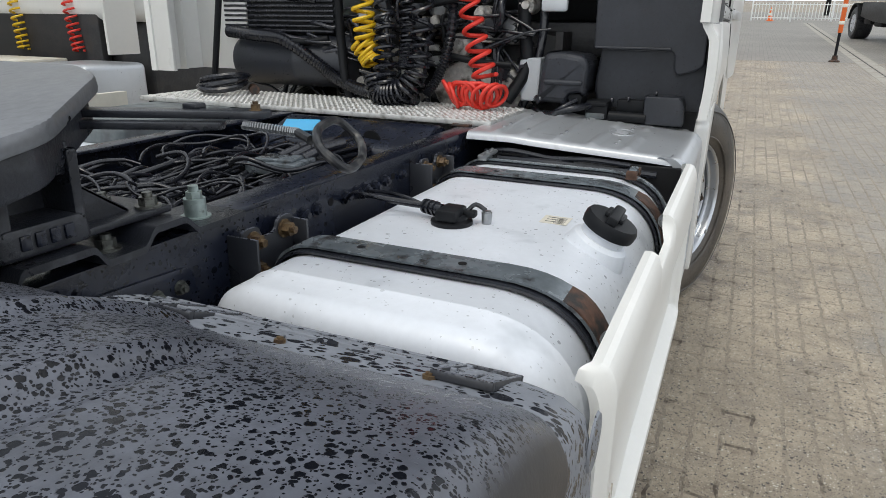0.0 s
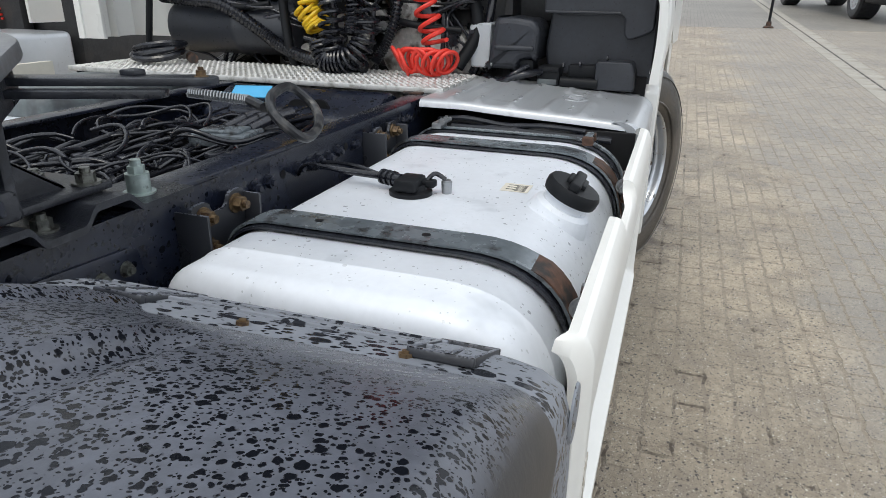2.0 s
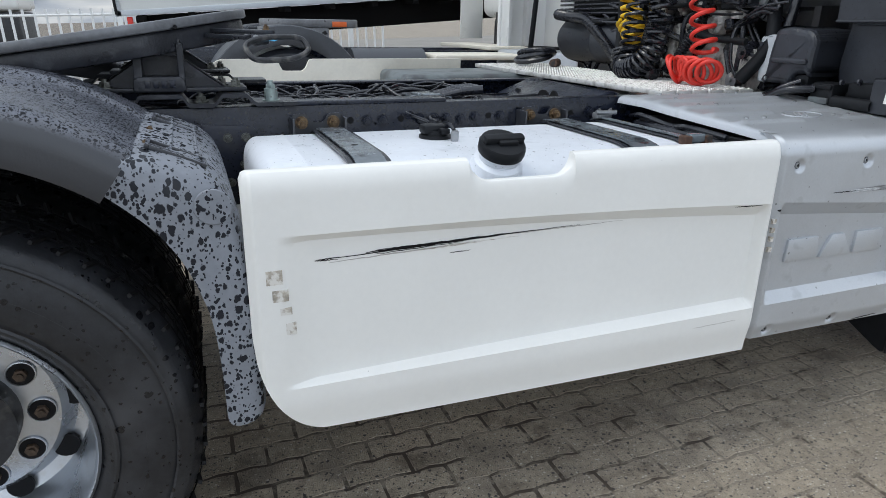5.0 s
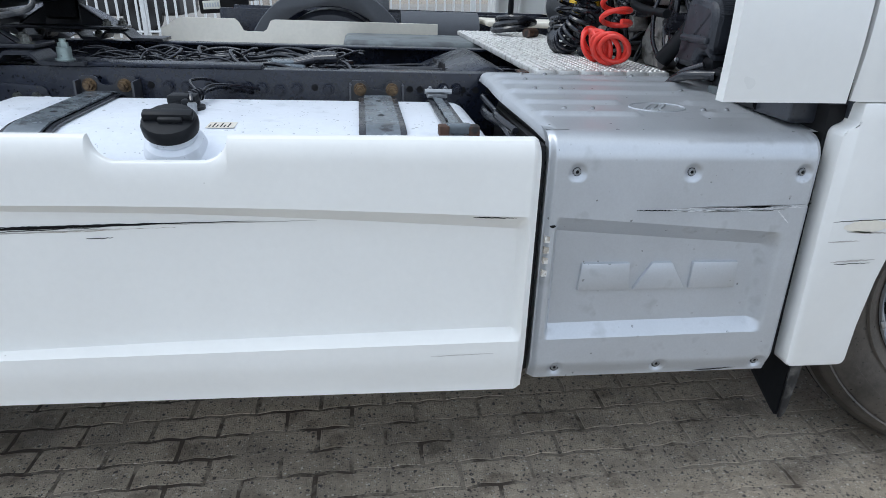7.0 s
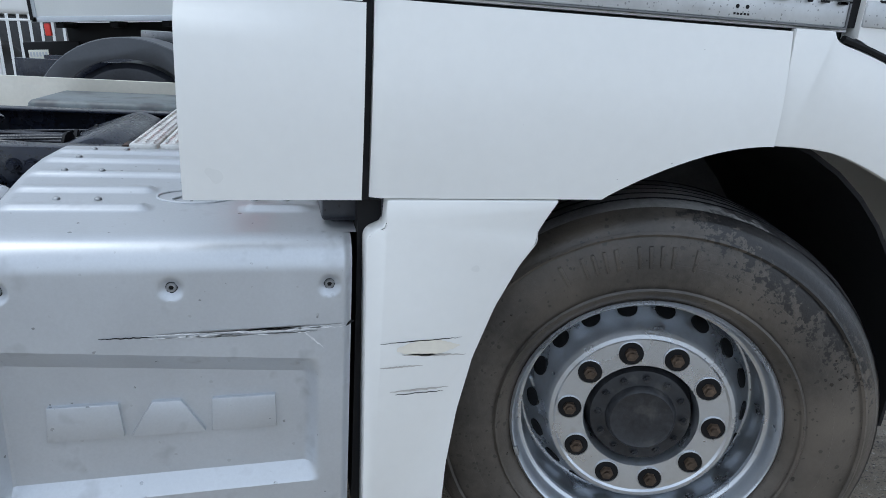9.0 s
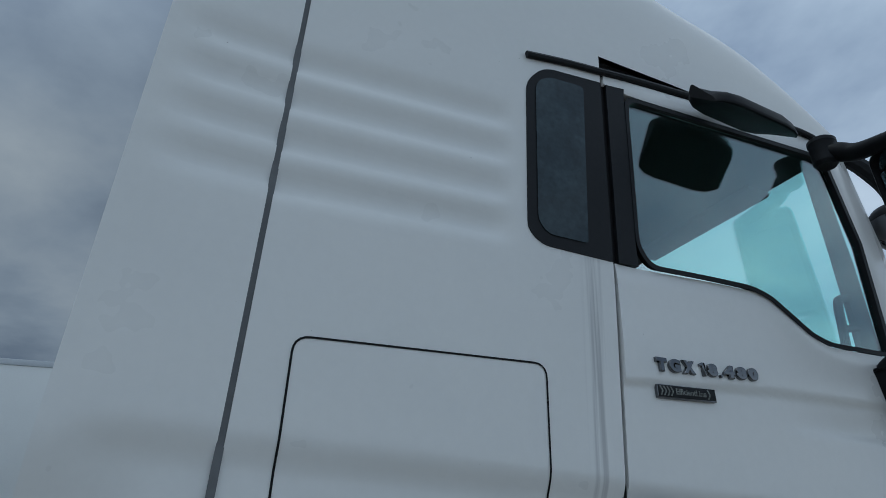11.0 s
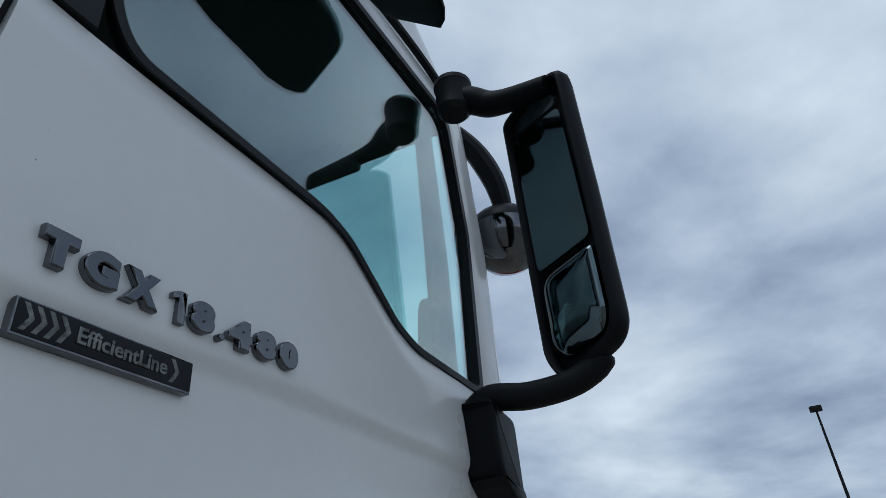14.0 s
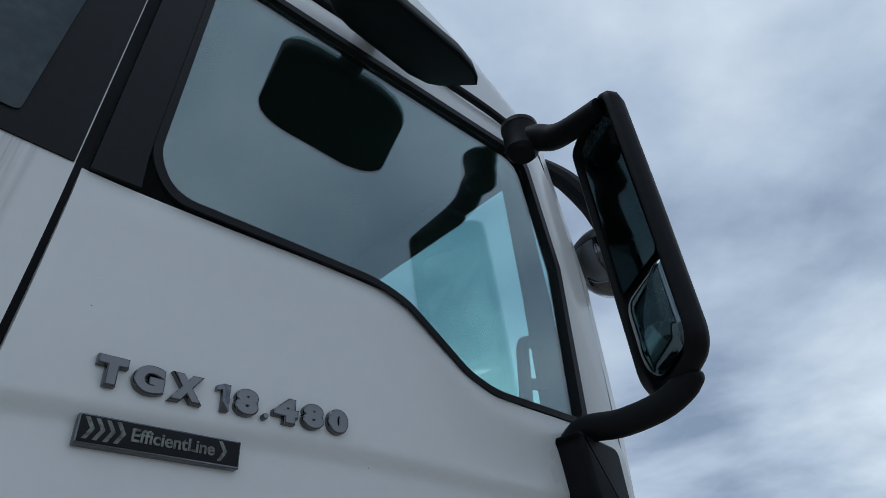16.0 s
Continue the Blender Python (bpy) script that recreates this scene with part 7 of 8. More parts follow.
for k in range(9):
    bm = nbm()
    cyl(bm, (-0.57, 0.72 + 0.035 * k, 1.0 + 0.02 * (k * 7 % 9)), (-0.545, 0.72 + 0.035 * k, 1.0 + 0.02 * (k * 7 % 9)), 0.009, n=6)
    part("bolt", bm, M_STEEL, bay)
# splash panel behind the front wheel
bm = nbm()
prism(bm, rounded([(0.03, 0.97), (0.42, 0.97), (0.45, 1.10), (0.43, 1.25), (0.40, 1.30), (0.30, 1.44), (0.03, 1.44)], [0.01, 0.02, 0.03, 0.02, 0.02, 0.02, 0.0]), -0.60, -0.55, 0.01, plane="yz")
box(bm, (-0.615, 0.06, 1.235), (-0.59, 0.40, 1.25), 0.005)
part("splash_panel", bm, M_BLACK, bay, "large dark plastic splash panel", 0)
bm = nbm()
prism(bm, rounded([(0.045, 1.44), (0.045, 1.19), (0.075, 1.172), (0.135, 1.152), (0.150, 1.175), (0.150, 1.225), (0.165, 1.240), (0.452, 1.243), (0.455, 1.44)], [0.0, 0.01, 0.01, 0.015, 0.01, 0.015, 0.01, 0.008, 0.0]), -0.645, -0.615, 0.006, plane="yz")
box(bm, (-0.655, 0.165, 1.243), (-0.635, 0.448, 1.252), 0.003)
part("splash_flap", bm, M_BLACK, bay, "overhanging dark plastic flap", 0)
bm = nbm()
box(bm, (-0.70, 0.368, 0.975), (-0.61, 0.457, 1.052), 0.012)
box(bm, (-0.706, 0.373, 1.03), (-0.66, 0.452, 1.046), 0.004)
lower_block = part("bracket_block", bm, M_SATIN, bay)
bm = nbm()
box(bm, (-0.708, 0.378, 0.983), (-0.698, 0.452, 1.004), 0.003)
part("grey_plate", bm, M_BOXGREY, lower_block)
bm = nbm()
box(bm, (-0.67, 0.235, 1.005), (-0.61, 0.342, 1.058), 0.008)
cyl(bm, (-0.69, 0.365, 0.995), (-0.69, 0.225, 0.993), 0.020, n=14)
part("bracket_block", bm, M_SATIN, bay)
bm = nbm()
prism(bm, rounded([(0.090, 0.972), (0.235, 0.972), (0.236, 1.078), (0.105, 1.078), (0.090, 1.04)], 0.010), -0.70, -0.60, 0.006, plane="yz")
part("bracket_block", bm, M_BLACK, bay)
for y, z in ((0.362, 1.055), (0.300, 1.062), (0.238, 1.06), (0.20, 1.088)):
    bm = nbm()
    lathe(bm, [(0.011, 0.0), (0.010, -0.006), (0.005, -0.009)], (-0.675, y, z), 12, "y")
    part("fixing", bm, M_CABLE, bay)
# air drier housing with pale box
bm = nbm()
prism(bm, rounded([(0.655, 1.035), (0.535, 1.035), (0.525, 1.072), (0.458, 1.078), (0.452, 1.185), (0.475, 1.215), (0.56, 1.228), (0.625, 1.222), (0.640, 1.15)], [0.006, 0.01, 0.012, 0.01, 0.03, 0.03, 0.02, 0.02, 0.03]), -0.72, -0.50, 0.022, plane="yz", seg=3)
box(bm, (-0.730, 0.47, 1.105), (-0.70, 0.625, 1.125), 0.008)
part("housing", bm, M_BLACK, bay, "black plastic housing with rain drops", 0)
bm = nbm()
box(bm, (-0.70, 0.47, 1.03), (-0.60, 0.535, 1.075), 0.015)
part("housing_foot", bm, M_SATIN, bay)
bm = nbm()
lathe(bm, [(0.007, 0.0), (0.006, -0.004), (0.002, -0.006)], (-0.722, 0.635, 1.05), 12, "y")
part("rivet", bm, M_STEEL, bay)
hose("hose_loop", [(-0.74, 0.62, 0.99), (-0.75, 0.57, 1.0), (-0.75, 0.53, 1.025), (-0.71, 0.49, 1.05)], 0.011, M_HOSE)
hose("hose_loop", [(-0.76, 0.64, 0.985), (-0.77, 0.58, 0.985), (-0.76, 0.54, 1.01), (-0.71, 0.51, 1.045)], 0.009, M_HOSE)
bm = nbm()
prism(bm, rounded([(0.66, 1.03), (0.735, 1.03), (0.745, 1.19), (0.70, 1.20), (0.655, 1.20)], 0.01), -0.66, -0.50, 0.008, plane="yz")
part("pale_box", bm, M_GREY, bay, "light grey plastic box")
# slatted cooler at the far side
bm = nbm()
box(bm, (-0.64, 1.62, 1.27), (-0.58, 2.26, 1.52), 0.01)
cooler = part("cooler", bm, M_SATIN, bay, "black slatted cooler")
for k in range(11):
    bm = nbm()
    box(bm, (-0.655, 1.63, 1.278 + 0.022 * k), (-0.635, 2.25, 1.289 + 0.022 * k), 0.003)
    part("slat", bm, M_CABLE, cooler)
bm = nbm()
lathe(bm, [(0.004, 1.50), (0.07, 1.505), (0.105, 1.53), (0.118, 1.57), (0.118, 1.80), (0.121, 1.805), (0.121, 1.83), (0.118, 1.835), (0.118, 2.14), (0.10, 2.18), (0.004, 2.20)], (-0.60, 0, 1.150), 32)
part("air_reservoir", bm, M_BLACK, bay, "black round air reservoir lying across")


hose("corrugated_pipe", [(-0.70, 2.19, 1.278), (-0.72, 2.02, 1.264), (-0.72, 1.865, 1.247), (-0.72, 1.685, 1.153), (-0.73, 1.568, 1.084), (-0.75, 1.423, 1.041), (-0.80, 1.25, 1.03), (-0.84, 1.12, 1.03)], 0.026, M_HOSE, "black corrugated pipe", True)
hose("corrugated_pipe", [(-0.70, 1.02, 1.45), (-0.72, 1.03, 1.25), (-0.76, 1.06, 1.12), (-0.80, 1.10, 1.04)], 0.020, M_HOSE, "", True)
hose("pipe", [(-0.72, 1.56, 1.47), (-0.72, 1.55, 1.25), (-0.74, 1.52, 1.08), (-0.72, 1.50, 0.99)], 0.020, M_SATIN)
hose("pipe", [(-0.62, 2.0, 1.05), (-0.66, 1.8, 1.10), (-0.66, 1.62, 1.13), (-0.62, 1.45, 1.10)], 0.018, M_HOSE)
hose("pipe", [(-0.60, 0.76, 1.46), (-0.62, 0.74, 1.30), (-0.64, 0.72, 1.16), (-0.70, 0.78, 1.03)], 0.026, M_SATIN)
hose("pipe", [(-0.58, 0.68, 1.46), (-0.60, 0.67, 1.30), (-0.62, 0.70, 1.10), (-0.62, 0.74, 1.0)], 0.018, M_HOSE)
hose("pipe", [(-0.60, 0.70, 1.0), (-0.74, 0.60, 0.99), (-0.76, 0.50, 1.02), (-0.70, 0.44, 1.03)], 0.014, M_HOSE)
hose("pipe", [(-0.56, 1.14, 1.30), (-0.60, 1.05, 1.22), (-0.58, 0.92, 1.24), (-0.56, 0.80, 1.30)], 0.022, M_RUSTY)
rng = random.Random(21)
for k in range(34):
    y = rng.uniform(0.62, 2.05)
    z = rng.uniform(1.0, 1.38)
    x = rng.uniform(-0.66, -0.52)
    hose("thin_hose", [(x, y, z), (x - rng.uniform(0, 0.06), y + rng.uniform(-0.14, 0.14), z + rng.uniform(-0.12, 0.12)), (x - rng.uniform(-0.02, 0.06), y + rng.uniform(-0.22, 0.22), z + rng.uniform(-0.18, 0.12)), (x, y + rng.uniform(-0.3, 0.3), max(0.99, z + rng.uniform(-0.25, 0.1)))], rng.choice((0.006, 0.008, 0.011)), rng.choice((M_HOSE, M_HOSE, M_CABLE)))
for k in range(26):
    y, z, x = rng.uniform(0.70, 1.95), rng.uniform(1.0, 1.32), rng.uniform(-0.58, -0.51)
    s1, s2 = rng.uniform(0.02, 0.06), rng.uniform(0.015, 0.05)
    bm = nbm()
    box(bm, (x - 0.03, y - s1, z - s2), (x + 0.03, y + s1, z + s2), 0.008, m=None)
    part("fitting", bm, rng.choice((M_DARK, M_SATIN, M_DARK, M_METAL_GRIME)), bay)
rng = random.Random(77)
for k in range(30):
    y, z, x = rng.uniform(0.72, 1.95), rng.uniform(1.14, 1.44), rng.uniform(-0.72, -0.64)
    up = rng.random() < 0.4
    dy, dz = (rng.uniform(-0.05, 0.05), rng.uniform(0.12, 0.3)) if up else (rng.uniform(0.15, 0.4), rng.uniform(-0.05, 0.05))
    hose("thin_hose", [(x, y - dy / 2, z - dz / 2), (x - 0.02, y - dy / 5 + rng.uniform(-0.03, 0.03), z - dz / 5), (x - 0.01, y + dy / 4, z + dz / 4 + rng.uniform(-0.03, 0.03)), (x + 0.10, y + dy / 2, min(1.5, z + dz / 2))], rng.choice((0.005, 0.007, 0.010, 0.014)), rng.choice((M_HOSE, M_CABLE, M_CABLE, M_SATIN)))
for k in range(34):
    y, z, x = rng.uniform(0.72, 1.55), rng.uniform(1.02, 1.42), rng.uniform(-0.655, -0.62)
    bm = nbm()
    if k % 2:
        cyl(bm, (x - 0.03, y, z), (x + 0.03, y, z), rng.uniform(0.012, 0.03), n=14)
        cyl(bm, (x - 0.04, y, z), (x - 0.03, y, z), rng.uniform(0.006, 0.011), n=6)
    else:
        w_, h_ = rng.uniform(0.015, 0.04), rng.uniform(0.012, 0.035)
        prism(bm, rounded([(y - w_, z - h_), (y + w_ * 0.8, z - h_), (y + w_, z + h_ * 0.6), (y - w_ * 0.4, z + h_)], 0.006), x - 0.02, x + 0.03, 0.003, plane="yz")
    part("fitting", bm, (M_METAL_GRIME, M_CABLE, M_BLACK, M_METAL_GRIME, M_CABLE, M_STEEL, M_BLACK)[k % 7], bay)
rng = random.Random(15)
for k, (y, z, r_) in enumerate(((0.80, 1.30, 0.055), (0.93, 1.36, 0.040), (1.02, 1.24, 0.050), (1.12, 1.38, 0.060), (0.74, 1.40, 0.035), (1.22, 1.30, 0.034), (1.50, 1.34, 0.045))):
    bm = nbm()
    lathe(bm, [(0.004, -0.062), (r_ * 0.45, -0.060), (r_ * 0.5, -0.045), (r_ * 0.9, -0.040), (r_, -0.028), (r_, 0.05)], (-0.56 - 0.02 * (k % 3), y, z), 22, "x")
    for q in range(5):
        a = q * 1.257 + k
        hexnut(bm, (-0.60 - 0.02 * (k % 3), y + r_ * 0.72 * math.cos(a), z + r_ * 0.72 * math.sin(a)), (-1, 0, 0), 0.006, 0.007)
    part("cast_cover", bm, M_METAL_GRIME if k % 3 else M_STEEL, bay, "grimy cast cover with bolts")
bm = nbm()
box(bm, (-0.655, 0.566, 1.375), (-0.63, 0.671, 1.425), 0.012)
part("white_plate", bm, M_GREY, bay)
# gear linkage pole and its hose ring at the far side
bm = nbm()
tube(bm, [(-0.90, 2.12, 1.08), (-0.92, 2.03, 1.46)], 0.014, 10)
part("support_pole", bm, M_SATIN, bay)
for k in range(3):
    bm = nbm()
    tube(bm, [(-0.90 + 0.09 * math.cos(a) + 0.01 * k, 2.08 + 0.11 * math.sin(a), 1.05 + 0.02 * math.cos(a + k) + 0.012 * k) for a in [i * 0.35 for i in range(18)]], 0.014, 8, closed=True)
    part("hose_ring", bm, M_HOSE, bay)
bm = nbm()
cyl(bm, (-0.86, 1.93, 1.028), (-0.80, 1.99, 1.028), 0.022, n=12)
part("rusty_coupling", bm, M_RUSTY, bay)

# coiled trailer hoses
part("yellow_coil_hose", coil([(-0.80, 1.40, 1.60), (-0.80, 1.39, 1.40), (-0.79, 1.385, 1.28), (-0.78, 1.38, 1.20)], 0.042, 9, 0.0085, 16, 7), M_YELLOW, truck, "bright yellow coiled air hose")
part("yellow_coil_hose", coil([(-0.79, 1.405, 1.25), (-0.78, 1.37, 1.20), (-0.78, 1.35, 1.17)], 0.05, 5, 0.0085, 16, 7), M_YELLOW, truck)
part("red_coil_hose", coil([(-0.84, 0.95, 1.60), (-0.84, 0.905, 1.42), (-0.845, 0.86, 1.25), (-0.85, 0.82, 1.13)], lambda f: 0.033 + 0.012 * f, 8, 0.0085, 20, 7), M_RED, truck, "bright red coiled air hose")
rr_ = random.Random(6)
for k in range(10):
    f = k / 9
    th = radians(-70 + 140 * f) + rr_.uniform(-0.25, 0.25)
    ax_, up_ = Vector((math.cos(th), -math.sin(th) * 0.8, rr_.uniform(0.1, 0.5))).normalized(), Vector((0, 0, 1))
    e1 = ax_.cross(up_).normalized()
    e2 = e1.cross(ax_).normalized()
    c_ = Vector((-0.865 - 0.02 * math.sin(math.pi * f), 0.765 + 0.20 * f, 1.064 + 0.008 * rr_.uniform(-1, 1)))
    rk = rr_.uniform(0.042, 0.052)
    bm = nbm()
    tube(bm, [c_ + (e1 * math.cos(a) + e2 * math.sin(a)) * rk for a in [i * math.pi / 14 for i in range(28)]], 0.0078, 8, closed=True)
    part("red_hose_loop", bm, M_RED, truck, "loop of the gathered red air hose", 80)
part("black_coil_cable", coil([(-0.84, 1.28, 1.60), (-0.85, 1.26, 1.36), (-0.87, 1.25, 1.20), (-0.88, 1.24, 1.08)], lambda f: 0.036 + 0.01 * f, 12, 0.0075, 16, 6), M_HOSE, truck, "black coiled electric cable")
part("black_coil_cable", coil([(-0.88, 1.29, 1.12), (-0.89, 1.27, 1.06), (-0.89, 1.22, 1.05), (-0.89, 1.15, 1.07), (-0.86, 1.11, 1.14), (-0.84, 1.10, 1.3), (-0.84, 1.10, 1.6)], 0.044, 22, 0.0075, 16, 6), M_HOSE, truck)
part("black_coil_cable", coil([(-0.82, 1.18, 1.6), (-0.82, 1.17, 1.3), (-0.84, 1.17, 1.15)], 0.03, 22, 0.006, 12, 6), M_HOSE, truck)

# ---- ground ----
bm = nbm()
vs = [bm.verts.new(p) for p in ((-600, -600, 0.0), (600, -600, 0.0), (600, 600, 0.0), (-600, 600, 0.0))]
bm.faces.new(vs)
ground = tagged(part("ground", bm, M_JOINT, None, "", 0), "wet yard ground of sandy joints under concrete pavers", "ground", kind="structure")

M_FARPAVE = bpy.data.materials.new("far_paving")
M_FARPAVE.use_nodes = True
n_, l_ = M_FARPAVE.node_tree.nodes, M_FARPAVE.node_tree.links
bs = n_["Principled BSDF"]
tcn = n_.new("ShaderNodeTexCoord")
brk = n_.new("ShaderNodeTexBrick")
brk.inputs["Scale"].default_value = 1.0
brk.inputs["Brick Width"].default_value, brk.inputs["Row Height"].default_value, brk.inputs["Mortar Size"].default_value = 0.21, 0.105, 0.004
brk.inputs["Color1"].default_value, brk.inputs["Color2"].default_value, brk.inputs["Mortar"].default_value = (0.240, 0.222, 0.194, 1), (0.205, 0.190, 0.167, 1), (0.13, 0.12, 0.106, 1)
l_.new(tcn.outputs["Object"], brk.inputs["Vector"])
nz = n_.new("ShaderNodeTexNoise")
nz.inputs["Scale"].default_value, nz.inputs["Detail"].default_value = 0.35, 6
l_.new(tcn.outputs["Object"], nz.inputs["Vector"])
rg = n_.new("ShaderNodeMapRange")
rg.inputs["From Min"].default_value, rg.inputs["From Max"].default_value, rg.inputs["To Min"].default_value, rg.inputs["To Max"].default_value = 0.3, 0.7, 0.86, 1.12
l_.new(nz.outputs["Fac"], rg.inputs["Value"])
sc = n_.new("ShaderNodeVectorMath")
sc.operation = "SCALE"
l_.new(brk.outputs["Color"], sc.inputs[0])
l_.new(rg.outputs[0], sc.inputs["Scale"])
l_.new(sc.outputs[0], bs.inputs["Base Color"])
bs.inputs["Roughness"].default_value = 0.6
bm = nbm()
for x0, x1, y0, y1 in ((-40, 90, -40, -6.02), (16.02, 90, -6.02, 4.0), (-40, -6.02, -6.02, 4.0), (-40, 90, 4.02, 40)):
    box(bm, (x0, y0, -0.03), (x1, y1, 0.0012))
tagged(part("pavement", bm, M_FARPAVE, None, "", 0), "grey-brown concrete block paving across the yard", "pavement", kind="structure")

LX, LY, GAP = 0.21, 0.105, 0.0075


def wave(x):
    """Stepped, interlocking joint line."""
    f = (x / (LX / 2)) % 1.0
    return 0.0075 * (ss(0.15, 0.35, f) - ss(0.65, 0.85, f) - 0.5)


def paver_verts(cx, cy, r):
    """One interlocking block: wavy long sides, worn uneven edges, a slight tilt."""
    h = r.uniform(0.0009, 0.0018)
    hx, hy = LX / 2 - GAP / 2, LY / 2 - GAP / 2
    ax, ay = r.uniform(-0.004, 0.004), r.uniform(-0.006, 0.006)
    loop_ = [(-hx, -hy), (-hx / 2, -hy), (0, -hy), (hx / 2, -hy), (hx, -hy), (hx, 0), (hx, hy), (hx / 2, hy), (0, hy), (-hx / 2, hy), (-hx, hy), (-hx, 0)]
    low_, top_ = [], []
    for x, y in loop_:
        jx, jy = r.uniform(-0.0050, 0.0050), r.uniform(-0.0050, 0.0050)
        px = cx + x + jx + 0.5 * wave((cy + y) * 2.0)
        py = cy + y + jy + wave(cx + x)
        low_.append((px, py, -0.012))
        k = 1 - 0.003 / max(abs(x), abs(y), 0.03)
        top_.append((px - jx * 0.5 - x * (1 - k), py - jy * 0.5 - y * (1 - k) * 1.4, h + ax * x + ay * y + r.uniform(-0.0008, 0.0004)))
    return low_ + top_


FACES = [(i, (i + 1) % 12, 12 + (i + 1) % 12, 12 + i) for i in range(12)] + [tuple(range(12, 24))]
pr = random.Random(8)
verts, faces, near = [], [], []
j0, j1 = int(-6.0 / LY), int(4.0 / LY)
for j in range(j0, j1):
    off = 0.5 * (j % 2)
    for i in range(int(-6.0 / LX), int(16.0 / LX)):
        cx, cy = (i + off) * LX, (j + 0.5) * LY
        if -2.9 < cx < 0.55 and -0.98 < cy < 0.40 and len(near) < 290:
            near.append((cx, cy))
            continue
        k = len(verts)
        verts += paver_verts(cx, cy, pr)
        faces += [tuple(k + q for q in f) for f in FACES]
me = bpy.data.meshes.new("paving_field")
me.from_pydata(verts, [], faces)
me.materials.append(M_PAVER)
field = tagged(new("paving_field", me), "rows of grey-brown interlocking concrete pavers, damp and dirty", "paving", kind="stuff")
units = []
for q in range(12):
    unit = bpy.data.meshes.new("paver")
    row = q % 2
    unit.from_pydata([(x - row * LX / 2, y - 0.5 * LY - row * LY, z) for x, y, z in paver_verts(row * LX / 2, (0.5 + row) * LY, random.Random(30 + q))], [], FACES)
    unit.materials.append(M_PAVER)
    units.append(unit)
for cx, cy in near:
    row = round(cy / LY - 0.5) % 2
    o = new("paver", units[row + 2 * pr.randrange(6)])
    o.parent = ground
    o.location = (cx, cy, pr.uniform(-0.0004, 0.0006))
# concrete gutter strip along the drive
kerb = thing("kerb", "pale concrete drain gutter of slabs flush with the paving", "kerb", None, kind="structure")
M_SLAB = mat("pale_concrete_slab", (0.37, 0.345, 0.30), 0.8, vary=0.16, scale=1.4, fine=70, bump=0.3, rnd=0.08, other=(0.27, 0.25, 0.215), other_at=(0.5, 0.7), other_scale=2.5)
slab_bm = nbm()
box(slab_bm, (0.004, -0.105, -0.03), (0.996, 0.105, 0.006), 0.004, 1)
slab = part("slab", slab_bm, M_SLAB, kerb, "", 0)


def gutter_y(x, f):
    """Across the gutter: f from its near (0) to its far edge (1)."""
    return -2.35 - 0.0168 * (x - 4.0) - f * (0.46 + 0.0025 * (x - 4.0))


slab.matrix_basis = pose(3.0, gutter_y(3.5, 0.24), 0, 0, 0, -0.95)
for k in range(44):
    for f in (0.24, 0.76):
        share("slab", slab, pose(4.0 + k, gutter_y(4.5 + k, f), 0, 0, 0, -0.95), kerb)
bm = nbm()
for k in range(110):
    x = 4.0 + 0.4 * k
    box(bm, (x, gutter_y(x, 0.5) - 0.018, -0.02), (x + 0.30, gutter_y(x, 0.5) + 0.018, 0.004))
tagged(part("drain_slot", bm, M_INK, kerb, "dark drain slots between the slabs", 0), kind="stuff")

# ---- far half of the tractor: left tank, panel and cover ----
bm = nbm()
box(bm, (-2.56, mirror_y(0.66), 0.28), (-1.35, mirror_y(0.05), 0.915), 0.08, 4)
part("far_fuel_tank", bm, M_TANK, truck)
bm = nbm()
sheet(bm, span(-2.62, -1.24, 70), 10, lambda x: 0.36, lambda x: 1.035 - 0.05 * (1 - ss(-2.62, -2.52, x)) - 0.06 * ss(-2.26, -2.22, x) * (1 - ss(-2.12, -2.08, x)), lambda x, z: mirror_y(0.02), 0.03)
part("far_side_panel", bm, M_CREAM, truck, "cream-white far side panel")
bm = nbm()
box(bm, (-1.72, mirror_y(0.50), 0.90), (-0.72, mirror_y(0.03), 0.985), 0.03, 3)
part("far_battery_cover", bm, M_BOXGREY, truck, "weathered grey far-side cover")

# ---- neighbouring tractor ----
NB = TILT @ Matrix.Scale(K, 4) @ Matrix.Translation((1.5, 4.55, 0.0))
nb = thing("parked_tractor", "second white tractor unit with dark grey mudguards, parked alongside", "truck", NB)
for y in (0.75, 1.5):
    bm = nbm()
    box(bm, (-4.4, y, 0.68), (0.5, y + 0.07, 0.96), 0.004)
    part("chassis_rail", bm, M_RAIL, nb)
for x0, ya in ((-3.38, 0.0), (-3.38, 1.66)):
    bm = nbm()
    prof = [(math.cos(radians(a)), math.sin(radians(a))) for a in range(0, 181, 8)]
    prism(bm, [(x0 + 0.69 * c, 0.53 + 0.66 * q) for c, q in prof] + [(x0 + 0.67 * c, 0.53 + 0.64 * q) for c, q in reversed(prof)], ya, ya + 0.64, 0.012, seg=3)
    prism(bm, [(x0 + 0.685 * c, 0.53 + 0.655 * q) for c, q in prof] + [(x0 + 0.54 * c, 0.53 + 0.50 * q) for c, q in reversed(prof)], ya - 0.004, ya + 0.02, 0.006)
    part("mudguard", bm, M_GUARD, nb, "dark grey rounded mudguard")
    bm = nbm()
    lathe(bm, [(0.28, 0.03), (0.34, 0.0), (0.46, 0.01), (0.50, 0.06), (0.50, 0.56), (0.46, 0.6), (0.28, 0.58)], (x0, ya + 0.02, 0.50), 40)
    part("tyre", bm, M_BLACK, nb)
bm = nbm()
cyl(bm, (-2.78, 0.30, 0.80), (-2.10, 0.30, 0.80), 0.20, n=28)
part("air_tank", bm, M_GUARD, nb, "grey cylindrical tank")
bm = nbm()
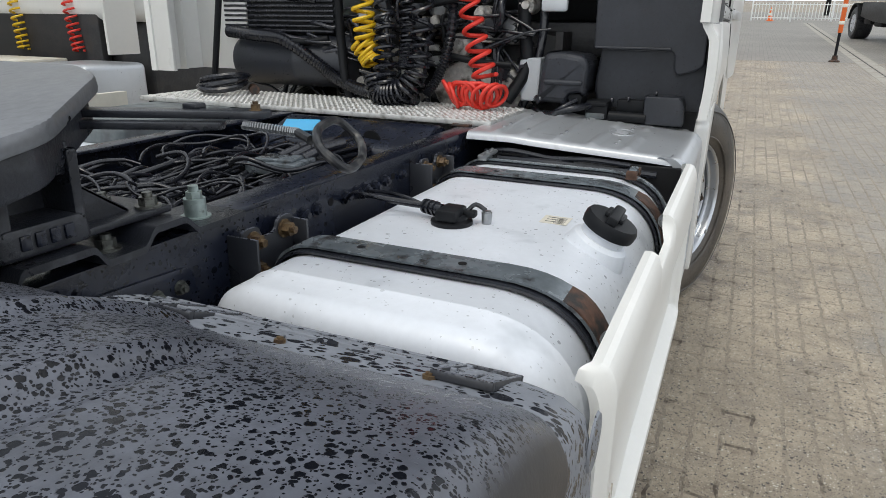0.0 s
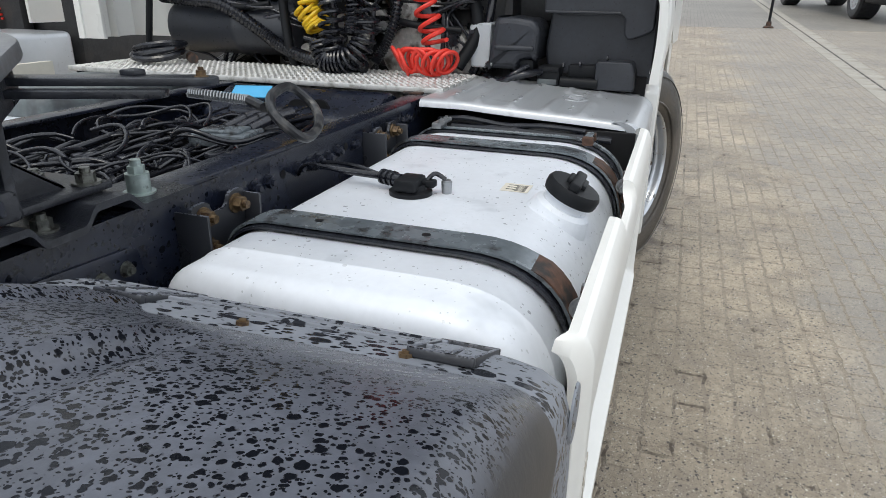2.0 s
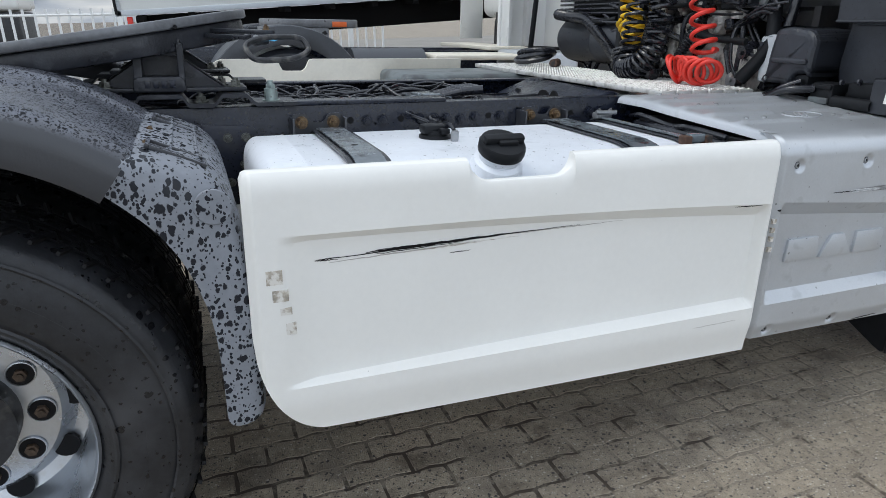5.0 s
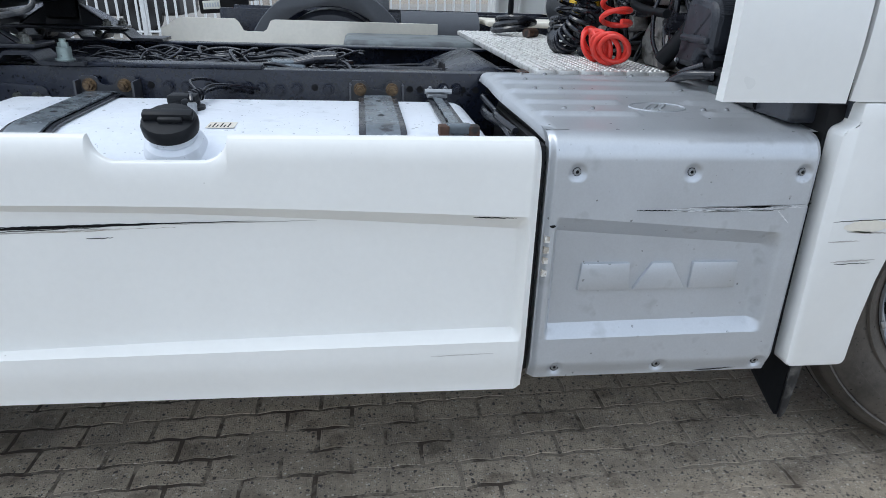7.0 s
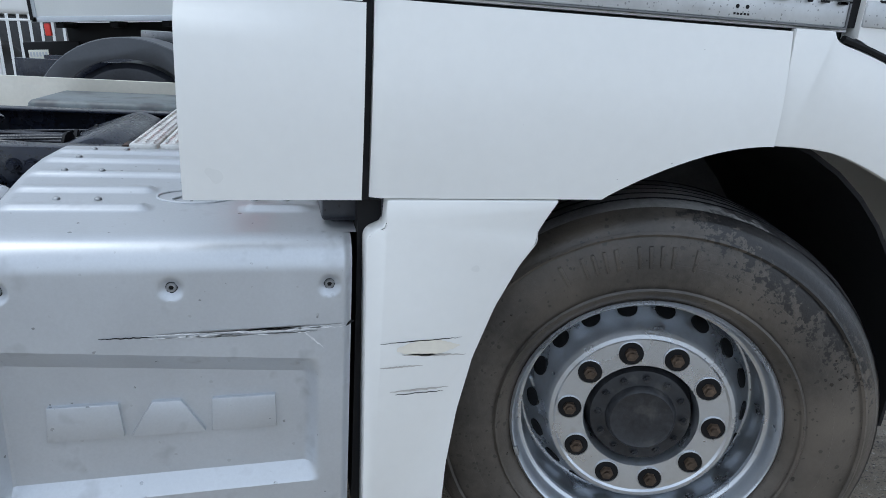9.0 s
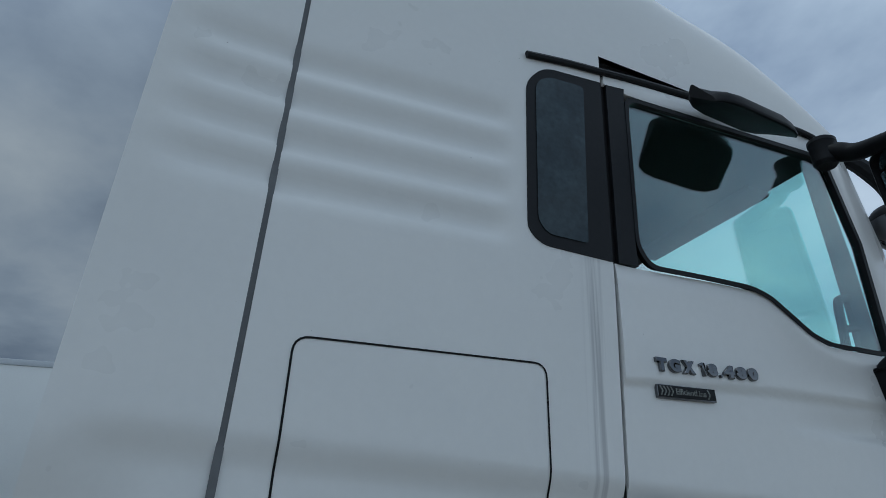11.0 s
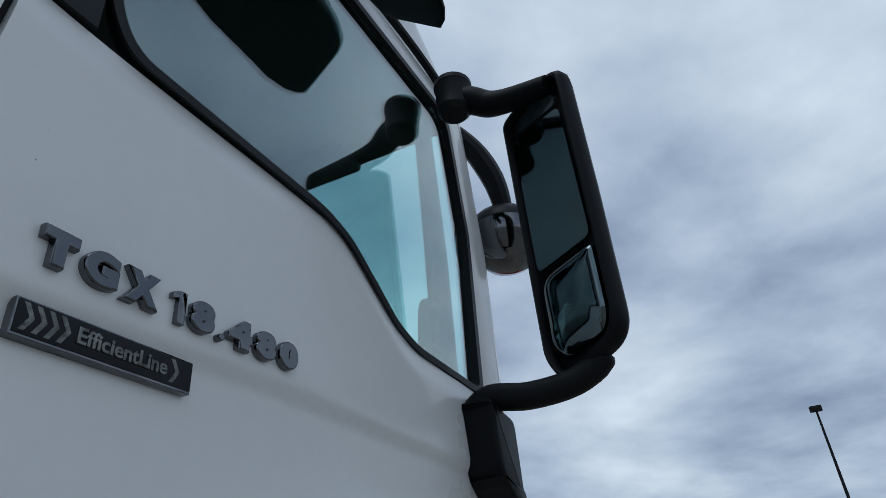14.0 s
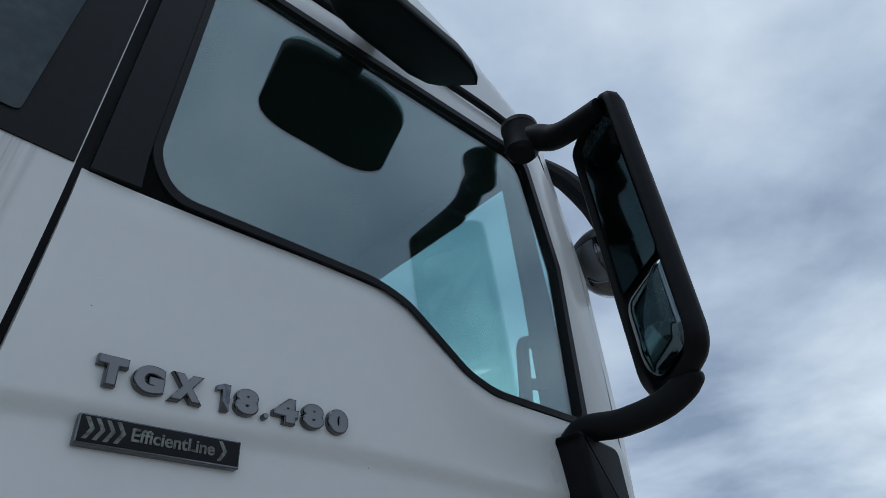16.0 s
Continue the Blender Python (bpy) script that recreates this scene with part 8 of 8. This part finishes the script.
prism(bm, rounded([(-3.35, 0.85), (-2.60, 0.85), (-2.50, 1.1), (-2.60, 1.45), (-3.35, 1.45), (-3.5, 1.15)], 0.1), 1.16, 1.24, 0.015, plane="xy")
box(bm, (-3.15, 0.86, 0.97), (-2.85, 0.93, 1.17), 0.02)
box(bm, (-3.15, 1.37, 0.97), (-2.85, 1.44, 1.17), 0.02)
nplate = part("coupling", bm, M_PLATE, nb)
bm = nbm()
box(bm, (-2.82, 0.84, 1.17), (-2.68, 0.87, 1.22), 0.004)
part("orange_tag", bm, M_ORANGE, nplate)
bm = nbm()
box(bm, (-2.05, 0.02, 0.90), (-0.95, 0.60, 0.95), 0.02)
box(bm, (-1.2, 0.7, 0.96), (-0.75, 2.2, 1.0), 0.01)
part("deck", bm, M_CREAM, nb)
bm = nbm()
box(bm, (-1.15, 0.0, 0.40), (-0.55, 0.68, 0.98), 0.05, 3)
part("battery_cover", bm, M_SILVER, nb)
bm = nbm()
box(bm, (-0.60, 0.45, 0.7), (-0.5, 1.9, 1.5), 0.02)
part("engine_bay", bm, M_DARK, nb)
bm = nbm()
box(bm, (-0.62, 0.0, 1.30), (1.50, 2.3, 3.4), 0.12, 4)
box(bm, (-0.90, 0.0, 1.05), (-0.60, 0.03, 3.3), 0.006)
box(bm, (-0.90, 2.27, 1.05), (-0.60, 2.3, 3.3), 0.006)
part("cab", bm, M_WHITE, nb)
bm = nbm()
box(bm, (-0.45, 0.02, 0.45), (1.48, 2.28, 1.3), 0.05)
part("cab_base", bm, M_DARK, nb)
part("yellow_coil_hose", coil([(-0.62, 1.45, 1.5), (-0.62, 1.43, 1.25), (-0.62, 1.42, 1.05)], 0.05, 9, 0.010, 14, 6), M_YELLOW, nb, "yellow coiled air hose")
part("red_coil_hose", coil([(-0.62, 0.75, 1.5), (-0.62, 0.73, 1.25), (-0.62, 0.70, 1.05)], 0.05, 9, 0.010, 14, 6), M_RED, nb, "red coiled air hose")

# ---- box truck beyond ----
bt = thing("box_truck", "white box-body truck standing behind the tractors", "truck", pose(-3.43, 7.74, -0.02, 0, -2.6, 0) @ Matrix.Scale(K, 4))
bm = nbm()
box(bm, (0, 0, 1.38), (6.8, 2.5, 3.47), 0.02)
body = part("box_body", bm, M_BOX, bt, "plain white box body")
for a, b in (((-0.012, -0.012, 1.34), (6.81, 0.03, 1.40)), ((-0.012, -0.012, 3.43), (6.81, 0.03, 3.50)), ((-0.012, -0.012, 1.34), (0.05, 0.03, 3.50))):
    bm = nbm()
    box(bm, a, b, 0.006)
    part("edge_rail", bm, M_GREY, body)
bm = nbm()
box(bm, (-0.03, -0.03, 2.90), (0.03, 0.01, 3.08), 0.01)
part("hinge", bm, M_INK, body)
bm = nbm()
box(bm, (-0.016, -0.024, 1.36), (0.014, -0.012, 3.42))
part("door_seal", bm, M_INK, body)
bm = nbm()
box(bm, (0.15, 0.6, 1.02), (6.6, 0.75, 1.34), 0.02)
for k in range(12):
    box(bm, (0.2 + 0.55 * k, 0.06, 1.28), (0.28 + 0.55 * k, 0.65, 1.345), 0.005)
part("chassis", bm, M_INK, bt)
for x in (1.2, 5.6):
    bm = nbm()
    lathe(bm, [(0.26, 0.03), (0.34, 0.0), (0.46, 0.01), (0.50, 0.06), (0.50, 0.3)], (x, 0.05, 0.52 - 0.045 * x), 32)
    part("tyre", bm, M_RUBBER, bt)
bm = nbm()
box(bm, (0.09, 0.02, 1.20), (0.15, 0.08, 1.33), 0.01)
part("tail_light", bm, M_RED, bt)
for lo_, hi_ in (((0.12, -0.016, 3.12), (0.18, -0.002, 3.40)), ((0.18, -0.016, 3.35), (0.42, -0.002, 3.40))):
    bm = nbm()
    box(bm, lo_, hi_, 0.003)
    part("corner_trim", bm, M_GREY, body)
bm = nbm()
box(bm, (-0.30, 0.46, 0.90), (0.30, 0.56, 1.14), 0.02)
bar_ = part("underrun_bar", bm, M_INK, bt)
bm = nbm()
box(bm, (-0.25, 0.448, 0.95), (-0.04, 0.459, 1.05), 0.003)
pl_ = part("number_plate", bm, M_STICK, bar_, "white plate with dark bars")
for k in range(6):
    bm = nbm()
    box(bm, (-0.235 + 0.032 * k, 0.4455, 0.975), (-0.215 + 0.032 * k, 0.449, 1.025))
    part("bar", bm, M_GREY, pl_)

wt = thing("white_truck", "white truck cab with red beacon behind the fence", "truck", Matrix.Translation((-8.7, 17.9, 0)))
bm = nbm()
box(bm, (0, 0, 1.62), (2.3, 2.4, 3.1), 0.15, 4)
wcab = part("cab", bm, M_WHITE, wt)
bm = nbm()
box(bm, (-0.05, 0.04, 0.45), (2.28, 2.36, 1.60), 0.10, 3)
part("bumper", bm, M_DARK, wcab, "black lower front with bumper")
bm = nbm()
box(bm, (0.9, -0.012, 2.05), (2.2, 0.02, 2.75), 0.05)
part("side_window", bm, M_DARKPANE, wcab)
bm = nbm()
box(bm, (2.28, 0.2, 2.0), (2.312, 2.2, 2.85), 0.05)
part("windscreen", bm, M_DARKPANE, wcab)
bm = nbm()
lathe(bm, [(0.09, 0.0), (0.09, 0.08), (0.05, 0.14), (0.01, 0.15)], (2.0, 0.3, 3.08), 14, "z")
part("beacon", bm, M_RED, wcab)
bm = nbm()
box(bm, (-5.0, 0.1, 0.9), (-0.1, 2.3, 1.5), 0.05)
part("chassis", bm, M_INK, wt)
for x in (1.3, -3.2):
    bm = nbm()
    lathe(bm, [(0.26, 0.03), (0.34, 0.0), (0.46, 0.01), (0.50, 0.06), (0.50, 0.3)], (x, -0.02, 0.50), 32)
    part("tyre", bm, M_RUBBER, wt)

# ---- yard edge: fence, cones, post, parked truck, trees, lamp ----


def fence(x0, y0, x1, y1, h, label):
    f = thing("metal_fence", label, "fence", Matrix.Translation((x0, y0, 0)))
    d = Vector((x1 - x0, y1 - y0, 0))
    n = int(d.length / 0.21)
    u = d.normalized()
    for z in (0.25, h - 0.12):
        b2 = nbm()
        tube(b2, [(0, 0, z), tuple(d + Vector((0, 0, z)))], 0.03, 6)
        part("rail", b2, M_FENCE, f)
    b2 = nbm()
    box(b2, (-0.022, -0.022, 0.12), (0.022, 0.022, h))
    p0 = part("picket", b2, M_FENCE, f)
    for i in range(1, min(n, 120)):
        share("picket", p0, Matrix.Translation(d * (i / n)), f)
    b2 = nbm()
    box(b2, (-0.05, -0.05, 0.0), (0.05, 0.05, h + 0.1), 0.01)
    post = part("post", b2, M_FENCE, f)
    for i in range(1, int(d.length / 2.5) + 1):
        share("post", post, Matrix.Translation(u * 2.5 * i), f)
    return f


fence(50.6, 0.05, 50.6, -16.0, 1.25, "white metal picket fence at the yard end")
fence(-14.0, 15.0, 2.0, 15.0, 1.6, "white metal picket fence behind the trucks")


def cone_thing(x, y):
    c = thing("traffic_cone", "orange and white traffic cone on the paving", "cone", Matrix.Translation((x, y, 0)) @ Matrix.Scale(1.25, 4), "traffic cones")
    b2 = nbm()
    box(b2, (-0.2, -0.2, 0.0), (0.2, 0.2, 0.04), 0.015)
    part("base", b2, M_CONE, c)
    for z0, z1, mt in ((0.04, 0.30, M_CONE), (0.30, 0.45, M_STICK), (0.45, 0.58, M_CONE), (0.58, 0.66, M_STICK), (0.66, 0.75, M_CONE)):
        b2 = nbm()
        cyl(b2, (0, 0, z0), (0, 0, z1), 0.15 - 0.16 * z0, 0.15 - 0.16 * z1, 20)
        part("band" if mt is M_STICK else "body", b2, mt, c)


cone_thing(50.2, 1.16)
cone_thing(52.0, -1.2)
cone_thing(56.0, 4.5)

post = thing("crane_leg", "orange-red steel support leg on a dark foot", "support", Matrix.Translation((16.28, -2.12, 0)))
bm = nbm()
box(bm, (-0.05, -0.05, 0.70), (0.05, 0.05, 2.7), 0.012)
part("leg", bm, M_ORANGE, post)
bm = nbm()
cyl(bm, (0, 0, 0.10), (0, 0, 0.72), 0.035, n=14)
part("rod", bm, M_SATIN, post)
bm = nbm()
lathe(bm, [(0.13, 0.0), (0.13, 0.03), (0.07, 0.06), (0.06, 0.16)], (0, 0, 0), 16, "z")
part("foot", bm, M_RUSTY, post)
for z in (0.9, 1.3, 1.7):
    bm = nbm()
    box(bm, (-0.056, -0.056, z), (0.056, 0.056, z + 0.08), 0.004)
    part("band", bm, M_STICK, post)

pk = thing("parked_truck", "dark lorry with pale body and silver rims beyond the gutter", "truck", pose(29.66, -3.54, 0, 0, 0, 187.7))
bm = nbm()
box(bm, (-0.6, 0.02, 1.42), (11.6, 2.4, 3.5), 0.04)
part("body", bm, M_BOX, pk)
for y in (0.75, 1.65):
    bm = nbm()
    box(bm, (-0.6, y, 0.95), (11.5, y + 0.1, 1.25), 0.02)
    part("chassis_rail", bm, M_INK, pk)
bm = nbm()
prism(bm, rounded([(2.0, 1.38), (2.0, 0.86), (3.6, 0.72), (8.2, 0.62), (8.2, 1.38)], 0.04), 0.06, 0.16, 0.01)
part("side_skirt", bm, M_DARK, pk, "black side equipment under the body")
for k, (x0, x1, z0) in enumerate(((2.4, 3.3, 0.60), (3.7, 4.6, 0.55), (5.0, 5.5, 0.70), (5.9, 7.4, 0.52))):
    bm = nbm()
    box(bm, (x0, 0.10, z0), (x1, 0.60, 1.30), 0.06, 3)
    part("side_locker", bm, M_INK, pk)
for x in (1.2, 9.07):
    for y in (0.03, 1.75):
        bm = nbm()
        lathe(bm, [(0.30, 0.10), (0.34, 0.02), (0.40, 0.0), (0.54, 0.01), (0.60, 0.06), (0.60, 0.54), (0.54, 0.6), (0.30, 0.58)], (x, y, 0.60), 32)
        tyre_ = part("tyre", bm, M_TYREDARK, pk)
        bm = nbm()
        lathe(bm, [(0.335, 0.02), (0.32, 0.03), (0.31, 0.12), (0.24, 0.14), (0.22, 0.10), (0.12, 0.10), (0.11, 0.02), (0.002, 0.01)], (x, y, 0.60), 32)
        part("rim", bm, M_RIM, tyre_, "silver wheel rim")
    bm = nbm()
    prof = [(math.cos(radians(a)), math.sin(radians(a))) for a in range(10, 171, 10)]
    prism(bm, [(x + 0.72 * c, 0.62 + 0.72 * q) for c, q in prof] + [(x + 0.68 * c, 0.62 + 0.68 * q) for c, q in reversed(prof)], 0.0, 0.6, 0.01)
    part("wheel_guard", bm, M_INK, pk)
bm = nbm()
box(bm, (9.95, 0.02, 0.50), (11.6, 0.62, 1.28), 0.07, 3)
tank_ = part("side_tank", bm, M_SATIN, pk, "black side tank with faint lettering")
bm = nbm()
for k in range(9):
    box(bm, (10.15 + 0.12 * k, 0.012, 0.92), (10.22 + 0.12 * k, 0.022, 1.02))
part("bar", bm, M_SEAL, tank_)

rt = thing("red_truck", "red truck with white roof box and orange beacons", "truck", Matrix.Translation((16.2, 1.95, 0)))
bm = nbm()
box(bm, (0, 0, 0.5), (2.2, 1.38, 3.68), 0.14, 4)
part("cab", bm, M_TRUCKRED, rt)
bm = nbm()
box(bm, (0.1, 1.45, 0.8), (2.1, 6.5, 3.45), 0.05)
part("body", bm, M_TRUCKRED, rt)
bm = nbm()
box(bm, (0.05, 1.36, 3.40), (0.7, 1.62, 3.72), 0.05)
part("air_deflector", bm, M_SATIN, rt)
bm = nbm()
box(bm, (0.05, 0.38, 3.66), (0.5, 1.12, 3.82), 0.05)
part("roof_box", bm, M_STICK, rt)
bm = nbm()
box(bm, (0.03, 0.5, 3.70), (0.06, 1.0, 3.77), 0.005)
part("roof_box_panel", bm, M_TRUCKRED, rt)
for y in (0.22, 1.27):
    bm = nbm()
    lathe(bm, [(0.06, 0.0), (0.06, 0.1), (0.04, 0.14), (0.01, 0.15)], (0.15, y, 3.66), 14, "z")
    part("beacon", bm, M_ORANGE, rt)
bm = nbm()
tube(bm, [(0.2, 2.40, 3.4), (0.2, 2.32, 4.75)], 0.014, 6)
part("aerial", bm, M_INK, rt)
bm = nbm()
lathe(bm, [(0.05, 0.0), (0.05, 0.2), (0.02, 0.22)], (0.2, 2.75, 3.44), 12, "z")
part("beacon", bm, M_ORANGE, rt)
bm = nbm()
tube(bm, [(0.2, 2.15, 3.44), (0.2, 2.15, 3.70), (0.2, 2.25, 3.74)], 0.02, 6)
part("exhaust_stub", bm, M_STEEL, rt)
for y in (0.7, 3.6):
    bm = nbm()
    lathe(bm, [(0.05, 0.0), (0.34, 0.0), (0.46, 0.01), (0.50, 0.06), (0.50, 2.0), (0.46, 2.06), (0.05, 2.06)], (0.07, y, 0.5), 28, "x")
    part("axle_and_tyres", bm, M_RUBBER, rt)


def tree(x, y, h, seed):
    t = thing("tree", "broad green deciduous tree beyond the yard", "tree", Matrix.Translation((x, y, 0)), "trees beyond the yard")
    r = random.Random(seed)
    b2 = nbm()
    tube(b2, [(0, 0, 0), (0.1, 0.05, h * 0.3), (0.0, 0.1, h * 0.65)], [0.32, 0.24, 0.10], 8)
    for k in range(6):
        a = k * 1.05 + r.uniform(-0.3, 0.3)
        tube(b2, [(0, 0, h * 0.3 + k * 0.25), (math.cos(a) * h * 0.16, math.sin(a) * h * 0.16, h * 0.55), (math.cos(a) * h * 0.28, math.sin(a) * h * 0.28, h * 0.72)], [0.12, 0.08, 0.03], 6)
    part("trunk", b2, M_BARK, t)
    vs_, fs_ = [], []
    clumps = [(Vector((r.gauss(0, h * 0.105), r.gauss(0, h * 0.105), h * r.uniform(0.36, 0.88))), h * r.uniform(0.05, 0.10)) for _ in range(64)]
    for c, rad_ in clumps:
        for _ in range(420):
            d = Vector((r.gauss(0, 1), r.gauss(0, 1), r.gauss(0, 1))).normalized() * rad_ * r.uniform(0.5, 1.15)
            p = c + d
            q = Vector((r.gauss(0, 1), r.gauss(0, 1), r.gauss(0, 1))).normalized()
            u_, v_ = frame_of(q)
            s_ = r.uniform(0.07, 0.14)
            k = len(vs_)
            vs_ += [tuple(p - u_ * s_), tuple(p + v_ * s_ * 0.6), tuple(p + u_ * s_), tuple(p - v_ * s_ * 0.6)]
            fs_.append((k, k + 1, k + 2, k + 3))
    me_ = bpy.data.meshes.new("crown")
    me_.from_pydata(vs_, [], fs_)
    me_.materials.append(M_LEAF)
    o = new("crown", me_)
    o.parent = t


tree(58, 15.4, 11.7, 1)
tree(63, 22.0, 9.5, 2)
tree(59, 8.0, 11.8, 3)
tree(66, 3.5, 9.8, 4)
tree(64, -40, 10.0, 5)

lamp = thing("yard_lamp", "tall black floodlight mast", "street lamp", Matrix.Translation((72.0, -6.4, 0)))
bm = nbm()
cyl(bm, (0, 0, 0), (0, 0, 20.6), 0.22, 0.10, 12)
part("mast", bm, M_INK, lamp)
bm = nbm()
box(bm, (-0.3, -0.55, 20.5), (0.3, 0.55, 21.0), 0.05)
part("floodlight", bm, M_INK, lamp)
